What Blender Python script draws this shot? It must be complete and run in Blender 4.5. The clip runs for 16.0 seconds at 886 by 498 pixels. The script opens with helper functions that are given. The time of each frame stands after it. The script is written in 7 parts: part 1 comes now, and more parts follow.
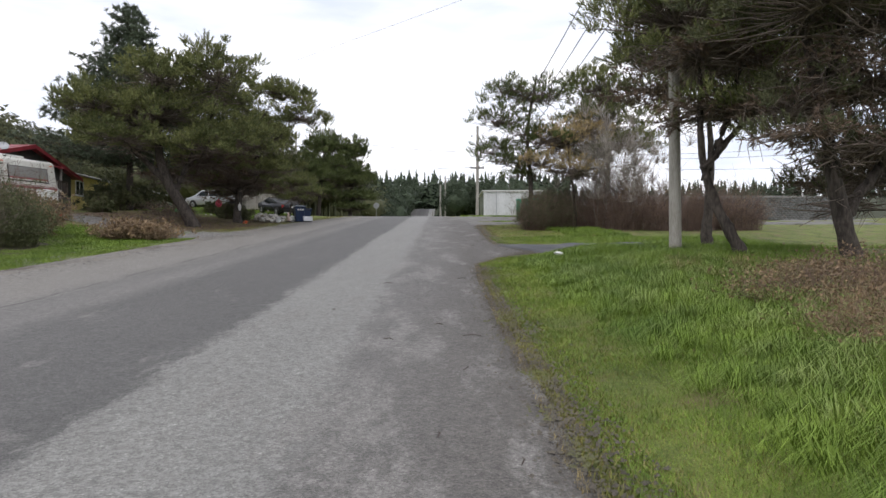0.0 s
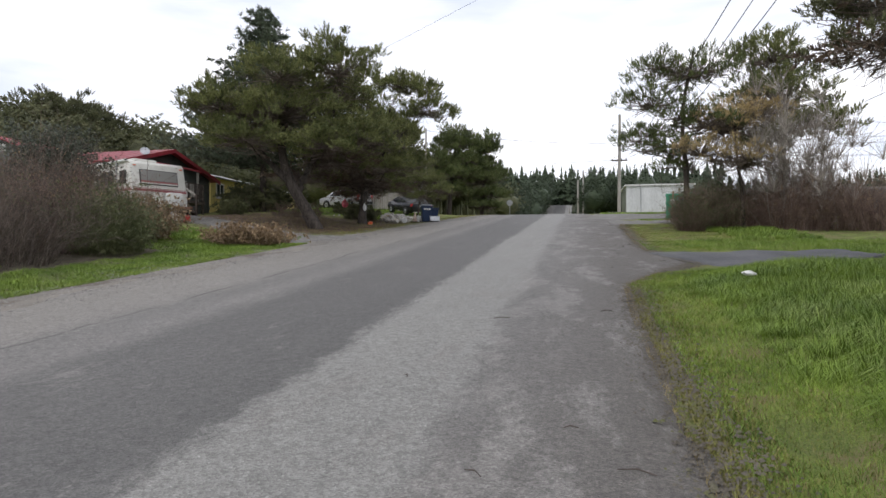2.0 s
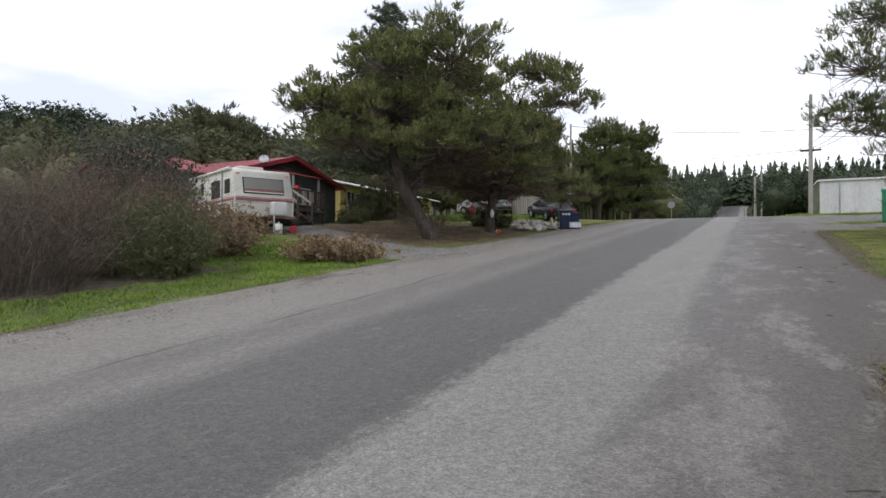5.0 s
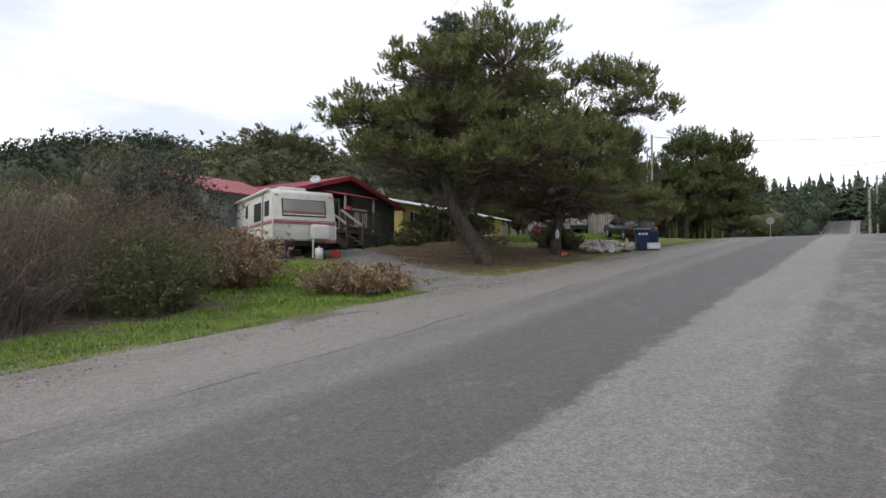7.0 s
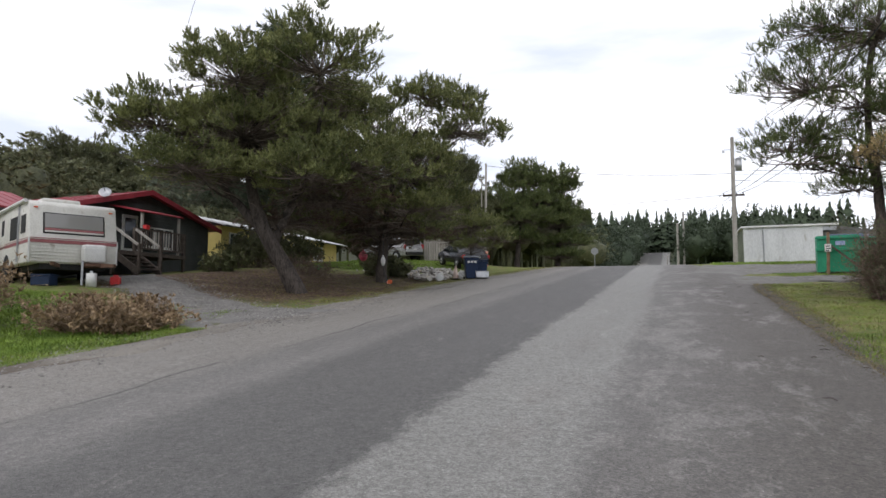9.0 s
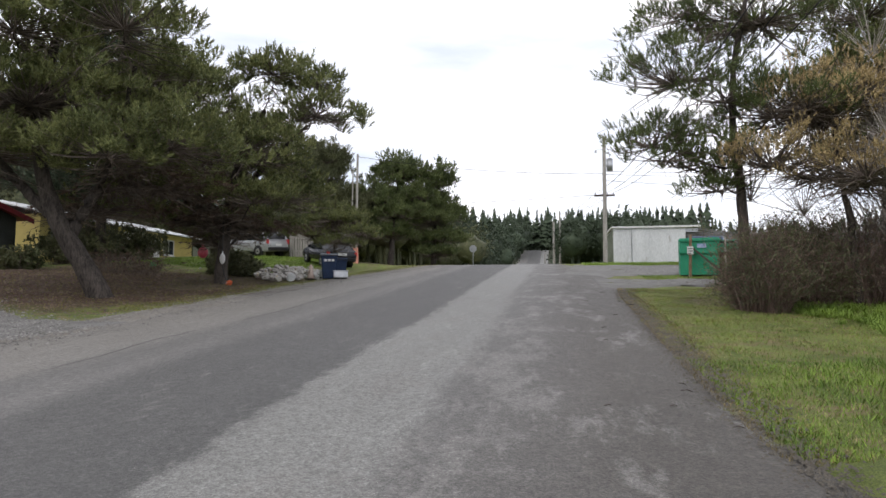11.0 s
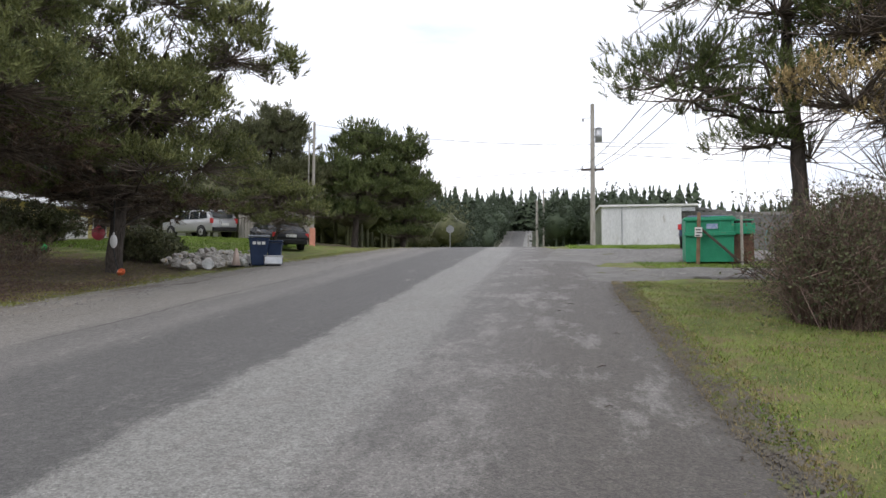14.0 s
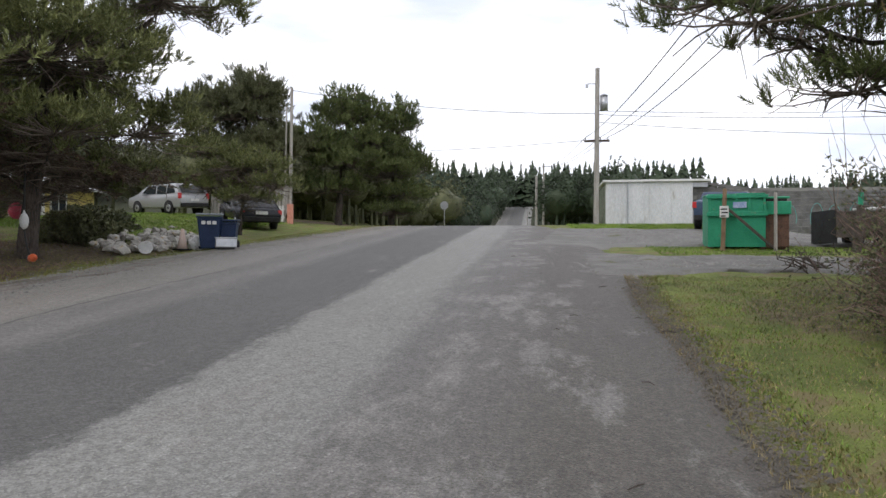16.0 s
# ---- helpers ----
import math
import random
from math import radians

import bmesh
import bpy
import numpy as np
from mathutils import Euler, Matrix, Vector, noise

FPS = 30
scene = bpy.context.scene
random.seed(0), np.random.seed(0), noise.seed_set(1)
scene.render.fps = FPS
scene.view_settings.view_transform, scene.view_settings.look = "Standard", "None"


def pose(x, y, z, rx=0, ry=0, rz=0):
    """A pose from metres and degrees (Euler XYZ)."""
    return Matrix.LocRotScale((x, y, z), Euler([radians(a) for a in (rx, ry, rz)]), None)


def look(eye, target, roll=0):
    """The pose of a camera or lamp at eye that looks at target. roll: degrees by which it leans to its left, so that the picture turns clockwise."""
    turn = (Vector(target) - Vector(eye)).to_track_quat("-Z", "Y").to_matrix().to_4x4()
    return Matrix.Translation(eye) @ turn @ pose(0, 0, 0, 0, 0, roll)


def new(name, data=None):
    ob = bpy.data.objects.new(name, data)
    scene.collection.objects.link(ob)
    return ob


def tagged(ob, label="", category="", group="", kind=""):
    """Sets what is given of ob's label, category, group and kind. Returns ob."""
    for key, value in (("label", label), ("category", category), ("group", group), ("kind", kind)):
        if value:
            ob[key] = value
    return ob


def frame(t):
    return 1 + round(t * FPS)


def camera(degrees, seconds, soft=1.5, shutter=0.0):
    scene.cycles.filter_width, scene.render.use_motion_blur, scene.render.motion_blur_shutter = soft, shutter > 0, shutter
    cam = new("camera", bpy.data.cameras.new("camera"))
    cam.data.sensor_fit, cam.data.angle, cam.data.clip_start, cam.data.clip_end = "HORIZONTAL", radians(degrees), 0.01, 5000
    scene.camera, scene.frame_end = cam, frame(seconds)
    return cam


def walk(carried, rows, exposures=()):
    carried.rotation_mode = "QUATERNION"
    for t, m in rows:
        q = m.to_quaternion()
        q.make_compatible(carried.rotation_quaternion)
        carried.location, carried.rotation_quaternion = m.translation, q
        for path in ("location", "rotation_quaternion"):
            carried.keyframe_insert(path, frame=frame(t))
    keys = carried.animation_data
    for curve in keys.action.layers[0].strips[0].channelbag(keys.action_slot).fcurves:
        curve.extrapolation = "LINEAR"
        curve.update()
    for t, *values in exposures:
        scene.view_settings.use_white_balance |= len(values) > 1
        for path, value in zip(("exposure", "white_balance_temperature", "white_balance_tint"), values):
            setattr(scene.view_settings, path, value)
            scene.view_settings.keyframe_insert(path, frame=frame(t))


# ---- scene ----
cam = camera(70.20, 16.0)
# seconds, eye x y z in metres, yaw, pitch, roll in degrees
ROWS = [
    (0.0, 0.000, 0.000, 1.447, -0.39, 0.94, 0.11),
    (0.5, 0.023, 0.759, 1.549, 0.59, 0.86, 0.06),
    (1.0, 0.027, 1.528, 1.624, 3.09, 0.91, -0.06),
    (1.5, 0.020, 2.311, 1.732, 7.70, 0.63, -0.11),
    (2.0, 0.034, 3.081, 1.801, 11.94, 0.63, -0.10),
    (2.5, 0.017, 3.849, 1.895, 16.81, 0.79, -0.15),
    (3.0, 0.011, 4.616, 1.931, 20.88, 0.99, -0.17),
    (5.5, -0.088, 8.528, 2.310, 28.66, 1.22, -0.13),
    (6.0, -0.113, 9.236, 2.409, 32.39, 1.79, -0.14),
    (6.5, -0.125, 9.949, 2.471, 33.97, 2.24, -0.12),
    (7.0, -0.178, 10.636, 2.540, 33.87, 2.66, -0.15),
    (7.5, -0.250, 11.331, 2.599, 32.70, 3.51, -0.08),
    (8.0, -0.306, 11.992, 2.637, 30.74, 3.78, -0.11),
    (8.5, -0.287, 12.525, 2.680, 26.29, 4.58, -0.21),
    (9.0, -0.202, 13.018, 2.700, 20.15, 5.05, -0.08),
    (9.5, -0.108, 13.584, 2.805, 15.25, 4.89, -0.09),
    (10.0, -0.002, 14.280, 2.904, 12.26, 4.91, -0.08),
    (12.5, 0.615, 17.887, 3.191, 9.25, 3.60, 0.00),
    (13.0, 0.586, 18.729, 3.269, 8.88, 3.16, -0.03),
    (13.5, 0.541, 19.558, 3.318, 8.65, 2.98, -0.07),
    (14.0, 0.523, 20.371, 3.402, 8.75, 2.84, -0.06),
    (14.5, 0.555, 21.149, 3.480, 8.77, 2.50, -0.02),
    (15.0, 0.595, 21.932, 3.550, 8.84, 1.98, -0.05),
    (15.5, 0.621, 22.682, 3.657, 8.79, 1.35, -0.10),
    (16.0, 0.631, 23.434, 3.730, 8.77, 0.59, -0.25),
]

# the clip's camera lifts its exposure a little after the tenth second; white balance barely off neutral
LIGHT = [(0.0, 0.10, 6500, 13.5), (10.0, 0.08, 6500, 13.5), (12.5, 0.25, 6500, 13.5), (13.5, 0.25, 6500, 13.5), (15.0, 0.16, 6500, 13.5), (16.0, 0.12, 6500, 13.5)]
walk(cam, [(t, pose(x, y, z, 90 + pitch, roll, yaw)) for t, x, y, z, yaw, pitch, roll in ROWS], LIGHT)

# ---- world: thick white overcast with thin blue-grey gaps, and a broad weak sun ----
world = bpy.data.worlds.new("world")
scene.world = world
world.use_nodes = True
wn, wl = world.node_tree.nodes, world.node_tree.links
wn.clear()
w_out = wn.new("ShaderNodeOutputWorld")
w_bg = wn.new("ShaderNodeBackground")
w_sky = wn.new("ShaderNodeTexSky")
w_sky.sky_type = "NISHITA"
w_sky.sun_disc = False
w_sky.sun_elevation = radians(42)
w_sky.sun_rotation = radians(200)
w_gain = wn.new("ShaderNodeVectorMath")
w_gain.operation = "SCALE"
w_gain.inputs["Scale"].default_value = 0.10
w_tc = wn.new("ShaderNodeTexCoord")
w_map = wn.new("ShaderNodeMapping")
w_map.inputs["Scale"].default_value = (1.0, 1.0, 4.5)
w_noise = wn.new("ShaderNodeTexNoise")
w_noise.inputs["Scale"].default_value = 2.1
w_noise.inputs["Detail"].default_value = 6.0
w_ramp = wn.new("ShaderNodeValToRGB")
w_ramp.color_ramp.elements[0].position = 0.38
w_ramp.color_ramp.elements[0].color = (0.62, 0.68, 0.78, 1)
w_ramp.color_ramp.elements[1].position = 0.615
w_ramp.color_ramp.elements[1].color = (1.04, 1.04, 1.05, 1)
w_mix = wn.new("ShaderNodeMix")
w_mix.data_type = "RGBA"
w_mix.inputs["Factor"].default_value = 0.93
wl.new(w_tc.outputs["Generated"], w_map.inputs["Vector"])
wl.new(w_map.outputs["Vector"], w_noise.inputs["Vector"])
wl.new(w_noise.outputs["Fac"], w_ramp.inputs["Fac"])
wl.new(w_sky.outputs["Color"], w_gain.inputs[0])
wl.new(w_gain.outputs["Vector"], w_mix.inputs["A"])
wl.new(w_ramp.outputs["Color"], w_mix.inputs["B"])
wl.new(w_mix.outputs["Result"], w_bg.inputs["Color"])
w_bg.inputs["Strength"].default_value = 1.3
wl.new(w_bg.outputs["Background"], w_out.inputs["Surface"])

sun = new("sun", bpy.data.lights.new("sun", "SUN"))
sun.data.energy = 0.6
sun.data.angle = radians(25)
sun.data.color = (1.0, 0.96, 0.90)
sun.matrix_world = look((-30, -60, 70), (0, 0, 0))

# ---- materials ----


def material(name, c1, c2, rough=0.8, scale=3.0, fine=60.0, bump=0.3, metal=0.0, spots=None, depth=0.01, island=0.0, spec=0.3, stretch=(1, 1, 1)):
    """A surface with two colours mixed by coarse and fine noise in metres, fine relief, optional third colour in spots, and a change of value from piece to piece."""
    m = bpy.data.materials.new(name)
    m.use_nodes = True
    n, l = m.node_tree.nodes, m.node_tree.links
    b = n["Principled BSDF"]
    geo = n.new("ShaderNodeNewGeometry")
    mp = n.new("ShaderNodeMapping")
    mp.inputs["Scale"].default_value = stretch
    l.new(geo.outputs["Position"], mp.inputs["Vector"])
    a, f = n.new("ShaderNodeTexNoise"), n.new("ShaderNodeTexNoise")
    a.inputs["Scale"].default_value, a.inputs["Detail"].default_value = scale, 5
    f.inputs["Scale"].default_value, f.inputs["Detail"].default_value = fine, 3
    for q in (a, f):
        l.new(mp.outputs["Vector"], q.inputs["Vector"])
    add = n.new("ShaderNodeMath")
    add.operation = "MULTIPLY_ADD"
    add.inputs[1].default_value = 0.5
    l.new(f.outputs["Fac"], add.inputs[0])
    half = n.new("ShaderNodeMath")
    half.operation = "MULTIPLY"
    half.inputs[1].default_value = 0.5
    l.new(a.outputs["Fac"], half.inputs[0])
    l.new(half.outputs[0], add.inputs[2])
    ramp = n.new("ShaderNodeValToRGB")
    ramp.color_ramp.elements[0].position, ramp.color_ramp.elements[1].position = 0.38, 0.62
    ramp.color_ramp.elements[0].color, ramp.color_ramp.elements[1].color = (*c1, 1), (*c2, 1)
    l.new(add.outputs[0], ramp.inputs["Fac"])
    col = ramp.outputs["Color"]
    if spots:
        s = n.new("ShaderNodeTexNoise")
        s.inputs["Scale"].default_value, s.inputs["Detail"].default_value = spots[1], 6
        l.new(mp.outputs["Vector"], s.inputs["Vector"])
        sr = n.new("ShaderNodeValToRGB")
        sr.color_ramp.elements[0].position, sr.color_ramp.elements[1].position = spots[2], spots[2] + 0.1
        l.new(s.outputs["Fac"], sr.inputs["Fac"])
        mx = n.new("ShaderNodeMix")
        mx.data_type = "RGBA"
        mx.inputs["B"].default_value = (*spots[0], 1)
        l.new(sr.outputs["Color"], mx.inputs["Factor"])
        l.new(col, mx.inputs["A"])
        col = mx.outputs["Result"]
    if island:
        hv = n.new("ShaderNodeHueSaturation")
        mr = n.new("ShaderNodeMapRange")
        mr.inputs["To Min"].default_value, mr.inputs["To Max"].default_value = 1 - island, 1 + island
        l.new(geo.outputs["Random Per Island"], mr.inputs["Value"])
        l.new(mr.outputs["Result"], hv.inputs["Value"])
        l.new(col, hv.inputs["Color"])
        col = hv.outputs["Color"]
    l.new(col, b.inputs["Base Color"])
    b.inputs["Roughness"].default_value = rough
    b.inputs["Metallic"].default_value = metal
    b.inputs["Specular IOR Level"].default_value = spec
    if bump:
        bp = n.new("ShaderNodeBump")
        bp.inputs["Strength"].default_value, bp.inputs["Distance"].default_value = bump, depth
        l.new(add.outputs[0], bp.inputs["Height"])
        l.new(bp.outputs["Normal"], b.inputs["Normal"])
    return m


def foliage(name, dark, light, island=0.35):
    m = material(name, dark, light, rough=0.6, scale=0.9, fine=9.0, bump=0, island=island, spec=0.25)
    b = m.node_tree.nodes["Principled BSDF"]
    b.inputs["Subsurface Weight"].default_value = 0.0
    return m


def glass(name, tint=(0.03, 0.035, 0.04)):
    m = bpy.data.materials.new(name)
    m.use_nodes = True
    b = m.node_tree.nodes["Principled BSDF"]
    b.inputs["Base Color"].default_value = (*tint, 1)
    b.inputs["Roughness"].default_value = 0.08
    b.inputs["Specular IOR Level"].default_value = 0.6
    return m


PINE_A = foliage("pine_needles", (0.08, 0.098, 0.036), (0.24, 0.255, 0.095))
PINE_B = foliage("pine_needles_fresh", (0.055, 0.078, 0.028), (0.17, 0.20, 0.07))
PINE_D = foliage("pine_needles_shaded", (0.07, 0.08, 0.042), (0.16, 0.165, 0.08))
SPRUCE = foliage("spruce_needles", (0.06, 0.085, 0.055), (0.14, 0.17, 0.11))
FOREST = foliage("forest_needles", (0.036, 0.054, 0.03), (0.066, 0.088, 0.05), 0.14)
HOLLY = foliage("broad_leaves", (0.035, 0.05, 0.03), (0.13, 0.14, 0.11))
BROOM = foliage("broom_green", (0.07, 0.09, 0.035), (0.16, 0.165, 0.08))
LICHEN = foliage("lichen_tips", (0.26, 0.19, 0.09), (0.52, 0.40, 0.20))
DEADNEEDLE = foliage("dead_pine_needles", (0.085, 0.06, 0.045), (0.19, 0.135, 0.095))
BARK = material("bark", (0.032, 0.027, 0.023), (0.105, 0.088, 0.075), 0.95, 7, 26, 1.0, depth=0.06, stretch=(1, 1, 0.3))
TWIG = material("twigs", (0.10, 0.08, 0.065), (0.22, 0.18, 0.15), 0.9, 5, 40, 0.2, island=0.4)
TWIG_RED = material("bramble_stems", (0.10, 0.065, 0.05), (0.24, 0.17, 0.14), 0.9, 3, 40, 0.2, island=0.45)
TWIG_PALE = material("bare_twigs_pale", (0.22, 0.19, 0.16), (0.42, 0.38, 0.34), 0.9, 5, 40, 0.2, island=0.3)
DEADLEAF = foliage("dead_foliage", (0.16, 0.11, 0.065), (0.37, 0.265, 0.155), 0.4)
GRASS = foliage("grass_blades", (0.105, 0.18, 0.03), (0.25, 0.355, 0.058), 0.25)
GRASS_DRY = foliage("dry_grass_blades", (0.17, 0.14, 0.06), (0.38, 0.30, 0.15), 0.35)
GRASS_PALE = foliage("pale_grass_blades", (0.17, 0.25, 0.06), (0.34, 0.42, 0.13), 0.25)
GRASS_MOSS = foliage("mossy_grass_blades", (0.13, 0.14, 0.035), (0.28, 0.27, 0.075), 0.3)
TWIG_TAN = material("tan_dead_stems", (0.17, 0.12, 0.08), (0.38, 0.28, 0.19), 0.9, 5, 40, 0.2, island=0.4)
PAINT_RED = material("red_metal_roofing", (0.22, 0.025, 0.035), (0.30, 0.04, 0.05), 0.45, 1.2, 30, 0.1)
SIDING_DARK = material("dark_green_grey_siding", (0.045, 0.05, 0.048), (0.075, 0.08, 0.076), 0.7, 2, 40, 0.2)
SIDING_GREY = material("grey_siding", (0.15, 0.16, 0.165), (0.20, 0.21, 0.21), 0.7, 2, 40, 0.2)
SIDING_YELLOW = material("yellow_painted_siding", (0.52, 0.42, 0.14), (0.62, 0.51, 0.19), 0.7, 2, 40, 0.2)
WHITE = material("white_paint", (0.60, 0.60, 0.58), (0.76, 0.76, 0.74), 0.5, 2, 30, 0.1, spots=((0.42, 0.40, 0.36), 5, 0.66))
WHITE_METAL = material("weathered_white_sheet", (0.52, 0.53, 0.53), (0.68, 0.69, 0.69), 0.5, 0.8, 20, 0.1, spots=((0.40, 0.39, 0.36), 2.2, 0.6), stretch=(1, 1, 0.35))
TRAILER_W = material("aged_cream_aluminium", (0.56, 0.55, 0.50), (0.70, 0.69, 0.64), 0.45, 1.5, 25, 0.1, spots=((0.40, 0.37, 0.31), 3, 0.62))
TRAILER_MAROON = material("faded_maroon_stripe", (0.26, 0.08, 0.09), (0.36, 0.14, 0.14), 0.5, 3, 30, 0.1)
GLASS = glass("dark_glass")
GLASS_GREY = glass("grey_blind_glass", (0.26, 0.255, 0.24))
GLASS_CURTAIN = glass("curtained_glass", (0.30, 0.33, 0.36))
GRIT = material("grey_gravel_stones", (0.13, 0.124, 0.114), (0.27, 0.258, 0.24), 0.9, 3, 40, 0.2, island=0.4)
BLACK = material("black_rubber", (0.015, 0.015, 0.015), (0.035, 0.035, 0.035), 0.8, 5, 60, 0.2)
STEEL = material("galvanised_steel", (0.35, 0.36, 0.37), (0.50, 0.51, 0.52), 0.4, 5, 60, 0.1, metal=0.8)
WOOD_GREY = material("weathered_grey_wood", (0.26, 0.24, 0.21), (0.42, 0.40, 0.36), 0.85, 6, 60, 0.5, stretch=(1, 1, 0.15), depth=0.01)
WOOD_DARK = material("dark_wet_wood", (0.05, 0.04, 0.033), (0.11, 0.09, 0.075), 0.85, 6, 60, 0.5)
GREEN_BIN = material("green_painted_steel", (0.02, 0.24, 0.13), (0.04, 0.33, 0.19), 0.45, 2, 30, 0.15, spots=((0.20, 0.19, 0.12), 4, 0.66))
RUST = material("rusty_brown_steel", (0.07, 0.04, 0.03), (0.16, 0.09, 0.06), 0.8, 4, 30, 0.3)
BLUE_CART = material("dark_blue_plastic", (0.010, 0.022, 0.055), (0.02, 0.04, 0.095), 0.45, 3, 60, 0.05)
ORANGE = material("orange_float_plastic", (0.75, 0.13, 0.05), (0.85, 0.22, 0.09), 0.5, 4, 40, 0.1)
PINK = material("faded_salmon_sleeve", (0.55, 0.22, 0.15), (0.68, 0.32, 0.24), 0.6, 4, 40, 0.1)
RED = material("red_plastic", (0.50, 0.03, 0.03), (0.60, 0.05, 0.05), 0.45, 4, 40, 0.1)
STONE = material("pale_broken_rock", (0.28, 0.26, 0.23), (0.52, 0.50, 0.46), 0.85, 3, 30, 0.6, spots=((0.36, 0.27, 0.13), 3, 0.6))
BLOCK = material("concrete_block", (0.11, 0.11, 0.107), (0.185, 0.183, 0.178), 0.9, 2, 40, 0.4, spots=((0.10, 0.10, 0.09), 1.2, 0.56), island=0.12)
CABLE = material("black_cable", (0.02, 0.02, 0.02), (0.04, 0.04, 0.04), 0.6, 5, 60, 0)
SILVER_CAR = material("silver_car_paint", (0.42, 0.43, 0.44), (0.47, 0.48, 0.49), 0.3, 1, 10, 0, metal=0.4)
DARK_CAR = material("black_car_paint", (0.015, 0.016, 0.02), (0.025, 0.026, 0.03), 0.25, 1, 10, 0)
BLUE_CAR = material("slate_blue_truck_paint", (0.05, 0.08, 0.13), (0.07, 0.10, 0.16), 0.35, 1, 10, 0)

# ---- mesh helpers ----


def smooth(a, b, v):
    u = np.clip((np.asarray(v, float) - a) / (b - a), 0, 1)
    return u * u * (3 - 2 * u)


def array_mesh(name, verts, faces):
    """A mesh from an array of places and an array of faces with equal corner counts."""
    me = bpy.data.meshes.new(name)
    verts = np.asarray(verts, np.float32).reshape(-1, 3)
    faces = np.asarray(faces, np.int32)
    k = faces.shape[1]
    me.vertices.add(len(verts))
    me.vertices.foreach_set("co", verts.ravel())
    me.loops.add(faces.size)
    me.loops.foreach_set("vertex_index", faces.ravel())
    me.polygons.add(len(faces))
    me.polygons.foreach_set("loop_start", np.arange(0, faces.size, k, dtype=np.int32))
    me.update(calc_edges=True)
    return me


def thing(name, at, label, category, group="", kind="", rz=0.0):
    ob = new(name)
    ob.empty_display_size = 0.2
    ob.matrix_world = pose(*at, 0, 0, rz)
    return tagged(ob, label, category, group, kind)


def link(name, me, mat, parent=None, label="", shade=False):
    ob = new(name, me)
    me.materials.append(mat)
    if parent is not None:
        ob.parent = parent
    if label:
        ob["label"] = label
    if shade:
        me.polygons.foreach_set("use_smooth", np.ones(len(me.polygons), bool))
    return ob


def part(name, bm, mat, parent, label="", shade=False, at=None):
    """Links a bmesh as one mesh object under a thing or a part."""
    me = bpy.data.meshes.new(name)
    bmesh.ops.recalc_face_normals(bm, faces=bm.faces)
    bm.to_mesh(me)
    bm.free()
    ob = link(name, me, mat, parent, label, shade)
    if at is not None:
        ob.matrix_basis = at
    return ob


def box(x0, y0, z0, x1, y1, z1, bevel=0.0, m=None, bm=None, seg=2):
    b = bmesh.new()
    bmesh.ops.create_cube(b, size=1)
    bmesh.ops.transform(b, matrix=Matrix.LocRotScale(((x0 + x1) / 2, (y0 + y1) / 2, (z0 + z1) / 2), None, (abs(x1 - x0), abs(y1 - y0), abs(z1 - z0))), verts=b.verts)
    if bevel:
        bmesh.ops.bevel(b, geom=b.edges[:], offset=bevel, segments=seg, affect="EDGES", profile=0.5)
    if m is not None:
        bmesh.ops.transform(b, matrix=m, verts=b.verts)
    if bm is None:
        return b
    me = bpy.data.meshes.new("tmp")
    b.to_mesh(me)
    b.free()
    bm.from_mesh(me)
    bpy.data.meshes.remove(me)
    return bm


def cyl(r0, r1, z0, z1, n=12, m=None, cap=True):
    b = bmesh.new()
    bmesh.ops.create_cone(b, cap_ends=cap, segments=n, radius1=r0, radius2=r1, depth=z1 - z0)
    bmesh.ops.translate(b, vec=(0, 0, (z0 + z1) / 2), verts=b.verts)
    if m is not None:
        bmesh.ops.transform(b, matrix=m, verts=b.verts)
    return b


def prism(outline, x0, x1, bevel=0.0):
    """The outline, a list of (y, z), drawn out from x0 to x1."""
    b = bmesh.new()
    v0 = [b.verts.new((x0, y, z)) for y, z in outline]
    v1 = [b.verts.new((x1, y, z)) for y, z in outline]
    b.faces.new(v0)
    b.faces.new(v1[::-1])
    for i in range(len(outline)):
        j = (i + 1) % len(outline)
        b.faces.new((v0[i], v1[i], v1[j], v0[j]))
    if bevel:
        bmesh.ops.bevel(b, geom=b.edges[:], offset=bevel, segments=2, affect="EDGES", profile=0.5)
    return b


def tubes(P, r, sides=3):
    """Tapered tubes along M polylines of K points: P (M, K, 3), r (M, K). Gives places and quads."""
    P, r = np.asarray(P, float), np.asarray(r, float)
    M, K, _ = P.shape
    d = np.gradient(P, axis=1)
    d /= np.linalg.norm(d, axis=2, keepdims=True) + 1e-9
    ref = np.where(np.abs(d[..., 2:3]) > 0.9, np.array([1.0, 0, 0]), np.array([0, 0, 1.0]))
    u = np.cross(d, ref)
    u /= np.linalg.norm(u, axis=2, keepdims=True) + 1e-9
    v = np.cross(d, u)
    a = np.arange(sides) * 2 * np.pi / sides
    ring = P[:, :, None] + r[:, :, None, None] * (np.cos(a)[:, None] * u[:, :, None] + np.sin(a)[:, None] * v[:, :, None])
    idx = np.arange(M * K * sides).reshape(M, K, sides)
    nxt = np.roll(idx, -1, axis=2)
    q = np.stack([idx[:, :-1], nxt[:, :-1], nxt[:, 1:], idx[:, 1:]], -1).reshape(-1, 4)
    return ring.reshape(-1, 3), q


def joined(lots):
    vs, fs, n = [], [], 0
    for v, f in lots:
        vs.append(v)
        fs.append(f + n)
        n += len(v)
    return np.concatenate(vs), np.concatenate(fs)


# ---- the lie of the land ----
SLOPE = 0.0949


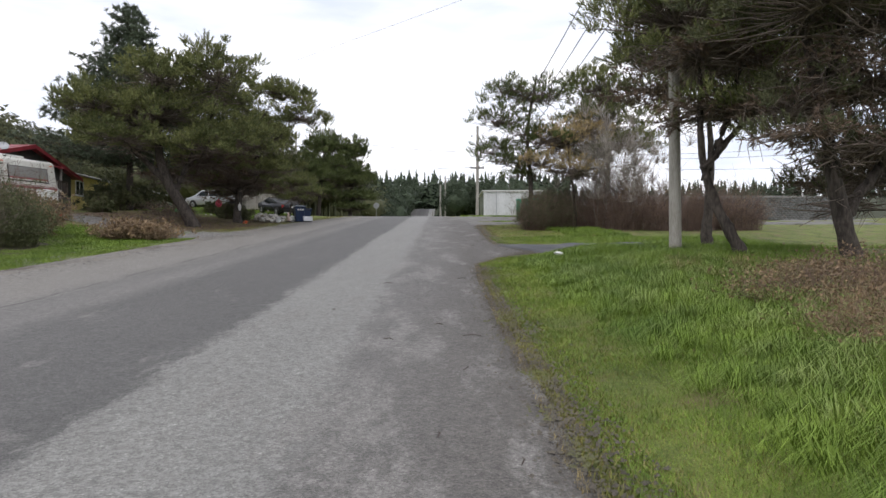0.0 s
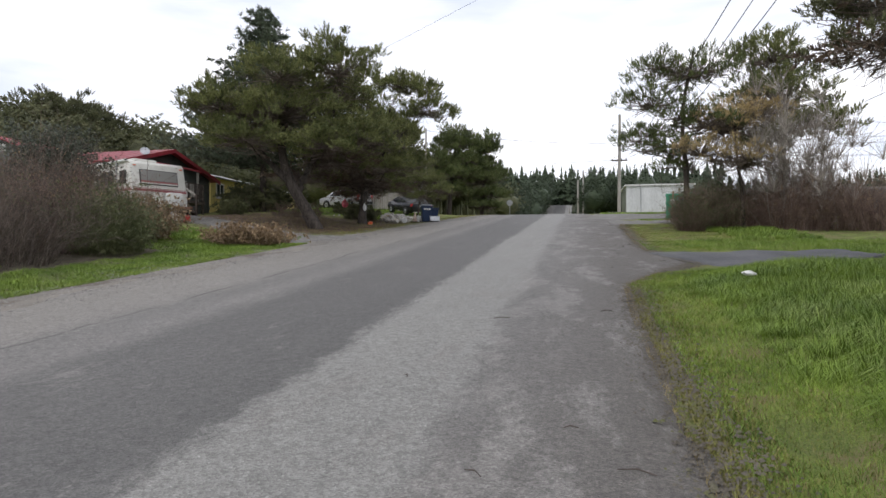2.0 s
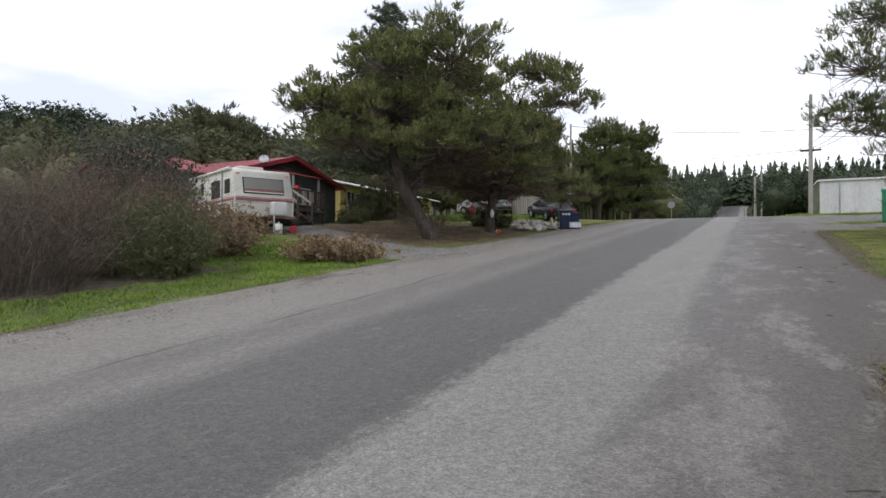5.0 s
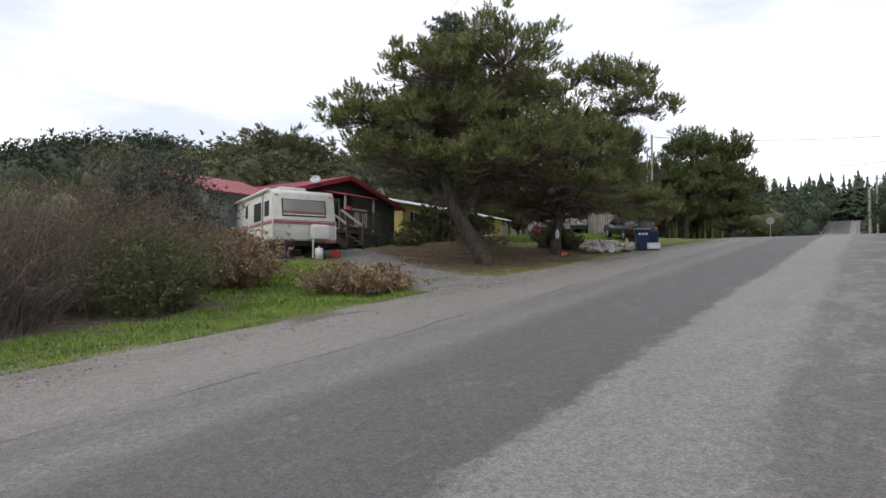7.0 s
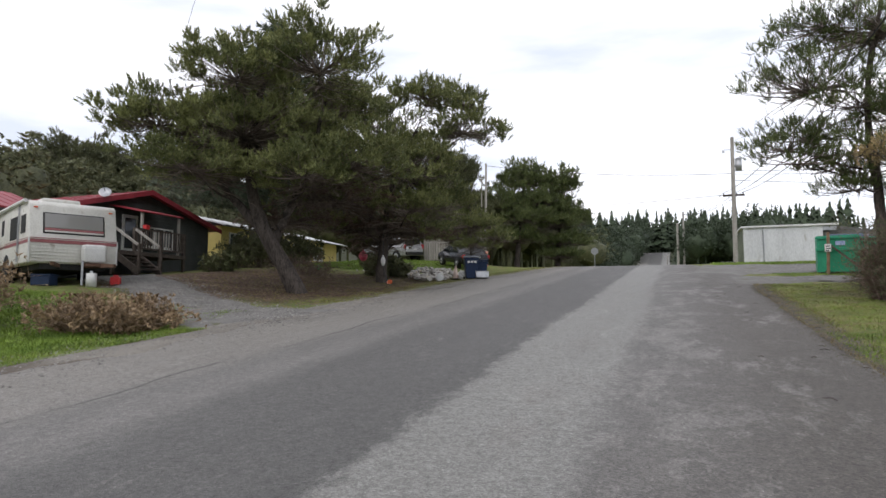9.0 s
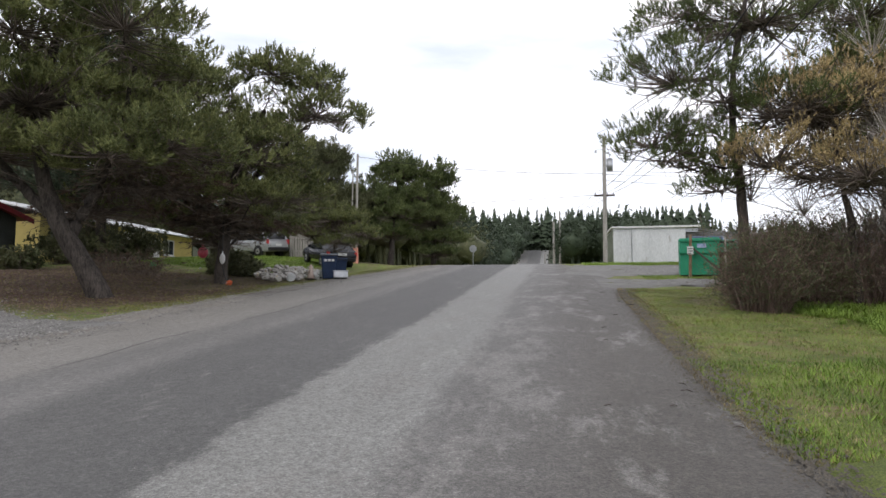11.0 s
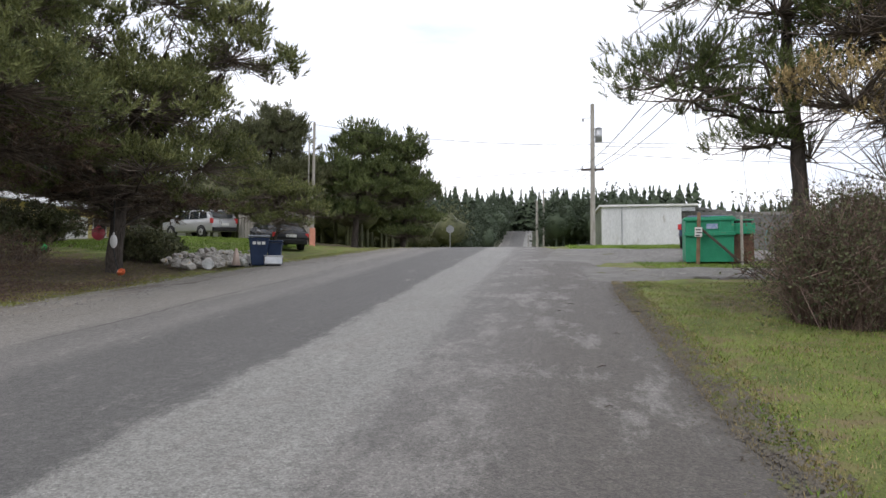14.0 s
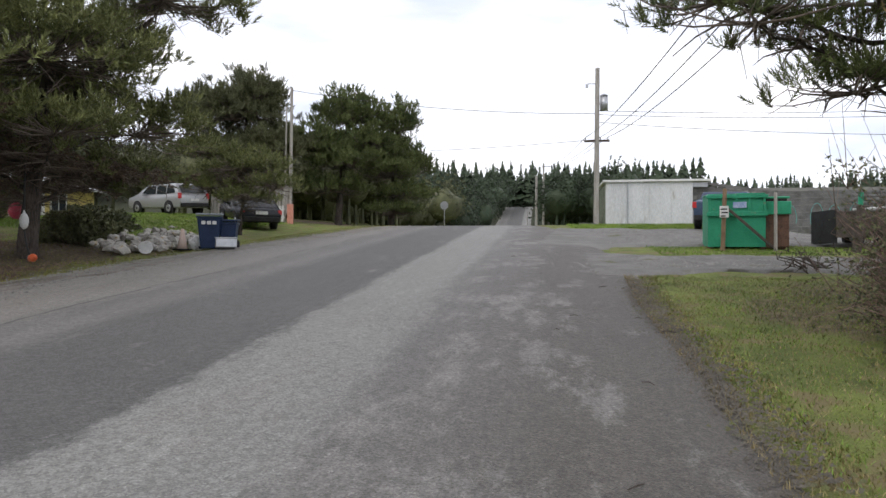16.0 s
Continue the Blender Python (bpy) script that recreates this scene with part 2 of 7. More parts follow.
def road_z(y):
    y = np.asarray(y, float)
    z = SLOPE * np.minimum(y, 56) + 0.035 * np.clip(y - 56, 0, 29)
    z = z - 0.09 * np.clip(y - 85, 0, 14) + 0.17 * np.clip(y - 102, 0, 52) + 0.02 * np.clip(y - 154, 0, 400)
    return z


def soft_road_z(y):
    return sum(road_z(np.asarray(y, float) + k) for k in (-3, -1.5, 0, 1.5, 3)) / 5


def left_edge(y):
    return np.interp(y, [-40, 12, 26, 40, 57, 70, 200], [-8.9, -8.95, -9.0, -8.8, -7.2, -6.6, -6.3])


def right_edge(y):
    return np.interp(y, [-40, 11, 14, 15.4, 17.5, 20, 23, 33, 35, 38, 47, 53, 57.5, 70, 200], [0.88, 0.86, 0.97, 1.6, 2.6, 2.0, 1.95, 2.15, 2.3, 2.5, 2.2, 1.2, 0.15, -0.6, -0.9])


def ground_z(x, y):
    x, y = np.asarray(x, float), np.asarray(y, float)
    z = soft_road_z(y)
    z = z + 0.75 * smooth(-9.3, -20, x) * smooth(4, 14, y) + 0.05 * np.clip(-28 - x, 0, 60)
    z = z + 0.42 * smooth(0.95, 3.6, x) * smooth(17, 12.5, y)
    z = z + 0.05 * np.clip(x - 40, 0, 60) * smooth(60, 100, y)
    z = z + 0.16 * np.clip(-45 - x, 0, 40) * smooth(20, 60, y)
    z = z - 0.6 * smooth(9, 14, x) * smooth(42, 50, y) * smooth(80, 66, y)
    off = np.maximum(smooth(0.0, 0.8, left_edge(y) - x), smooth(0.0, 0.8, x - right_edge(y)))
    z = z + off * 0.03 * np.sin(x * 2.3 + np.sin(y * 1.7)) * np.sin(y * 2.9 + x) * smooth(100, 70, y)
    return z


def gz(x, y):
    return float(ground_z(x, y))


def ground_material():
    m = material("ground_grass_and_soil", (0.075, 0.095, 0.028), (0.20, 0.235, 0.06), 0.95, 1.6, 70, 1.0, depth=0.03, spots=((0.18, 0.15, 0.075), 2.2, 0.53))
    n, l = m.node_tree.nodes, m.node_tree.links
    b = n["Principled BSDF"]
    col = b.inputs["Base Color"].links[0].from_socket
    geo = n.new("ShaderNodeNewGeometry")
    sep = n.new("ShaderNodeSeparateXYZ")
    wob = n.new("ShaderNodeTexNoise")
    wob.inputs["Scale"].default_value, wob.inputs["Detail"].default_value = 0.8, 5
    l.new(geo.outputs["Position"], wob.inputs["Vector"])
    wv = n.new("ShaderNodeVectorMath")
    wv.operation = "MULTIPLY_ADD"
    wv.inputs[1].default_value = (3.2, 3.2, 0)
    l.new(wob.outputs["Color"], wv.inputs[0])
    l.new(geo.outputs["Position"], wv.inputs[2])
    l.new(wv.outputs[0], sep.inputs[0])

    def patch(cx, cy, rx, ry, colour, col):
        """Bare soil or litter in an uneven oval."""
        q = []
        for axis, c, r in (("X", cx + 1.6, rx), ("Y", cy + 1.6, ry)):
            a = n.new("ShaderNodeMath")
            a.operation = "SUBTRACT"
            a.inputs[1].default_value = c
            l.new(sep.outputs[axis], a.inputs[0])
            d = n.new("ShaderNodeMath")
            d.operation = "DIVIDE"
            d.inputs[1].default_value = r
            l.new(a.outputs[0], d.inputs[0])
            s = n.new("ShaderNodeMath")
            s.operation = "POWER"
            s.inputs[1].default_value = 2
            ab = n.new("ShaderNodeMath")
            ab.operation = "ABSOLUTE"
            l.new(d.outputs[0], ab.inputs[0])
            l.new(ab.outputs[0], s.inputs[0])
            q.append(s)
        t = n.new("ShaderNodeMath")
        t.operation = "ADD"
        l.new(q[0].outputs[0], t.inputs[0])
        l.new(q[1].outputs[0], t.inputs[1])
        r = n.new("ShaderNodeMapRange")
        r.inputs["From Min"].default_value, r.inputs["From Max"].default_value = 1.25, 0.75
        l.new(t.outputs[0], r.inputs["Value"])
        mx = n.new("ShaderNodeMix")
        mx.data_type = "RGBA"
        l.new(r.outputs["Result"], mx.inputs["Factor"])
        l.new(col, mx.inputs["A"])
        cn = n.new("ShaderNodeTexNoise")
        cn.inputs["Scale"].default_value, cn.inputs["Detail"].default_value = 9, 6
        l.new(geo.outputs["Position"], cn.inputs["Vector"])
        cr = n.new("ShaderNodeValToRGB")
        cr.color_ramp.elements[0].position, cr.color_ramp.elements[1].position = 0.35, 0.65
        cr.color_ramp.elements[0].color = (*[c * 0.6 for c in colour], 1)
        cr.color_ramp.elements[1].color = (*[c * 1.35 for c in colour], 1)
        l.new(cn.outputs["Fac"], cr.inputs["Fac"])
        l.new(cr.outputs["Color"], mx.inputs["B"])
        return mx.outputs["Result"]

    col = patch(-10.0, 175.0, 400.0, 78.0, (0.05, 0.055, 0.03), col)
    col = patch(-60.0, 60.0, 26.0, 70.0, (0.05, 0.055, 0.03), col)
    col = patch(-14.6, 33.4, 5.4, 6.0, (0.095, 0.06, 0.04), col)
    col = patch(-11.8, 38.5, 1.9, 4.0, (0.12, 0.095, 0.06), col)
    col = patch(-13.0, 16.0, 3.0, 6.0, (0.10, 0.085, 0.06), col)
    col = patch(-11.0, 64.0, 6.0, 6.0, (0.13, 0.10, 0.07), col)
    col = patch(8.5, 33.0, 4.0, 2.6, (0.13, 0.105, 0.06), col)
    col = patch(4.8, 31.5, 1.3, 2.4, (0.12, 0.10, 0.055), col)
    col = patch(5.0, 5.6, 2.2, 3.4, (0.11, 0.085, 0.05), col)
    l.new(col, b.inputs["Base Color"])
    return m


def build_ground():
    xs = np.concatenate([np.linspace(-700, -75, 14)[:-1], np.linspace(-75, -22, 28)[:-1], np.linspace(-22, 14, 145)[:-1], np.linspace(14, 75, 32)[:-1], np.linspace(75, 700, 14)])
    ys = np.concatenate([np.linspace(-500, -30, 12)[:-1], np.linspace(-30, 0, 41)[:-1], np.linspace(0, 60, 241)[:-1], np.linspace(60, 170, 61)[:-1], np.linspace(170, 900, 14)])
    X, Y = np.meshgrid(xs, ys)
    Z = ground_z(X, Y)
    near = (np.abs(X) < 30) & (Y < 100)
    off = (X < left_edge(Y) - 0.25) | (X > right_edge(Y) + 0.25)
    Z = Z - 0.05 * (near & ~off)
    n, k = len(ys), len(xs)
    i = np.arange(n * k).reshape(n, k)
    f = np.stack([i[:-1, :-1], i[:-1, 1:], i[1:, 1:], i[1:, :-1]], -1).reshape(-1, 4)
    ob = link("ground", array_mesh("ground", np.stack([X, Y, Z], -1), f), ground_material(), shade=True)
    tagged(ob, "uneven grassy ground with bare soil and litter patches", "ground", kind="structure")


def asphalt_material():
    """Worn chip-sealed asphalt with long uneven bands of polished, dusty and dark binder along the way."""
    m = bpy.data.materials.new("worn_asphalt")
    m.use_nodes = True
    n, l = m.node_tree.nodes, m.node_tree.links
    b = n["Principled BSDF"]
    geo = n.new("ShaderNodeNewGeometry")
    sep = n.new("ShaderNodeSeparateXYZ")
    l.new(geo.outputs["Position"], sep.inputs[0])

    def noise_of(scale, stretch=(1, 1, 1), detail=6, rough=0.6):
        mp = n.new("ShaderNodeMapping")
        mp.inputs["Scale"].default_value = stretch
        l.new(geo.outputs["Position"], mp.inputs["Vector"])
        t = n.new("ShaderNodeTexNoise")
        t.inputs["Scale"].default_value, t.inputs["Detail"].default_value, t.inputs["Roughness"].default_value = scale, detail, rough
        l.new(mp.outputs["Vector"], t.inputs["Vector"])
        return t.outputs["Fac"]

    def op(kind, a, c, k=None):
        q = n.new("ShaderNodeMath")
        q.operation = kind
        for i, v in enumerate((a, c, k)):
            if v is None:
                continue
            if isinstance(v, (int, float)):
                q.inputs[i].default_value = v
            else:
                l.new(v, q.inputs[i])
        return q.outputs[0]

    wob = op("MULTIPLY_ADD", noise_of(0.3, (1, 0.35, 1), 8, 0.7), 0.6, -0.3)
    ragged = op("MULTIPLY_ADD", noise_of(5.0, (1, 0.5, 1), 12, 0.85), 1.1, -0.55)
    x = op("ADD", op("ADD", sep.outputs["X"], wob), ragged)
    ramp = n.new("ShaderNodeValToRGB")
    mr = n.new("ShaderNodeMapRange")
    mr.inputs["From Min"].default_value, mr.inputs["From Max"].default_value = -10, 4
    l.new(x, mr.inputs["Value"])
    l.new(mr.outputs["Result"], ramp.inputs["Fac"])
    stops = [(-10, (0.225, 0.208, 0.182)), (-6.2, (0.225, 0.211, 0.19)), (-5.6, (0.165, 0.157, 0.146)), (-4.9, (0.19, 0.181, 0.168)), (-4.4, (0.120, 0.116, 0.109)), (-2.35, (0.108, 0.105, 0.099)),
             (-2.2, (0.238, 0.234, 0.216)), (-0.95, (0.232, 0.228, 0.211)), (-0.7, (0.15, 0.143, 0.133)), (0.1, (0.130, 0.121, 0.110)), (0.8, (0.105, 0.095, 0.083)), (4, (0.105, 0.095, 0.083))]
    e = ramp.color_ramp.elements
    while len(e) < len(stops):
        e.new(0.5)
    for q, (p, c) in zip(e, stops):
        q.position, q.color = (p + 10) / 14, (*c, 1)
    # scuffed patches, long stains, single stones
    stain = n.new("ShaderNodeMapRange")
    stain.inputs["To Min"].default_value, stain.inputs["To Max"].default_value = 0.80, 1.20
    l.new(noise_of(0.9, (1.2, 0.3, 1), 8, 0.7), stain.inputs["Value"])
    vor = n.new("ShaderNodeTexVoronoi")
    vor.inputs["Scale"].default_value = 80
    l.new(geo.outputs["Position"], vor.inputs["Vector"])
    chip = n.new("ShaderNodeMapRange")
    chip.inputs["To Min"].default_value, chip.inputs["To Max"].default_value = 0.68, 1.26
    vs = n.new("ShaderNodeSeparateColor")
    l.new(vor.outputs["Color"], vs.inputs[0])
    l.new(vs.outputs[0], chip.inputs["Value"])
    grit = n.new("ShaderNodeMapRange")
    grit.inputs["From Min"].default_value, grit.inputs["From Max"].default_value = 0.3, 0.7
    grit.inputs["To Min"].default_value, grit.inputs["To Max"].default_value = 0.7, 1.26
    l.new(noise_of(14, (1, 1, 1), 6, 0.75), grit.inputs["Value"])
    pale = n.new("ShaderNodeMapRange")
    pale.inputs["From Min"].default_value, pale.inputs["From Max"].default_value = 0.9, 1.0
    pale.inputs["To Min"].default_value, pale.inputs["To Max"].default_value = 1.0, 1.35
    l.new(vs.outputs[1], pale.inputs["Value"])
    scrape = n.new("ShaderNodeMapRange")
    scrape.inputs["From Min"].default_value, scrape.inputs["From Max"].default_value = 0.55, 0.63
    scrape.inputs["To Min"].default_value, scrape.inputs["To Max"].default_value = 0.96, 1.16
    l.new(noise_of(2.0, (1.3, 0.4, 1), 12, 0.82), scrape.inputs["Value"])
    k = op("MULTIPLY", op("MULTIPLY", stain.outputs["Result"], chip.outputs["Result"]), grit.outputs["Result"])
    k = op("MULTIPLY", op("MULTIPLY", k, pale.outputs["Result"]), scrape.outputs["Result"])
    mul = n.new("ShaderNodeVectorMath")
    mul.operation = "SCALE"
    # scaled-off patches of pale binder, mostly beside the middle band
    near = n.new("ShaderNodeMapRange")
    near.inputs["From Min"].default_value, near.inputs["From Max"].default_value = 2.6, 0.2
    l.new(op("ABSOLUTE", op("ADD", sep.outputs["X"], 0.3), 0), near.inputs["Value"])
    pn = op("ADD", noise_of(1.5, (1.0, 0.4, 1), 10, 0.78), op("MULTIPLY", near.outputs["Result"], 0.09))
    ps = n.new("ShaderNodeMapRange")
    ps.inputs["From Min"].default_value, ps.inputs["From Max"].default_value = 0.575, 0.65
    l.new(pn, ps.inputs["Value"])
    pale = n.new("ShaderNodeMix")
    pale.data_type = "RGBA"
    pale.inputs["B"].default_value = (0.225, 0.215, 0.198, 1)
    l.new(op("MULTIPLY", ps.outputs["Result"], 0.75), pale.inputs["Factor"])
    l.new(ramp.outputs["Color"], pale.inputs["A"])
    # a dark tar seam along the left wheel line
    seam_x = op("ABSOLUTE", op("ADD", op("ADD", sep.outputs["X"], 5.9), op("MULTIPLY_ADD", noise_of(0.25, (0.2, 1, 1), 6, 0.6), 0.9, -0.45)), 0)
    sm = n.new("ShaderNodeMapRange")
    sm.inputs["From Min"].default_value, sm.inputs["From Max"].default_value = 0.05, 0.015
    l.new(seam_x, sm.inputs["Value"])
    gap = n.new("ShaderNodeMapRange")
    gap.inputs["From Min"].default_value, gap.inputs["From Max"].default_value = 0.42, 0.52
    l.new(noise_of(0.5, (1, 1, 1), 3, 0.5), gap.inputs["Value"])
    tar = n.new("ShaderNodeMix")
    tar.data_type = "RGBA"
    tar.inputs["B"].default_value = (0.085, 0.08, 0.074, 1)
    l.new(op("MULTIPLY", op("MULTIPLY", sm.outputs["Result"], gap.outputs["Result"]), 0.8), tar.inputs["Factor"])
    l.new(pale.outputs["Result"], tar.inputs["A"])
    l.new(tar.outputs["Result"], mul.inputs[0])
    l.new(k, mul.inputs["Scale"])
    l.new(mul.outputs[0], b.inputs["Base Color"])
    b.inputs["Roughness"].default_value = 0.68
    b.inputs["Specular IOR Level"].default_value = 0.4
    bp = n.new("ShaderNodeBump")
    bp.inputs["Strength"].default_value, bp.inputs["Distance"].default_value = 0.8, 0.008
    l.new(vor.outputs["Distance"], bp.inputs["Height"])
    l.new(bp.outputs["Normal"], b.inputs["Normal"])
    return m


def ribbon(name, ys, left, right, lift, mat, label, category, across=24, ragged=0.12, seed=1, drop=0.05):
    """A strip of paving laid on the ground, with frayed edges."""
    rng = np.random.default_rng(seed)
    ys = np.asarray(ys, float)
    fray = lambda: np.convolve(rng.normal(0, ragged, len(ys)), [0.2, 0.6, 0.2], "same") + 0.06 * np.sin(ys * 1.3 + seed)
    lo, hi = left(ys) + fray(), right(ys) + fray()
    u = np.linspace(0, 1, across)
    X = lo[:, None] + (hi - lo)[:, None] * u
    Y = np.repeat(ys[:, None], across, 1)
    Z = ground_z(X, Y) + lift - drop * (np.minimum(u, 1 - u) < 0.001)
    i = np.arange(X.size).reshape(X.shape)
    f = np.stack([i[:-1, :-1], i[:-1, 1:], i[1:, 1:], i[1:, :-1]], -1).reshape(-1, 4)
    ob = link(name, array_mesh(name, np.stack([X, Y, Z], -1), f), mat, shade=True)
    return tagged(ob, label, category, kind="structure")


build_ground()
ASPHALT = asphalt_material()
GRAVEL = material("grey_gravel", (0.13, 0.125, 0.116), (0.23, 0.222, 0.208), 0.95, 1.4, 38, 1.0, depth=0.03, spots=((0.12, 0.12, 0.07), 1.7, 0.6))
GRAVEL_DARK = material("dark_apron_asphalt", (0.07, 0.072, 0.078), (0.14, 0.14, 0.145), 0.9, 1.2, 60, 0.7, depth=0.01)
ROAD_YS = np.concatenate([np.arange(-40, -4, 2.0), np.arange(-4, 60, 0.16), np.arange(60, 180, 1.5)])
ribbon("road", ROAD_YS, left_edge, right_edge, 0.012, ASPHALT, "worn grey chip-sealed asphalt road with pale wheel bands", "road", 40, 0.05)


# loose dirt and grit creeping over the edges
DIRT = material("brown_roadside_dirt", (0.085, 0.075, 0.06), (0.16, 0.142, 0.115), 0.95, 2.5, 60, 1.0, depth=0.015, spots=((0.13, 0.14, 0.05), 2.0, 0.58))
DUST = material("pale_shoulder_grit", (0.16, 0.145, 0.122), (0.25, 0.23, 0.20), 0.95, 1.5, 60, 0.8, depth=0.01, spots=((0.12, 0.10, 0.08), 1.4, 0.56), stretch=(1, 0.4, 1))
ribbon("left_shoulder", np.arange(-3, 57, 0.12), lambda y: left_edge(y) - 0.3, lambda y: left_edge(y) + 0.85 + 0.25 * np.sin(y * 0.7) * np.sin(y * 1.9), 0.019, DUST, "pale grit along the left edge of the road", "shoulder", 12, 0.07, 6, 0.014)

# ---- plants ----


def blades(n, length, width, spread, rng, lift=0.0):
    """A template tuft: n flat needles that fan out round the z axis."""
    a = rng.uniform(0, 2 * np.pi, n)
    up = rng.uniform(0.25, 1.0, n) + lift
    d = np.stack([np.cos(a) * spread, np.sin(a) * spread, up], 1)
    d /= np.linalg.norm(d, axis=1, keepdims=True)
    base = np.stack([np.zeros(n), np.zeros(n), rng.uniform(-0.4, 0.35, n) * length], 1)
    side = np.cross(d, rng.normal(size=(n, 3)))
    side /= np.linalg.norm(side, axis=1, keepdims=True)
    L = length * rng.uniform(0.7, 1.15, (n, 1))
    tip = base + d * L
    return np.stack([base + side * width * 0.5, tip, base - side * width * 0.5], 1)


def scatter(template, places, axes, scale, rng):
    """Copies of a template at places, turned so that z lies along axes. Gives places and quads."""
    N = len(places)
    z = axes / (np.linalg.norm(axes, axis=1, keepdims=True) + 1e-9)
    x = np.cross(z, rng.normal(size=(N, 3)))
    x /= np.linalg.norm(x, axis=1, keepdims=True) + 1e-9
    y = np.cross(z, x)
    R = np.stack([x, y, z], 2) * scale[:, None, None]
    v = np.einsum("nij,bkj->nbki", R, template) + places[:, None, None]
    f = np.arange(v.shape[0] * v.shape[1] * v.shape[2]).reshape(-1, template.shape[1])
    return v.reshape(-1, 3), f


def curve(a, b, k, sag, rng):
    """k places from a to b, bowed."""
    t = np.linspace(0, 1, k)[:, None]
    mid = (a + b) / 2 + np.array([0, 0, sag]) + rng.normal(0, 0.06 * np.linalg.norm(b - a), 3)
    return (1 - t) ** 2 * a + 2 * t * (1 - t) * mid + t ** 2 * b


def shoots(needles, rng, width=0.085):
    """A template shoot of unit length: needles set round a stem along z, closing towards the tip."""
    z = np.linspace(0.0, 0.9, needles)
    a = np.arange(needles) * 2.4 + rng.uniform(0, 6)
    tilt = np.interp(z, [0, 0.9], [0.95, 0.3]) + rng.normal(0, 0.1, needles)
    d = np.stack([np.sin(tilt) * np.cos(a), np.sin(tilt) * np.sin(a), np.cos(tilt)], 1)
    base = np.stack([np.zeros(needles), np.zeros(needles), z], 1)
    side = np.cross(d, rng.normal(size=(needles, 3)))
    side /= np.linalg.norm(side, axis=1, keepdims=True)
    tip = base + d * rng.uniform(0.34, 0.5, (needles, 1))
    return np.stack([base + side * width * 0.5, tip, base - side * width * 0.5], 1)


def pine(name, label, base, trunk, r, lobes, leaf=None, seed=1, density=1.0, shoot=0.26, needles=14, per=14, bare=0.5, group="", dead=0.0, wide=0.13, forks=(), spread_of=0.24):
    """A wind-shaped pine. trunk: places from the base up (relative); lobes: masses of the crown as centre and radii (in the world);
    lobes centred lower than dead metres over the base carry brown twigs and few green shoots; forks: further stems as lists of places (relative)."""
    rng = np.random.default_rng(seed)
    bx, by = base
    bz = gz(bx, by) - 0.12
    root = thing(name, (bx, by, bz), label, "tree", group)
    o = np.array([bx, by, bz])
    t = np.linspace(0, 1, 22)
    spines = []
    for q, stem in enumerate([[(0, 0, -0.4), (0, 0, 0)] + list(trunk)] + [list(f) for f in forks]):
        tp = np.array(stem, float)
        s = np.linspace(0, 1, len(tp))
        spine = np.stack([np.interp(t, s, tp[:, i]) for i in range(3)], 1)
        for _ in range(2):
            spine[1:-1] = (spine[:-2] + 2 * spine[1:-1] + spine[2:]) / 4
        spine += np.cumsum(rng.normal(0, 0.012, spine.shape), 0) * (t[:, None] > 0.1)
        k = r if q == 0 else r * 0.5
        rad = k * (1 - 0.78 * t) + (k * 0.7 * np.exp(-t * 13) if stem[0][2] < 0.1 else 0)
        v, f = tubes(spine[None], rad[None], 12)
        v += rng.normal(0, 0.012, v.shape)
        link("trunk", array_mesh("trunk", v, f), BARK, root, "dark furrowed trunk", True)
        spines.append((spine, rad))
    nodes = np.concatenate([q[0][4:21] for q in spines])
    radii = np.concatenate([q[1][4:21] for q in spines])
    limbs, twigs, heads, brown = [], [], [], []
    for cx, cy, cz, rx, ry, rz in lobes:
        c = np.array([cx, cy, cz]) - o
        low = c[2] < dead
        away = np.linalg.norm(nodes[:, :2] - c[:2], axis=1)
        k = int(np.argmin(away + 2.0 * np.abs(nodes[:, 2] - (c[2] - 0.22 * away - 0.2))))
        limb = curve(nodes[k], c, 9, 0.1, rng)
        limb[1:] += np.cumsum(rng.normal(0, 0.055, (8, 3)), 0)
        limbs.append((limb, np.linspace(min(radii[k] * 0.34, 0.16 * r + 0.012), 0.014, 9)))
        m = int(density * 22 * (rx * ry * rz) ** (2 / 3) + 6)
        d = rng.normal(size=(m, 3))
        d /= np.linalg.norm(d, axis=1, keepdims=True)
        d[:, 2] = np.where(d[:, 2] < -0.25, -d[:, 2] * 0.5, d[:, 2])
        u = rng.uniform(0.35, 1.0, (m, 1)) ** 0.6
        p = c + d * u * np.array([rx, ry, rz]) * rng.uniform(0.85, 1.18, (m, 1))
        for i, q in enumerate(p):
            j = np.argmin(np.linalg.norm(limb - q, axis=1) + 0.15 * np.arange(9)[::-1])
            tw = curve(limb[j], q, 4, (0.05 if low else -0.12) * np.linalg.norm(q - limb[j]), rng)
            twigs.append(tw)
            (brown if low and i % 3 else heads).append((q, q - limb[j]))
        for _ in range(int((bare + 1.6 * low) * m)):
            j = rng.integers(2, 9)
            q = limb[j] + np.clip(rng.normal(size=3), -1.2, 1.2) * np.array([rx, ry, rz * 0.6]) * 0.5 - np.array([0, 0, 0.12 * rz])
            twigs.append(curve(limb[j], q, 4, 0.1, rng))
    for line, thick in limbs:
        v, f = tubes(line[None], thick[None], 7)
        link("limb", array_mesh("limb", v, f), BARK, root, "", True)
    tw = np.array(twigs)
    tw = tw + np.cumsum(rng.normal(0, 0.022, tw.shape), 1) * (np.arange(4) > 0)[:, None]
    lots = [tubes(tw, np.linspace(0.02, 0.005, 4)[None] * rng.uniform(0.6, 1.3, (len(tw), 1)), 3)]
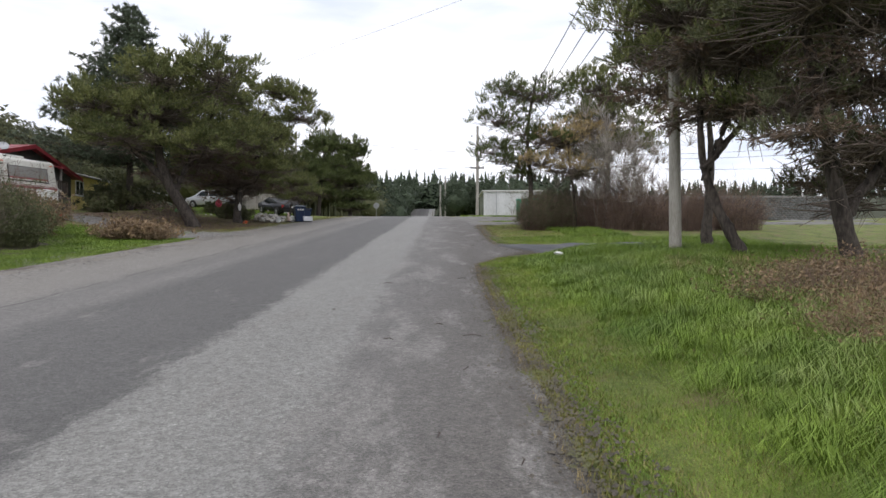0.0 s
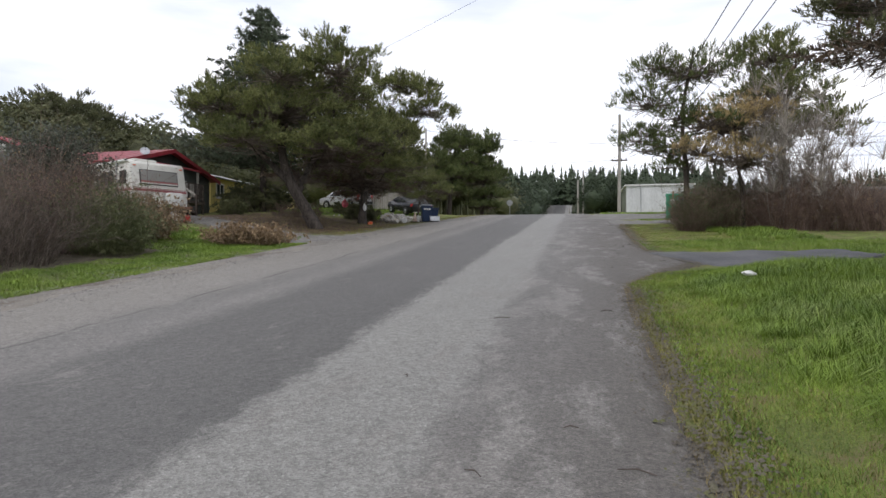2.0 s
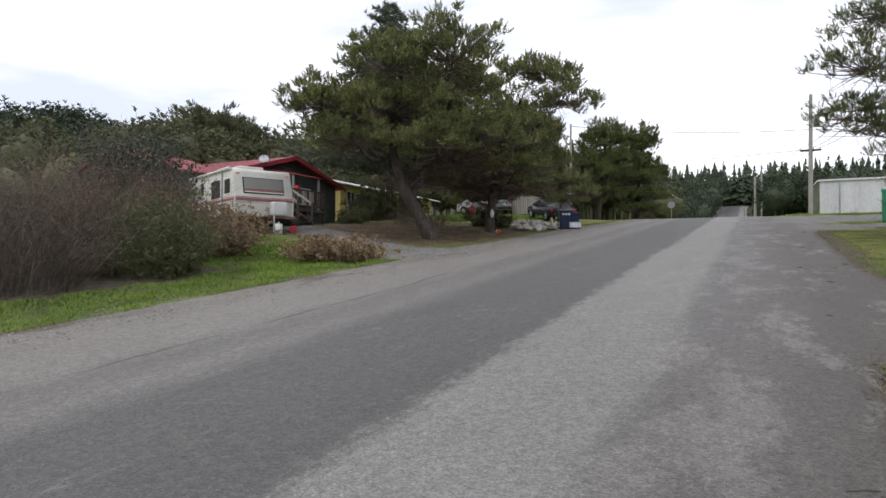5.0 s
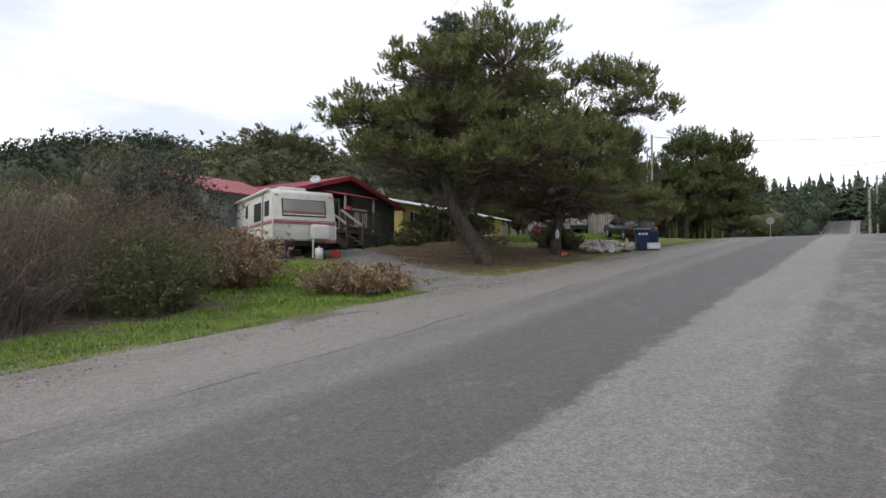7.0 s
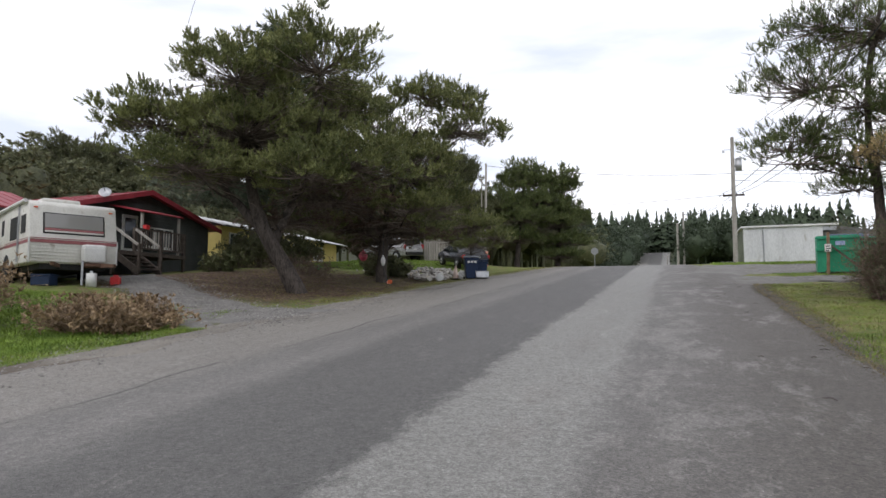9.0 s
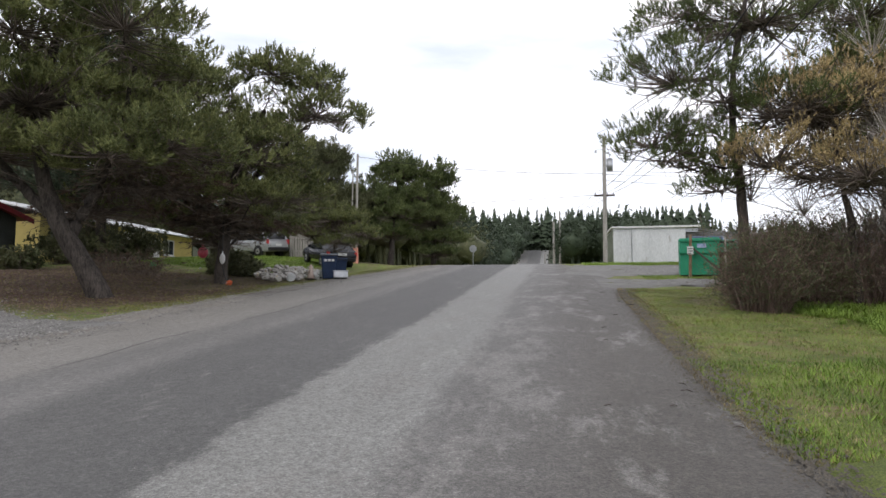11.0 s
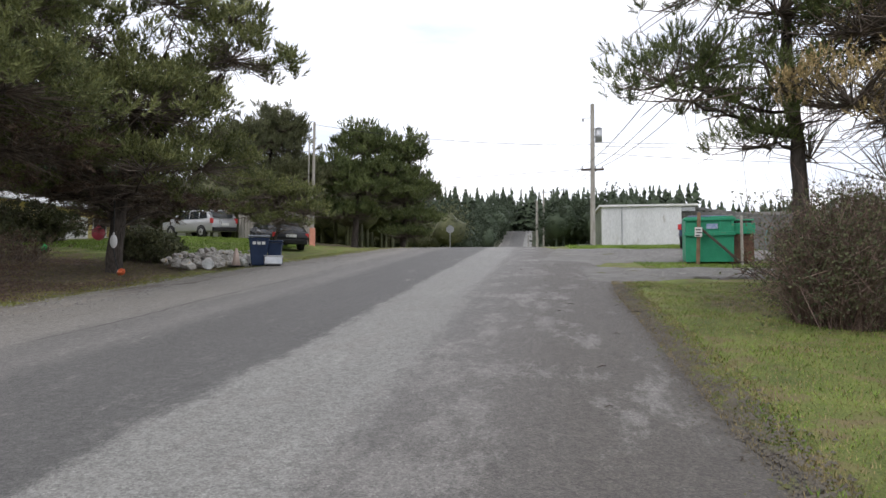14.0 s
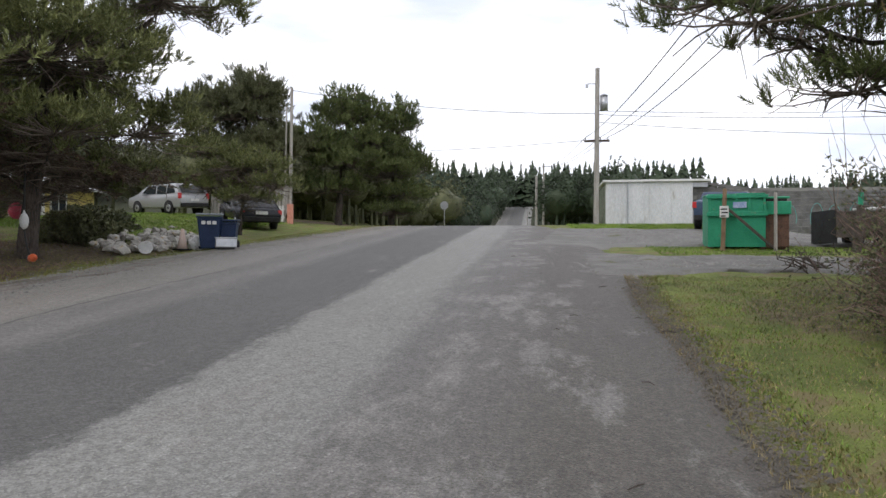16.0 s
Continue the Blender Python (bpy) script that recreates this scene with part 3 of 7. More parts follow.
    i, j = rng.integers(0, len(tw), 2 * len(tw)), rng.integers(1, 4, 2 * len(tw))
    foot = tw[i, j]
    lots.append(tubes(np.stack([foot, foot + rng.normal(0, 0.2, foot.shape)], 1), np.array([[0.007, 0.003]]).repeat(len(foot), 0), 3))
    v, f = joined(lots)
    link("twig_tangle", array_mesh("twig_tangle", v, f), TWIG, root, "bare grey-brown twigs")
    for what, some, mat, count in (("crown", heads, leaf or PINE_A, per), ("dead_sprays", brown, DEADNEEDLE, max(3, per // 2))):
        if not some:
            continue
        hp = np.array([h for h, _ in some])
        hd = np.array([h for _, h in some])
        hd /= np.linalg.norm(hd, axis=1, keepdims=True) + 1e-9
        ball = rng.normal(size=(len(hp), count, 3))
        ball /= np.linalg.norm(ball, axis=2, keepdims=True)
        green = what == "crown"
        ball[..., 2] = np.where(ball[..., 2] < -0.3, -ball[..., 2], ball[..., 2]) if green else ball[..., 2] * 0.4
        size = spread_of * rng.uniform(0.55, 1.45, (len(hp), 1, 1))
        off = ball * size * rng.uniform(0.25, 1.0, (len(hp), count, 1)) * np.array([1, 1, 0.7])
        off -= hd[:, None] * size * rng.uniform(0.0, 1.0, (len(hp), count, 1))
        P = (hp[:, None] + off).reshape(-1, 3)
        ax = (ball * 0.8 + hd[:, None] * 0.35 + np.array([0, 0, 0.75 if green else -0.1]) + rng.normal(0, 0.2, ball.shape)).reshape(-1, 3)
        v, f = scatter(shoots(needles, rng, wide), P, ax, shoot * rng.uniform(0.6, 1.3, len(P)), rng)
        link(what, array_mesh(what, v, f), mat, root, "upswept needle shoots with gaps" if green else "brown dead sprays under the crown")
    return root


def spruce(name, label, base, h, r, seed=1, leaf=None, tiers=26, group="", start=0.12, needles=7, tuft=0.3, fill=9):
    """A pointed conifer with drooping whorls."""
    rng = np.random.default_rng(seed)
    bx, by = base
    bz = gz(bx, by) - 0.1
    root = thing(name, (bx, by, bz), label, "tree", group)
    t = np.linspace(0, 1, 12)
    spine = np.stack([0.05 * np.sin(t * 5), 0.05 * np.cos(t * 4), t * h], 1)
    v, f = tubes(spine[None], (0.018 * h * (1 - 0.93 * t))[None], 9)
    link("trunk", array_mesh("trunk", v, f), BARK, root, "straight brown trunk", True)
    tw, P, A = [], [], []
    for i in range(tiers):
        u = start + (1 - start) * (i + rng.uniform(0, 0.7)) / tiers
        m = int(8 - 3 * u)
        for a in rng.uniform(0, 2 * np.pi) + np.arange(m) * 2 * np.pi / m + rng.normal(0, 0.2, m):
            L = r * (1 - u) ** 0.8 * rng.uniform(0.65, 1.2) + 0.15
            d = np.array([np.cos(a), np.sin(a), 0])
            s = np.array([0, 0, u * h])
            e = s + d * L + np.array([0, 0, rng.uniform(-0.05, 0.35) * L])
            c = curve(s, e, 6, -0.1 * L, rng)
            tw.append(c)
            k = max(3, int(fill * L))
            w = rng.uniform(0.2, 1.05, k)
            q = s + (e - s) * w[:, None] + rng.normal(0, 0.12 * L ** 0.5, (k, 3)) * np.array([1, 1, 0.45])
            P.append(q)
            A.append(d * 0.8 + rng.normal(0, 0.4, (k, 3)) + np.array([0, 0, 0.25]))
    v, f = tubes(np.array(tw), np.linspace(0.03, 0.008, 6)[None].repeat(len(tw), 0), 3)
    link("branchwork", array_mesh("branchwork", v, f), BARK, root)
    tpl = blades(needles, tuft, tuft * 0.16, 0.6, rng)
    P, A = np.concatenate(P), np.concatenate(A)
    v, f = scatter(tpl, P, A, rng.uniform(0.7, 1.3, len(P)), rng)
    link("crown", array_mesh("crown", v, f), leaf or SPRUCE, root, "layered needles")
    return root


def bush(name, label, base, rx, ry, h, seed=1, stems=500, stem_mat=None, leaf=None, leaves=0, leaf_size=0.1, category="bush", group="", arch=0.35, r=0.011, side=1, low=0.0, reach=0.16):
    """A thicket of arching stems with side twigs and, if any, small leaves."""
    rng = np.random.default_rng(seed)
    bx, by = base
    bz = gz(bx, by) - 0.05
    root = thing(name, (bx, by, bz), label, category, group)
    a, q = rng.uniform(0, 2 * np.pi, stems), np.sqrt(rng.uniform(0, 1, stems))
    foot = np.stack([np.cos(a) * q * rx * 0.8, np.sin(a) * q * ry * 0.8, np.full(stems, 0.0)], 1)
    foot[:, 2] = ground_z(foot[:, 0] + bx, foot[:, 1] + by) - bz - 0.05
    hh = h * np.clip(1.05 - 0.55 * q ** 2, 0.2, 1) * rng.uniform(0.45, 1.1, stems)
    out = foot / (np.linalg.norm(foot, axis=1, keepdims=True) + 0.3) * arch * h * rng.uniform(0.2, 1.2, (stems, 1)) + rng.normal(0, 0.18 * h, (stems, 3)) * np.array([1, 1, 0])
    tip = foot + out * np.array([1, 1, 0]) + np.stack([np.zeros(stems), np.zeros(stems), hh], 1)
    mid = foot + out * np.array([0.25, 0.25, 0]) + np.stack([np.zeros(stems), np.zeros(stems), hh * 0.75], 1)
    t = np.linspace(0, 1, 4)[None, :, None]
    P = (1 - t) ** 2 * foot[:, None] + 2 * t * (1 - t) * mid[:, None] + t ** 2 * tip[:, None]
    P = P + np.cumsum(rng.normal(0, 0.018 * h, P.shape), 1) * (t > 0)
    rr = np.linspace(1, 0.25, 4)[None] * r * rng.uniform(0.5, 1.4, (stems, 1))
    lots = [tubes(P, rr, 3)]
    k = max(stems * side, 1)
    i, j = rng.integers(0, stems, k), rng.integers(1, 4, k)
    s = P[i, j]
    e = s + rng.normal(0, reach * h, (k, 3)) + np.array([0, 0, 0.1 * h])
    S = np.stack([s, e], 1)
    lots.append(tubes(S, np.array([[0.5, 0.2]]) * r * rng.uniform(0.6, 1.2, (k, 1)), 3))
    v, f = joined(lots)
    link("stem_tangle", array_mesh("stem_tangle", v, f), stem_mat or TWIG, root, "tangled bare stems and twigs")
    if leaves:
        i, j = rng.integers(0, k, leaves), rng.uniform(0.3, 1.0, (leaves, 1))
        p = S[i, 0] * (1 - j) + S[i, 1] * j + rng.normal(0, 0.05 * h ** 0.5, (leaves, 3))
        p[:, 2] = np.minimum(p[:, 2], h * 1.12)
        p = p[p[:, 2] > low * h]
        tpl = blades(3, leaf_size, leaf_size * 0.5, 0.9, rng)
        v, f = scatter(tpl, p, rng.normal(size=p.shape) + np.array([0, 0, 0.6]), rng.uniform(0.6, 1.3, len(p)), rng)
        link("foliage", array_mesh("foliage", v, f), leaf, root, "small leaves at the twig ends")
    return root


def grass(name, label, n, where, length, mat, seed=1, width=0.012, lean=0.5, tall=None):
    """Blades of grass scattered where where(rng, n) gives x, y; tall(x, y) scales their length."""
    rng = np.random.default_rng(seed)
    x, y = where(rng, n)
    k = len(x)
    L = length * rng.uniform(0.4, 1.25, k) * (tall(x, y) if tall else 1)
    z = ground_z(x, y) - 0.01
    base = np.stack([x, y, z], 1)
    a = rng.uniform(0, 2 * np.pi, k)
    d = np.stack([np.cos(a), np.sin(a), np.zeros(k)], 1)
    ln = rng.uniform(0.1, 1.0, k)[:, None] * lean
    tip = base + (d * ln * 1.1 + np.array([0, 0, 0.92])) * L[:, None] * np.array([1, 1, 0.95])
    s = np.stack([-np.sin(a), np.cos(a), np.zeros(k)], 1) * width * rng.uniform(0.6, 1.3, (k, 1))
    v = np.stack([base - s * 0.5, base + s * 0.5, tip], 1)
    tri = np.arange(k * 3).reshape(k, 3)
    ob = link(name, array_mesh(name, v.reshape(-1, 3), tri), mat)
    return tagged(ob, label, "grass", kind="stuff")


P0 = lambda y: float(soft_road_z(y))

# pines in the yard
pine("pine_tree", "large wind-shaped shore pine with a leaning trunk in the yard", (-12.1, 31.4), [(-0.5, -0.25, 1.0), (-1.3, -0.6, 2.4), (-1.5, -0.9, 4.0), (-1.0, -1.2, 6.5), (-0.2, -1.5, 8.0)], 0.36,
     [(-13.4, 30.2, P0(31) + 5.2, 3.8, 3.6, 2.0), (-10.3, 29.4, P0(31) + 6.9, 2.2, 2.1, 1.9), (-15.2, 28.2, P0(31) + 5.2, 2.1, 2.2, 1.3), (-10.4, 31.6, P0(31) + 4.3, 2.4, 2.8, 1.7), (-15.8, 31.2, P0(31) + 4.4, 2.2, 2.6, 1.6),
      (-12.6, 28.4, P0(31) + 6.6, 2.2, 2.0, 1.5), (-14.0, 32.6, P0(31) + 6.2, 2.6, 2.6, 1.6), (-12.2, 33.6, P0(31) + 3.6, 2.4, 2.4, 1.2), (-11.2, 29.8, P0(31) + 3.7, 2.0, 1.8, 1.1), (-13.8, 33.4, P0(31) + 2.9, 2.2, 2.0, 0.6), (-11.6, 32.8, P0(31) + 6.6, 2.1, 2.0, 1.5), (-14.2, 28.2, P0(31) + 3.9, 2.2, 1.8, 1.0)], seed=3, density=0.92, bare=0.5, per=16, dead=3.6, forks=[[(-0.9, -0.42, 1.7), (-0.4, 0.1, 3.2), (0.6, -0.4, 4.6), (1.6, -1.2, 6.2)], [(-1.3, -0.6, 2.4), (-2.2, -1.0, 3.4), (-3.0, -1.6, 4.8)]])
pine("pine_tree", "dark shore pine leaning over the road edge beside a hanging float", (-11.9, 37.3), [(0.05, 0.0, 1.2), (0.3, 0.0, 3.0), (0.8, -0.2, 5.0), (1.8, -0.3, 6.6)], 0.3,
     [(-10.8, 36.4, P0(37) + 4.7, 3.0, 2.8, 2.1), (-8.0, 37.3, P0(37) + 6.2, 2.0, 1.8, 1.1), (-10.3, 38.8, P0(37) + 3.5, 2.4, 2.6, 1.3), (-11.6, 34.8, P0(37) + 6.3, 2.2, 2.2, 1.5), (-13.4, 38.0, P0(37) + 4.2, 2.8, 2.8, 1.8), (-13.0, 35.2, P0(37) + 3.2, 2.4, 2.4, 1.2),
      (-9.6, 36.2, P0(37) + 7.3, 1.6, 1.6, 1.1), (-8.7, 37.6, P0(37) + 7.5, 1.6, 1.5, 1.0), (-11.4, 39.4, P0(37) + 6.0, 2.2, 2.2, 1.5), (-12.0, 37.0, P0(37) + 2.4, 2.4, 2.2, 0.8), (-10.2, 36.0, P0(37) + 3.0, 1.8, 1.8, 0.8), (-13.8, 36.8, P0(37) + 2.5, 2.0, 2.0, 0.6), (-13.4, 39.4, P0(37) + 2.0, 1.9, 1.8, 0.6), (-10.9, 39.0, P0(37) + 2.4, 1.5, 1.7, 0.6), (-11.8, 41.0, P0(37) + 2.6, 1.7, 1.6, 0.6)], PINE_A, seed=5, density=0.8, bare=0.6, per=16, dead=3.0, forks=[[(0.15, 0.0, 1.9), (-0.6, 0.1, 3.2), (-1.4, 0.0, 4.6)], [(0.3, 0.0, 3.0), (1.6, 0.1, 4.6), (3.2, 0.1, 6.0)]])
spruce("spruce_tree", "pointed spruce rising behind the shore pines", (-20.2, 41.2), 13.6, 6.6, seed=8, tiers=40, start=0.2, fill=11, needles=14)
pine("pine_tree", "low spreading shore pine shrub above the wheeled bins", (-11.0, 46.6), [(0.1, -0.1, 0.7), (0.2, 0.1, 1.6)], 0.12,
     [(-11.0, 46.4, P0(46) + 2.5, 1.8, 1.6, 0.75), (-9.4, 46.2, P0(46) + 1.9, 1.2, 1.2, 0.6), (-12.6, 46.4, P0(46) + 3.2, 1.3, 1.2, 0.7), (-11.4, 47.4, P0(46) + 3.2, 1.5, 1.3, 0.7), (-10.2, 46.8, P0(46) + 2.7, 1.3, 1.2, 0.6), (-10.4, 46.0, P0(46) + 1.4, 1.4, 1.2, 0.45), (-11.9, 46.2, P0(46) + 1.9, 1.4, 1.2, 0.5)], PINE_A, seed=9, bare=1.0, density=1.5, shoot=0.22, spread_of=0.2, per=11)
pine("pine_tree", "tall dark pine behind the parked cars", (-16.6, 58.0), [(0.2, 0, 3.0), (0.4, -0.2, 7.5)], 0.3,
     [(-16.3, 57.5, P0(58) + 6.2, 2.8, 2.8, 2.6), (-14.6, 57.6, P0(58) + 4.2, 2.6, 2.4, 1.7), (-17.8, 58.0, P0(58) + 4.2, 2.4, 2.4, 1.7), (-15.2, 57.0, P0(58) + 7.2, 1.7, 1.6, 1.7), (-18.6, 57.4, P0(58) + 6.4, 2.0, 2.0, 1.8), (-16.0, 57.6, P0(58) + 2.8, 2.6, 2.2, 1.0)], PINE_D, seed=11, density=1.7, shoot=0.3, needles=12, per=13, wide=0.15, bare=0.3, spread_of=0.28)
pine("pine_tree", "dense rounded shore pine at the crest of the road", (-11.5, 60.2), [(0.2, 0, 3.0), (0.6, 0, 7.5)], 0.32,
     [(-10.9, 60.2, P0(60) + 6.3, 2.2, 2.2, 2.2), (-12.4, 59.6, P0(60) + 4.6, 2.4, 2.3, 1.8), (-10.9, 59.6, P0(60) + 3.6, 2.4, 2.2, 1.5), (-11.8, 60.0, P0(60) + 2.2, 2.3, 2.2, 1.1), (-9.8, 60.6, P0(60) + 4.9, 1.7, 2.0, 1.5)], PINE_B, seed=12, density=1.7, group="pines at the crest", shoot=0.3, needles=12, per=13, wide=0.15, bare=0.2, spread_of=0.28)
pine("pine_tree", "dense layered shore pine at the crest of the road", (-8.9, 62.8), [(0.1, 0, 3.0), (0.4, 0, 7.3)], 0.3,
     [(-8.3, 62.6, P0(62) + 6.2, 1.6, 1.8, 2.0), (-7.6, 63.6, P0(62) + 3.9, 1.5, 2.2, 1.7), (-8.9, 61.8, P0(62) + 3.2, 2.2, 2.2, 1.5), (-8.0, 62.8, P0(62) + 1.9, 1.9, 2.2, 1.1), (-9.0, 62.4, P0(62) + 4.9, 1.7, 1.8, 1.3), (-8.6, 62.2, P0(62) + 0.9, 2.0, 2.0, 0.7)], PINE_B, seed=13, density=1.7, group="pines at the crest", shoot=0.3, needles=12, per=13, wide=0.15, bare=0.2, spread_of=0.28)
pine("pine_tree", "broad dark pine behind the red-roofed house", (-40.5, 46.5), [(0, 0, 4), (0.5, 0, 8.5)], 0.4,
     [(-40.5, 46.3, P0(46) + 8.0, 4.4, 4.4, 2.4), (-38.0, 44.5, P0(46) + 6.0, 3.8, 3.6, 1.8), (-44.0, 46.0, P0(46) + 6.0, 4.0, 4.0, 2.0), (-38.5, 48.5, P0(46) + 6.5, 3.6, 3.6, 2.0), (-41.0, 45.0, P0(46) + 4.4, 4.5, 4.0, 1.6)], PINE_D, seed=14, density=1.0, shoot=0.36, needles=12, per=16, wide=0.16, bare=0.2, spread_of=0.36)

# right-hand trees by the start
pine("pine_tree", "dark shore pine with a bowed trunk on the grassy bank", (5.35, 10.8), [(-0.28, 0.1, 0.5), (-0.62, 0.3, 1.3), (-0.72, 0.4, 2.4), (-0.8, 0.3, 4.6)], 0.135,
     [(4.3, 11.3, P0(11) + 4.6, 1.7, 1.9, 1.2), (5.4, 11.7, P0(11) + 5.6, 2.1, 2.2, 1.5), (4.2, 11.6, P0(11) + 5.9, 1.5, 1.7, 1.2), (6.2, 12.4, P0(11) + 4.3, 1.8, 1.8, 1.0), (4.6, 11.0, P0(11) + 3.9, 1.5, 1.4, 0.5), (5.2, 11.2, P0(11) + 2.9, 1.5, 1.4, 0.45), (6.2, 11.6, P0(11) + 3.2, 1.4, 1.4, 0.5)], PINE_A, seed=21, bare=0.2, density=2.0, shoot=0.2, per=14, spread_of=0.2, wide=0.1, needles=14, dead=3.7, forks=[[(-0.64, 0.32, 1.5), (-0.2, 0.5, 2.6), (0.4, 0.9, 4.2)], [(-0.66, 0.35, 1.7), (0.1, 0.4, 2.5), (1.0, 0.7, 3.4)]])
pine("pine_tree", "dark shore pine with an upright trunk behind the wooden pole", (7.7, 17.9), [(0.0, 0.1, 1.0), (0.15, 0.2, 2.5), (0.0, 0.2, 5.5)], 0.22,
     [(7.2, 17.8, P0(18) + 5.4, 2.6, 2.5, 1.6), (8.8, 18.2, P0(18) + 6.8, 2.6, 2.6, 1.8), (6.0, 17.0, P0(18) + 4.2, 1.6, 1.5, 0.7), (9.4, 17.6, P0(18) + 4.6, 2.0, 2.0, 1.1)], PINE_D, seed=22, bare=1.0, density=1.6, dead=4.6, per=12)
pine("pine_tree", "leaning shore pine with drooping grey-green sprays on the bank", (6.55, 9.8), [(-0.15, 0.0, 0.7), (-0.42, -0.1, 1.6), (-0.55, -0.2, 3.0), (-0.3, -0.5, 4.8)], 0.2,
     [(5.2, 8.7, P0(10) + 4.0, 1.7, 1.7, 1.1), (6.2, 8.6, P0(10) + 5.0, 2.0, 2.0, 1.4), (7.4, 10.0, P0(10) + 4.3, 2.0, 2.2, 1.5), (5.2, 8.0, P0(10) + 5.1, 1.4, 1.6, 1.2), (8.0, 10.6, P0(10) + 2.6, 1.5, 1.6, 0.9), (6.6, 9.4, P0(10) + 3.2, 1.8, 1.5, 0.6), (5.6, 9.6, P0(10) + 2.8, 1.1, 1.0, 0.5), (5.3, 9.0, P0(10) + 2.2, 0.9, 0.8, 0.35), (6.9, 9.7, P0(10) + 2.1, 1.2, 1.0, 0.4), (8.6, 11.6, P0(10) + 2.2, 1.6, 1.4, 0.6), (7.8, 12.4, P0(10) + 1.9, 1.3, 1.3, 0.4)], PINE_D, seed=23, bare=0.25, density=2.0, shoot=0.2, per=14, spread_of=0.2, wide=0.1, needles=14, dead=3.4, forks=[[(-0.2, 0.0, 0.9), (0.5, 0.1, 1.7), (1.2, 0.4, 2.6)], [(-0.5, -0.15, 2.3), (-1.2, -0.6, 3.6), (-1.4, -1.2, 5.0)]])

# right-hand trees further on
pine("pine_tree", "open-crowned shore pine beside the green container", (4.6, 30.8), [(0.0, 0, 1.5), (-0.05, 0, 3.0), (-0.2, 0, 5.0), (0.3, 0, 7.5)], 0.17,
     [(3.05, 30.7, P0(31) + 5.15, 1.8, 1.8, 1.2), (4.85, 30.7, P0(31) + 6.16, 2.2, 2.2, 1.6), (2.55, 30.7, P0(31) + 3.68, 1.2, 1.3, 0.6), (3.45, 31.1, P0(31) + 6.44, 1.6, 1.6, 1.2), (5.25, 29.9, P0(31) + 4.05, 1.7, 1.5, 0.8), (3.25, 31.7, P0(31) + 4.05, 1.3, 1.2, 0.6), (4.25, 30.5, P0(31) + 4.51, 1.5, 1.4, 0.7), (3.95, 30.3, P0(31) + 3.40, 1.1, 1.1, 0.4), (2.95, 30.6, P0(31) + 3.22, 1.1, 1.1, 0.4), (3.85, 30.5, P0(31) + 2.53, 0.9, 1.0, 0.35), (4.25, 30.9, P0(31) + 3.04, 1.1, 1.0, 0.4)], PINE_B, seed=31, density=1.0, bare=0.5, shoot=0.2, per=11, spread_of=0.17, wide=0.075, needles=20)
pine("pine_tree", "shore pine with a dark trunk behind the scrub", (9.2, 34.6), [(0, 0, 2.0), (0.1, 0, 4.0), (0, 0, 7.0)], 0.27,
     [(9.0, 34.2, P0(34) + 5.6, 2.5, 2.5, 1.8), (8.2, 33.6, P0(34) + 7.2, 2.0, 2.0, 1.4), (10.6, 34.4, P0(34) + 4.4, 2.2, 2.0, 1.2), (8.0, 33.2, P0(34) + 3.6, 1.5, 1.5, 0.7)], PINE_A, seed=32, bare=0.6)
pine("lichen_tree", "thin branching tree with yellowish lichen-covered twigs", (6.6, 30.4), [(-0.1, 0, 1.5), (-0.3, 0, 3.0), (-0.4, 0, 4.5)], 0.11,
     [(5.9, 30.2, P0(30) + 4.2, 1.8, 1.7, 1.2), (5.0, 29.8, P0(30) + 3.2, 1.2, 1.3, 0.9), (7.2, 30.6, P0(30) + 4.6, 1.6, 1.6, 1.1), (6.4, 29.6, P0(30) + 2.8, 1.6, 1.3, 0.9)], LICHEN, seed=33, density=1.7, bare=1.6, shoot=0.13, needles=8, per=12, spread_of=0.22, wide=0.2)

# scrub on the left verge
for i, (x, y, rx, ry, h) in enumerate([(-13.2, 3.6, 2.2, 2.4, 1.7), (-13.4, 8.2, 2.2, 2.6, 1.9), (-13.8, 11.8, 2.3, 2.2, 2.1), (-13.6, 15.0, 2.2, 2.0, 2.1), (-14.2, 18.0, 2.0, 1.9, 2.1), (-17.0, 15.5, 2.4, 2.6, 2.3), (-17.5, 10.5, 2.4, 2.6, 2.2), (-15.2, 20.2, 1.3, 1.2, 1.6)]):
    bush("scrub_bush", "tangled leafless brown scrub on the grass verge", (x, y), rx, ry, h * 1.12, seed=40 + i, stems=620, stem_mat=TWIG if i % 2 else TWIG_RED, leaf=DEADLEAF if i % 3 == 1 else BROOM, leaves=1900, leaf_size=0.045, group="scrub along the verge", r=0.009, side=6, arch=0.55, low=0.5)
bush("broom_bush", "dull green broom bush in front of bare scrub", (-12.5, 18.0), 1.15, 1.15, 1.7, seed=51, stems=700, stem_mat=BROOM, leaf=BROOM, leaves=5200, leaf_size=0.07, r=0.005, side=4)
bush("evergreen_bush", "tall dark evergreen bush with small grey-green leaves", (-17.1, 20.9), 1.35, 1.35, 3.1, seed=52, stems=700, leaf=HOLLY, leaves=26000, leaf_size=0.085, arch=0.12, side=5, low=0.1, reach=0.09)
bush("brush_pile", "pile of cut brown dead branches on the grass", (-14.2, 21.2), 1.0, 0.9, 1.35, seed=53, stems=600, stem_mat=TWIG_TAN, leaf=DEADLEAF, leaves=3600, leaf_size=0.11, arch=1.0, side=3, category="brush pile", group="cut branches")
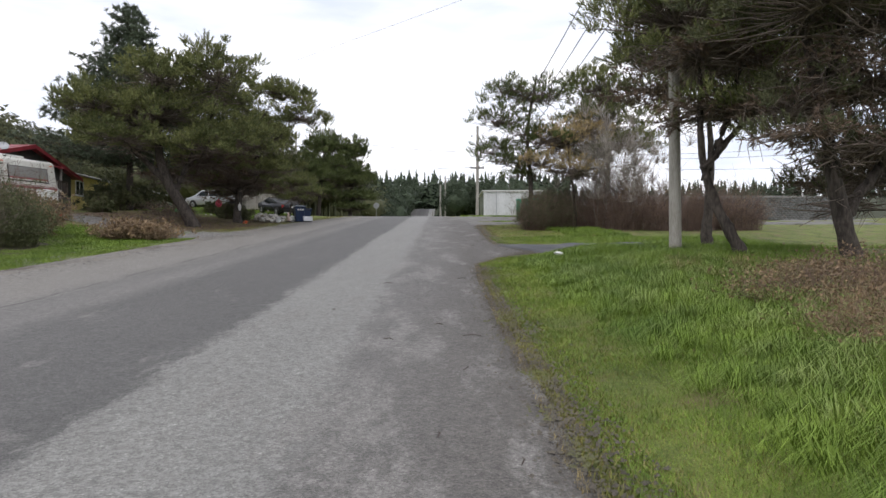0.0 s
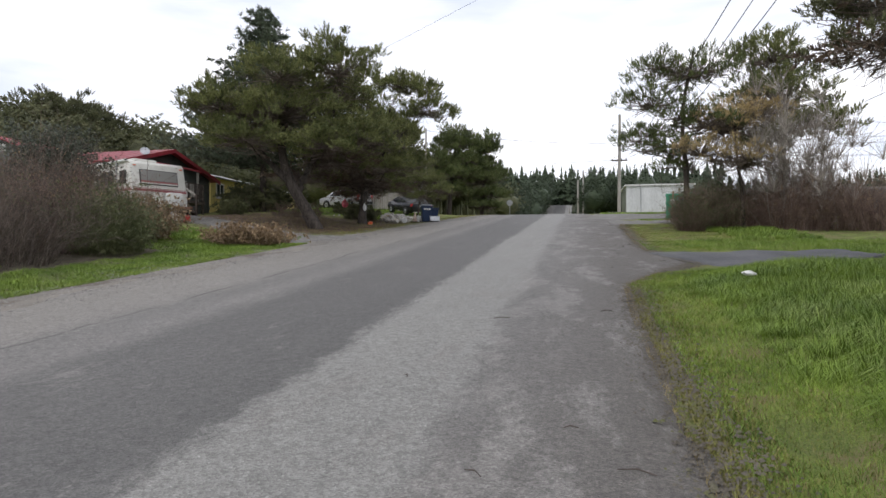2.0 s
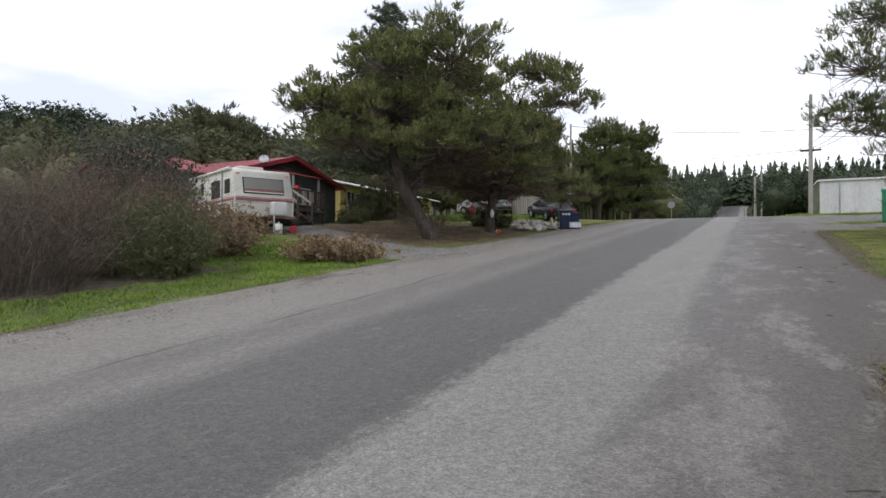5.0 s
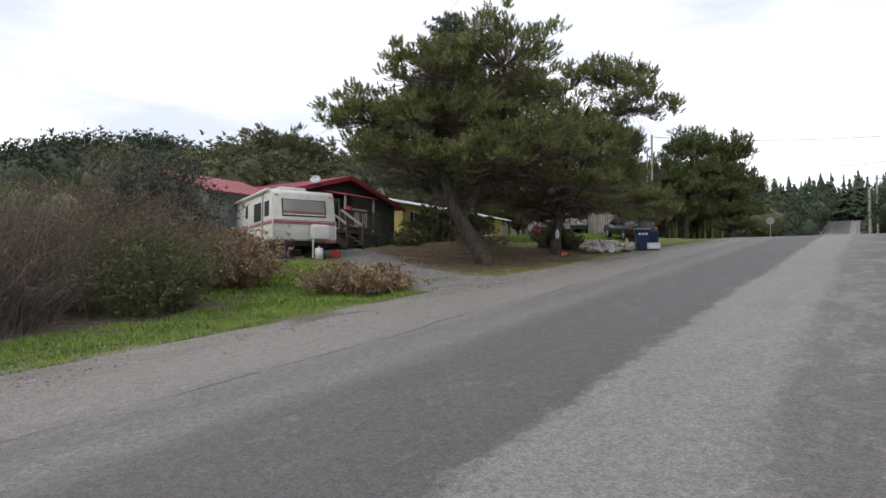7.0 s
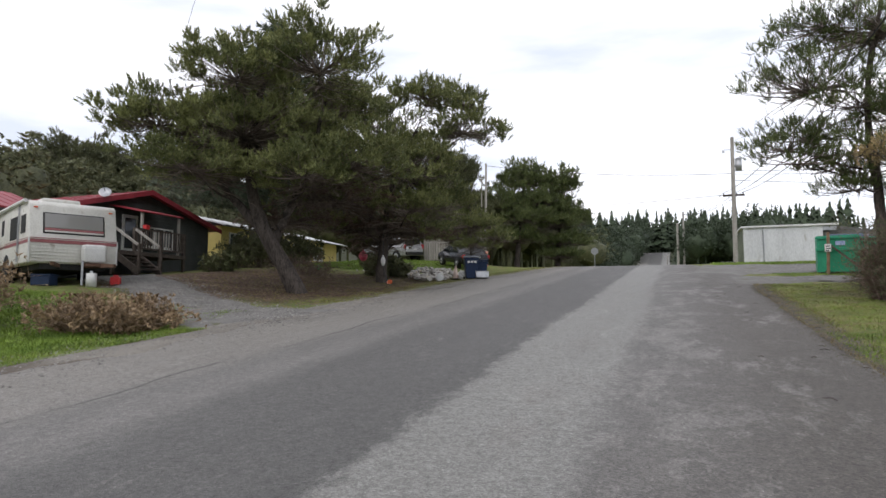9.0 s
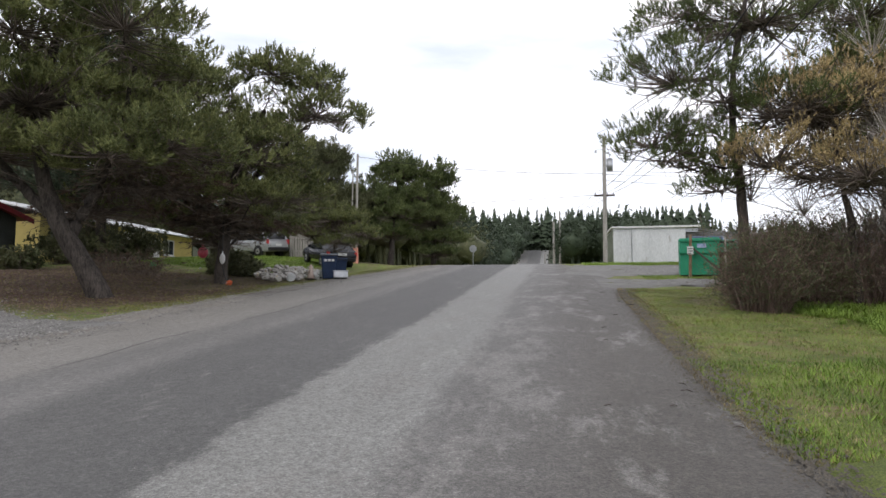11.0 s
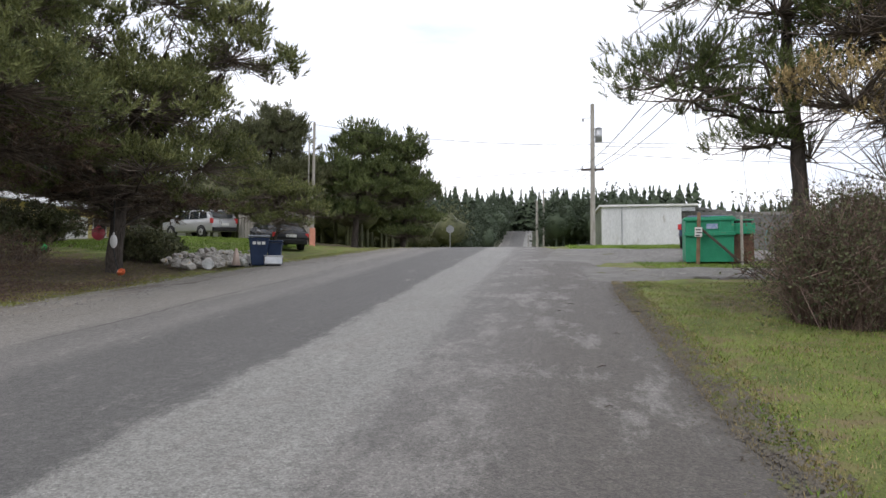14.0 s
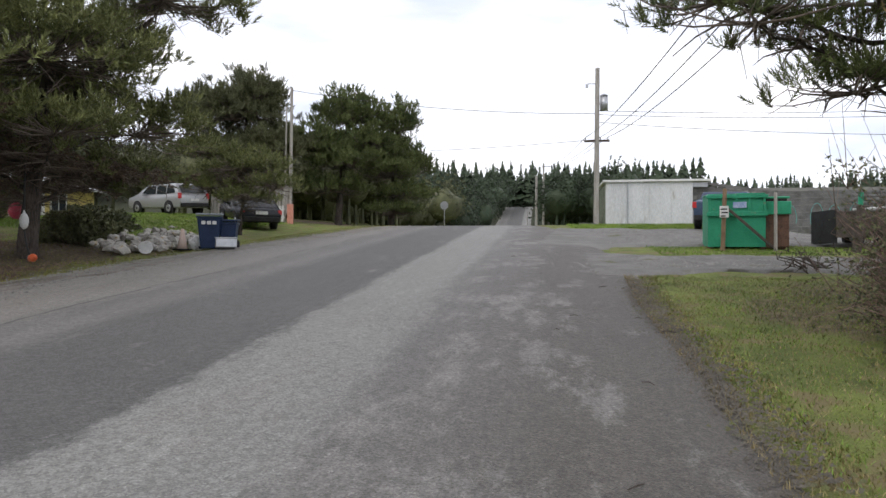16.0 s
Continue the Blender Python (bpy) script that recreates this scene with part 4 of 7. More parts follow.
bush("brush_pile", "low pile of dead ferns and branches near the driveway", (-10.8, 22.6), 1.0, 0.8, 0.7, seed=54, stems=600, stem_mat=TWIG_TAN, leaf=DEADLEAF, leaves=2600, leaf_size=0.11, arch=1.6, side=3, category="brush pile", group="cut branches")
bush("garden_bush", "small rounded garden bush beside the porch", (-19.3, 36.0), 0.7, 0.7, 0.8, seed=55, stems=160, leaf=BROOM, leaves=2400)

for k, (x, y, rx, ry, h) in enumerate([(3.6, 4.5, 0.7, 1.0, 0.42), (3.9, 6.3, 0.8, 0.9, 0.42), (5.0, 5.4, 1.0, 1.2, 0.55), (5.6, 7.6, 1.1, 1.1, 0.5)]):
    bush("dry_brush", "dry brown bracken and bare twigs on the bank", (x, y), rx, ry, h, seed=160 + k, stems=520, stem_mat=TWIG_RED if k % 2 else TWIG_TAN, leaf=DEADLEAF, leaves=1800, leaf_size=0.035, arch=1.5, r=0.003, side=4, group="dry brush on the bank")
bush("sword_leaf_plant", "clump of long green sword-shaped leaves on the verge", (-10.6, 12.3), 0.35, 0.35, 0.55, seed=65, stems=90, stem_mat=GRASS, category="plant", r=0.014, arch=1.2, side=0)
# scrub on the right
bush("dead_brush", "tangle of bare dark branches under the pines", (-15.8, 37.2), 1.8, 1.4, 0.9, seed=66, stems=260, stem_mat=TWIG, leaf=DEADNEEDLE, leaves=900, leaf_size=0.07, r=0.009, arch=0.8)
bush("bare_tree", "tall leafless many-stemmed tree among brambles", (8.0, 30.6), 0.8, 0.8, 6.6, seed=62, stems=26, stem_mat=TWIG_PALE, category="tree", r=0.022, arch=0.3, side=90, reach=0.06)
bush("bare_tree", "leafless many-stemmed tree among brambles", (9.8, 30.2), 0.6, 0.6, 5.4, seed=63, stems=20, stem_mat=TWIG_PALE, category="tree", r=0.02, arch=0.3, side=80, reach=0.06)
for i, (x, y, rx, ry, h) in enumerate([(7.0, 31.2, 1.5, 1.3, 2.1), (8.8, 30.2, 1.8, 1.5, 2.2), (11.4, 29.4, 1.9, 1.6, 2.2), (5.9, 31.3, 1.0, 0.9, 1.85), (13.8, 30.0, 1.9, 1.7, 2.1), (5.6, 30.6, 0.75, 0.8, 1.6), (4.5, 29.7, 0.62, 0.75, 1.65)]):
    bush("bramble_thicket", "dense brown bramble thicket without leaves", (x, y), rx, ry, h, seed=70 + i, stems=800, stem_mat=TWIG_RED, leaf=PINE_D if i in (0, 3, 5, 6) else DEADLEAF, leaves=9000 if i in (3, 5, 6) else 1500, leaf_size=0.045, r=0.009, side=3, group="brambles beside the lot")


# far woods
def woods(name, label, spots, seed, hmin, hmax, mat, tuft=1.0, fill=46, rounded=False):
    """Distant conifers, too many to count, as one mesh: pointed ones in ragged skirts, rounded ones in tufts round an inner mass."""
    rng = np.random.default_rng(seed)
    lots = []
    tpl = blades(6, tuft * 0.8, tuft * 0.3, 0.9, rng)
    for x, y in spots:
        g, h = gz(x, y), rng.uniform(hmin, hmax)
        if rounded:
            r = h * rng.uniform(0.34, 0.48)
            mid, tall = g + 0.56 * h, 0.46 * h
            a, e = np.meshgrid(np.arange(9) * 2 * np.pi / 9, np.linspace(-1.5, 1.5, 6))
            w = 0.6 * rng.uniform(0.8, 1.15, a.shape)
            core = np.stack([x + r * w * np.cos(e) * np.cos(a), y + r * w * np.cos(e) * np.sin(a), mid + tall * w * np.sin(e)], -1).reshape(-1, 3)
            i = np.arange(54).reshape(6, 9)
            n = np.roll(i, -1, axis=1)
            lots.append((core, np.concatenate([np.stack([i[:-1], n[:-1], n[1:]], -1).reshape(-1, 3), np.stack([i[:-1], n[1:], i[1:]], -1).reshape(-1, 3)])))
            d = rng.normal(size=(fill, 3))
            lump = 1 + 0.16 * np.sin(d[:, :1] * 5 + x) * np.sin(d[:, 1:2] * 5 + y) + 0.1 * np.sin(d[:, 2:] * 7 + x)
            d /= np.linalg.norm(d, axis=1, keepdims=True)
            d[:, 2] = np.where(d[:, 2] < -0.5, -d[:, 2], d[:, 2])
            p = np.array([x, y, mid]) + d * lump * np.array([r, r, tall]) * rng.uniform(0.55, 1.06, (fill, 1))
            lots.append(scatter(tpl, p, d + np.array([0, 0, 0.9]), rng.uniform(0.6, 1.1, fill) * h / 9, rng))
        else:
            r, m = h * rng.uniform(0.15, 0.22), 9
            u = np.linspace(0.1, 0.94, 9)
            w = r * (1.0 - u) ** 0.8 * 1.15 + 0.05
            top = np.stack([np.full(9, x), np.full(9, y), g + (u + 0.13) * h], 1)
            top[-1, 2] = g + h * 1.03
            a = np.arange(m) * 2 * np.pi / m + rng.uniform(0, 6, (9, 1))
            q = w[:, None] * rng.uniform(0.35, 1.3, (9, m))
            rim = np.stack([x + np.cos(a) * q, y + np.sin(a) * q, np.repeat((g + u * h)[:, None], m, 1) + rng.normal(0, 0.035 * h, (9, m))], -1)
            v = np.concatenate([top[:, None], rim], 1).reshape(-1, 3)
            k = np.arange(m)
            f = np.stack([np.zeros(m, int), 1 + k, 1 + (k + 1) % m], 1)
            lots.append((v, (f[None] + (m + 1) * np.arange(9)[:, None, None]).reshape(-1, 3)))
        st = np.array([[[x, y, g - 0.3], [x, y, g + h * 0.3], [x, y, g + h * 0.55]]])
        tv, tf = tubes(st, np.array([[h * 0.03, h * 0.02, 0.02]]), 4)
        lots.append((tv, np.concatenate([tf[:, :3], tf[:, [0, 2, 3]]])))
    v, f = joined(lots)
    return tagged(link(name, array_mesh(name, v, f), mat), label, "woods", kind="stuff")


def spread(seed, n, x0, x1, y0, y1, keep=lambda x, y: True):
    rng = np.random.default_rng(seed)
    out = []
    while len(out) < n:
        x, y = rng.uniform(x0, x1), rng.uniform(y0, y1)
        if keep(x, y):
            out.append((x, y))
    return out


bush("garden_shrub", "dark low evergreen shrub in the yard", (-21.2, 41.4), 1.4, 1.8, 2.0, seed=56, stems=300, leaf=PINE_D, leaves=6000, leaf_size=0.13, group="yard shrubs")
bush("garden_shrub", "dark low evergreen shrub in the yard", (-21.6, 45.2), 1.2, 1.6, 1.7, seed=57, stems=300, leaf=PINE_D, leaves=5200, leaf_size=0.13, group="yard shrubs")
bush("garden_shrub", "dark spreading evergreen shrub behind the rocks", (-13.2, 40.6), 1.2, 1.0, 0.85, seed=58, stems=300, leaf=PINE_D, leaves=6500, leaf_size=0.12, group="yard shrubs")
bush("garden_shrub", "dark spreading evergreen shrub behind the rocks", (-15.2, 44.0), 1.2, 1.2, 0.8, seed=59, stems=260, leaf=PINE_D, leaves=4200, leaf_size=0.12, group="yard shrubs")

clear = lambda x, y: not (-7.2 + 0.008 * y < x < 0.2)
woods("far_woods", "dark conifer forest on the hill behind the road", spread(1, 1000, -70, 34, 156, 200), 1, 6.5, 10.0, FOREST, 1.25, 30)
woods("hillside_woods", "conifers beside the far road", spread(2, 170, -2, 30, 96, 157, clear), 2, 4, 7.5, FOREST, 0.9, 60)
woods("far_pine_woods", "rounded dark pines lining the far road", spread(9, 150, -44, -6, 98, 150, clear), 9, 4.5, 7.5, FOREST, 0.7, 180, True)
woods("yard_woods", "conifer woods on the rising ground behind the houses", spread(3, 230, -100, -46, 30, 130, lambda x, y: x < -56 - 0.05 * (y - 28)), 3, 5, 8, FOREST, 0.8, 200, True)
woods("scrub_woods", "low mixed pine scrub behind the left-hand thicket", spread(4, 150, -62, -30, 2, 36, lambda x, y: x < -31 or y < 22), 4, 2.6, 4.4, PINE_D, 0.5, 230, True)
woods("crest_woods", "rounded pines beside the road beyond the crest", spread(5, 110, -40, -9.8, 66, 104, lambda x, y: x < -11 or y > 78), 5, 4.5, 7.5, PINE_D, 0.65, 240, True)
woods("house_woods", "dark pines behind the yellow house", spread(8, 120, -50, -33.5, 36, 72), 8, 5, 7.5, PINE_D, 0.65, 260, True)
woods("lot_woods", "dark rounded trees beyond the white shed", spread(6, 34, 1.8, 9, 80, 96), 6, 4.2, 6.0, FOREST, 0.65, 220, True)
woods("far_right_woods", "distant wooded ridge beyond the lot", spread(7, 900, 26, 210, 150, 215), 7, 3.6, 6.2, FOREST, 1.4, 26)

# ---- paving beside the road ----


def path_strip(name, pts, lift, mat, label, category, seed=1, across=14):
    """A strip of loose paving along a line of (x, y, width), with frayed edges."""
    rng = np.random.default_rng(seed)
    pts = np.array(pts, float)
    d = np.concatenate([[0], np.cumsum(np.hypot(*np.diff(pts[:, :2], axis=0).T))])
    s = np.arange(0, d[-1], 0.2)
    x, y, w = (np.interp(s, d, pts[:, i]) for i in range(3))
    k = np.ones(9) / 9
    sm = lambda a: np.convolve(np.pad(a, 4, mode="edge"), k, "valid")
    x, y, w = sm(x), sm(y), sm(w)
    tx, ty = np.gradient(x), np.gradient(y)
    n = np.hypot(tx, ty)
    nx, ny = -ty / n, tx / n
    u = np.linspace(-0.5, 0.5, across)
    fray = sm(rng.normal(0, 0.5, len(s)))[:, None] * np.sign(u) * (np.abs(u) > 0.45) + rng.normal(0, 0.06, (len(s), across)) * (np.abs(u) > 0.45)
    off = w[:, None] * u + fray
    X, Y = x[:, None] + nx[:, None] * off, y[:, None] + ny[:, None] * off
    Z = ground_z(X, Y) + lift - 0.09 * (np.abs(u) > 0.45) + rng.normal(0, 0.006, X.shape)
    Z[0] -= 0.08
    Z[-1] -= 0.08
    i = np.arange(X.size).reshape(X.shape)
    f = np.stack([i[:-1, :-1], i[:-1, 1:], i[1:, 1:], i[1:, :-1]], -1).reshape(-1, 4)
    return tagged(link(name, array_mesh(name, np.stack([X, Y, Z], -1), f), mat, shade=True), label, category, kind="structure")


path_strip("driveway", [(-8.4, 25.0, 4.6), (-10.5, 25.7, 3.0), (-13.5, 27.3, 2.2), (-17.0, 29.7, 2.0), (-20.2, 31.4, 2.6)], 0.05, GRAVEL, "grey gravel driveway up to the house", "driveway", 3)
path_strip("apron", [(2.2, 17.8, 4.4), (3.2, 18.2, 3.6), (5.0, 18.8, 2.4), (7.2, 19.8, 1.4)], 0.05, GRAVEL_DARK, "dark asphalt apron leading off the road", "driveway", 4)
path_strip("lot_track", [(1.4, 37.6, 5.0), (4.0, 37.6, 3.4), (9.0, 37.5, 3.2), (26.0, 37.5, 3.6)], 0.05, GRAVEL, "grey gravel track beside the lot", "driveway", 5)
path_strip("gravel_lot", [(0.6, 47.0, 11.0), (4.0, 46.7, 9.6), (10.0, 46.7, 9.4), (30.0, 46.8, 9.4)], 0.05, GRAVEL, "open grey gravel lot in front of the shed", "parking lot", 6, 40)

# ---- vehicles ----


def wheel(parent, x, y, r, w, out):
    m = Matrix.Translation((x, y, r)) @ pose(0, 0, 0, 0, 90, 0)
    t = part("wheel", cyl(r, r, -w / 2, w / 2, 24), BLACK, parent, "black tyre", True, m)
    part("rim", cyl(r * 0.6, r * 0.54, w / 2 - 0.02, w / 2 + 0.015, 16, None if out > 0 else pose(0, 0, 0, 180)), STEEL, t, "grey metal rim")
    part("hub", cyl(r * 0.2, r * 0.15, w / 2, w / 2 + 0.035, 10, None if out > 0 else pose(0, 0, 0, 180)), BLACK, t)


def car(name, label, at, rz, paint, outline, glassline, width, wheels, category="car", lamp=(0.85, 0.95), tail=-2.38, front=2.3, r=0.35, bed=None):
    """A car whose front points along +y: the outline of the body and of the side glass as (y, z)."""
    c = thing(name, at, label, category, rz=rz)
    f = Vector((-math.sin(radians(rz)), math.cos(radians(rz)), 0))
    q = Vector((f.y, -f.x, 0))
    at_ground = lambda v: gz(at[0] + v.x, at[1] + v.y)
    fy = (f * 2 + Vector((0, 0, at_ground(f * 1.5) - at_ground(f * -1.5))) * (2 / 3)).normalized()
    fx = (q * 2 + Vector((0, 0, at_ground(q * 0.8) - at_ground(q * -0.8))) * (2 / 1.6)).normalized()
    up = fx.cross(fy).normalized()
    fx = fy.cross(up)
    c.matrix_world = Matrix.Translation((at[0], at[1], (at_ground(f * 1.5) + at_ground(f * -1.5)) / 2)) @ Matrix((fx, fy, up)).transposed().to_4x4()
    w = width / 2
    sill = max(z for y, z in outline if abs(y) > 2.0) + 0.02

    def lean(bm):
        """Draws the cabin in towards the roof and rounds the nose and tail in plan."""
        for v in bm.verts:
            v.co.x *= (1 - 0.26 * max(0.0, v.co.z - sill)) * (1 - 0.05 * max(0.0, abs(v.co.y) - 1.7))
        return bm

    part("body", lean(prism(outline, -w, w, 0.07)), paint, c, "", True)
    for s in (-1, 1):
        for g in glassline:
            part("side_window", lean(prism(g, s * (w - 0.03), s * (w + 0.008))), GLASS, c, "tinted side window")
        for y in wheels:
            part("wheel_arch", cyl(r + 0.06, r + 0.06, -0.02, 0.02, 20, Matrix.Translation((s * (w - 0.01), y, r)) @ pose(0, 0, 0, 0, 90)), BLACK, c)
            wheel(c, s * (w - 0.09), y, r, 0.22, s)
        part("tail_light", box(s * (w - 0.16), tail - 0.02, lamp[0], s * (w + 0.01), tail + 0.1, lamp[1] + 0.2, 0.02), RED, c, "red tail light")
        part("headlight", box(s * (w - 0.42), front - 0.1, 0.62, s * (w - 0.05), front + 0.04, 0.8, 0.03), WHITE, c, "pale headlight")
        part("mirror", box(s * (w - 0.02), 0.55, 1.0, s * (w + 0.18), 0.7, 1.14, 0.03), paint, c)
    part("rear_bumper", box(-w + 0.08, tail - 0.1, 0.4, w - 0.08, tail + 0.06, 0.62, 0.04), BLACK, c)
    part("number_plate", box(-0.26, tail - 0.06, 0.72, 0.26, tail - 0.03, 0.86), WHITE, c, "blank pale plate")
    return c


SUV = [(-2.38, 0.36), (2.3, 0.34), (2.4, 0.6), (2.33, 0.92), (1.3, 1.06), (0.55, 1.60), (-1.9, 1.67), (-2.2, 1.2), (-2.4, 1.0)]
suv = car("silver_suv", "silver estate car parked tail-first towards the road", (-20.0, 56.0, gz(-20.0, 56.0)), 66, SILVER_CAR, SUV,
          [[(1.0, 1.10), (0.45, 1.52), (-0.3, 1.55), (-0.3, 1.10)], [(-0.4, 1.10), (-0.4, 1.55), (-1.2, 1.56), (-1.2, 1.10)], [(-1.3, 1.12), (-1.3, 1.56), (-1.8, 1.55), (-2.0, 1.16)]], 1.86, (-1.45, 1.45))
part("rear_window", box(-0.68, -2.30, 1.18, 0.68, -2.02, 1.56, 0.02, pose(0, 0.02, 0.0)), GLASS, suv, "tinted rear window")
part("roof_rail", box(-0.74, -1.8, 1.66, -0.70, 0.3, 1.72, 0.01), BLACK, suv)
part("roof_rail", box(0.70, -1.8, 1.66, 0.74, 0.3, 1.72, 0.01), BLACK, suv)
SEDAN = [(-2.25, 0.35), (2.2, 0.33), (2.3, 0.55), (2.2, 0.82), (1.2, 0.94), (0.5, 1.38), (-1.0, 1.40), (-1.7, 1.02), (-2.25, 0.98), (-2.33, 0.7)]
car("dark_sedan", "black saloon car parked behind the bins", (-13.0, 51.4, gz(-13.0, 51.4)), 40, DARK_CAR, SEDAN,
    [[(0.95, 0.98), (0.42, 1.32), (-0.2, 1.34), (-0.2, 0.98)], [(-0.3, 0.98), (-0.3, 1.34), (-0.95, 1.33), (-1.5, 1.02)]], 1.78, (-1.35, 1.4), tail=-2.28, lamp=(0.72, 0.72), front=2.2, r=0.32)
TRUCK = [(-2.7, 0.55), (2.6, 0.5), (2.75, 0.8), (2.68, 1.12), (1.3, 1.14), (0.75, 1.52), (-0.75, 1.55), (-0.85, 1.2), (-2.72, 1.18)]
truck = car("blue_pickup", "slate blue pickup truck parked behind the green container", (8.6, 52.4, gz(8.6, 52.4)), -22, BLUE_CAR, TRUCK,
            [[(1.1, 1.18), (0.7, 1.46), (0.05, 1.49), (0.05, 1.18)], [(-0.05, 1.18), (-0.05, 1.49), (-0.68, 1.49), (-0.7, 1.18)]], 1.9, (-1.75, 1.75), "truck", (0.9, 0.95), -2.7, 2.62, 0.38)
part("sill_trim", box(-0.965, -2.6, 0.58, 0.965, 2.5, 0.78, 0.02), STEEL, truck, "silver lower body band")

# ---- caravan ----


def caravan():
    W, L, zb, zt = 1.22, 6.6, 0.68, 2.62
    c = thing("caravan", (-17.75, 27.45, gz(-17.75, 27.45) - 0.02), "cream aluminium travel trailer with maroon stripes parked on the grass", "caravan", rz=64.5)
    part("body", prism([(0.0, zb), (-0.03, 1.15), (0.02, 1.45), (0.26, zt - 0.12), (0.42, zt), (L - 0.3, zt + 0.03), (L, zt - 0.2), (L, zb)], -W, W, 0.045), TRAILER_W, c, "", True)
    for s in (-1, 1):
        for k in range(15):
            z = zb + 0.06 + 0.125 * k
            y = 0.05 + max(0, (z - 1.45)) * 0.24
            part("siding_rib", box(s * W - 0.004, y, z, s * W + 0.012, L - 0.06, z + 0.028, 0.005), TRAILER_W, c)
    for k in range(8):
        z = zb + 0.06 + 0.095 * k
        part("siding_rib", box(-W + 0.04, -0.045, z, W - 0.04, 0.02, z + 0.022, 0.005), TRAILER_W, c)
    tilt = Matrix.Translation((0, 0.14, 1.92)) @ pose(0, 0, 0, -12)
    wf = part("front_window", box(-0.86, -0.05, -0.34, 0.86, 0.02, 0.34, 0.03, tilt), BLACK, c, "dark window surround")
    part("rock_guard", box(-0.82, -0.075, -0.17, 0.82, -0.03, 0.30, 0.02, tilt), GLASS_GREY, wf, "milky grey plastic stone guard")
    part("guard_band", box(-0.82, -0.076, -0.245, 0.82, -0.03, -0.175, 0.008, tilt), TRAILER_MAROON, wf, "maroon band")
    part("guard_edge", box(-0.82, -0.076, -0.30, 0.82, -0.03, -0.25, 0.008, tilt), TRAILER_W, wf)
    for z0, z1 in ((1.30, 1.40), (1.43, 1.45)):
        part("stripe", box(-W + 0.02, -0.052, z0, W - 0.02, 0.05, z1, 0.004), TRAILER_MAROON, c, "faded maroon stripe")
        for s in (-1, 1):
            part("stripe", box(s * W - 0.01, 0.03, z0, s * W + 0.018, L - 0.05, z1, 0.004), TRAILER_MAROON, c, "faded maroon stripe")
    for s in (-1, 1):
        for y0, y1, z0, z1 in ((0.55, 1.15, 1.62, 2.2), (1.7, 2.75, 1.5, 2.24), (3.75, 4.15, 1.75, 2.3)):
            f = part("side_window", box(s * W - 0.02, y0, z0, s * W + 0.03, y1, z1, 0.02), BLACK, c, "black window frame")
            part("pane", box(s * W, y0 + 0.05, z0 + 0.05, s * W + 0.034, y1 - 0.05, z1 - 0.05), GLASS_CURTAIN, f, "pane with pale curtains behind")
            part("glazing_bar", box(s * W, (y0 + y1) / 2 - 0.012, z0 + 0.04, s * W + 0.04, (y0 + y1) / 2 + 0.012, z1 - 0.04), BLACK, f)
        part("door_panel" if s < 0 else "hatch_panel", box(s * W - 0.01, 3.5, 0.75, s * W + 0.022, 4.35, 2.45, 0.01), TRAILER_W, c)
        part("corner_trim", box(s * W - 0.03, -0.05, zb, s * W + 0.015, 0.0, 1.45, 0.008), WHITE, c)
        part("wheel_arch", cyl(0.45, 0.45, -0.02, 0.025, 24, Matrix.Translation((s * W, 3.15, 0.62)) @ pose(0, 0, 0, 0, 90)), BLACK, c)
        wheel(c, s * (W - 0.12), 3.15, 0.35, 0.2, s)
        part("marker_lamp", box(s * 1.05 - 0.05, 0.18, zt - 0.24, s * 1.05 + 0.05, 0.26, zt - 0.2, 0.008), ORANGE, c)
    part("awning_roll", cyl(0.06, 0.06, 0.4, L - 0.4, 12, Matrix.Translation((-W - 0.07, 0, zt - 0.02)) @ pose(0, 0, 0, -90)), WHITE, c, "rolled white awning")
    part("awning_arm", box(-W - 0.07, 1.32, 0.75, -W - 0.02, 1.38, zt - 0.02, 0.005), STEEL, c)
    part("roof_vent", box(-0.75, 0.95, zt - 0.01, 0.35, 1.75, zt + 0.19, 0.06), TRAILER_W, c, "white roof air unit")
    g = part("gas_cover", box(0.15, -0.52, 0.72, 0.78, -0.1, 1.28, 0.06), WHITE, c, "dirty white plastic gas bottle cover", True)
    part("cover_band", box(0.14, -0.53, 1.12, 0.79, -0.09, 1.15, 0.005), WHITE, g)
    for s in (-1, 1):
        part("drawbar", box(-0.05, -1.25, -0.05, 0.05, 0.1, 0.05, 0.005, Matrix.Translation((s * 0.42, 0.05, 0.62)) @ pose(0, 0, 0, 0, 0, s * 20)), RUST, c, "rusty steel drawbar")
    part("jack", cyl(0.035, 0.035, -0.02, 0.72, 10, Matrix.Translation((0, -0.95, 0.03))), STEEL, c)
    part("chassis", box(-0.9, 0.1, 0.5, 0.9, L - 0.3, zb + 0.02, 0.01), BLACK, c)
    part("hitch_step", box(0.2, -0.6, 0.6, 0.85, -0.05, 0.7, 0.01), RUST, c)


caravan()


def loose(name, label, category, bm, mat, x, y, rz=0.0, z=0.0, shade=False):
    """A small thing made of one mesh, standing on the ground."""
    me = bpy.data.meshes.new(name)
    bmesh.ops.recalc_face_normals(bm, faces=bm.faces)
    bm.to_mesh(me)
    bm.free()
    ob = link(name, me, mat, None, "", shade)
    ob.matrix_world = pose(x, y, gz(x, y) + z, 0, 0, rz)
    return tagged(ob, label, category)


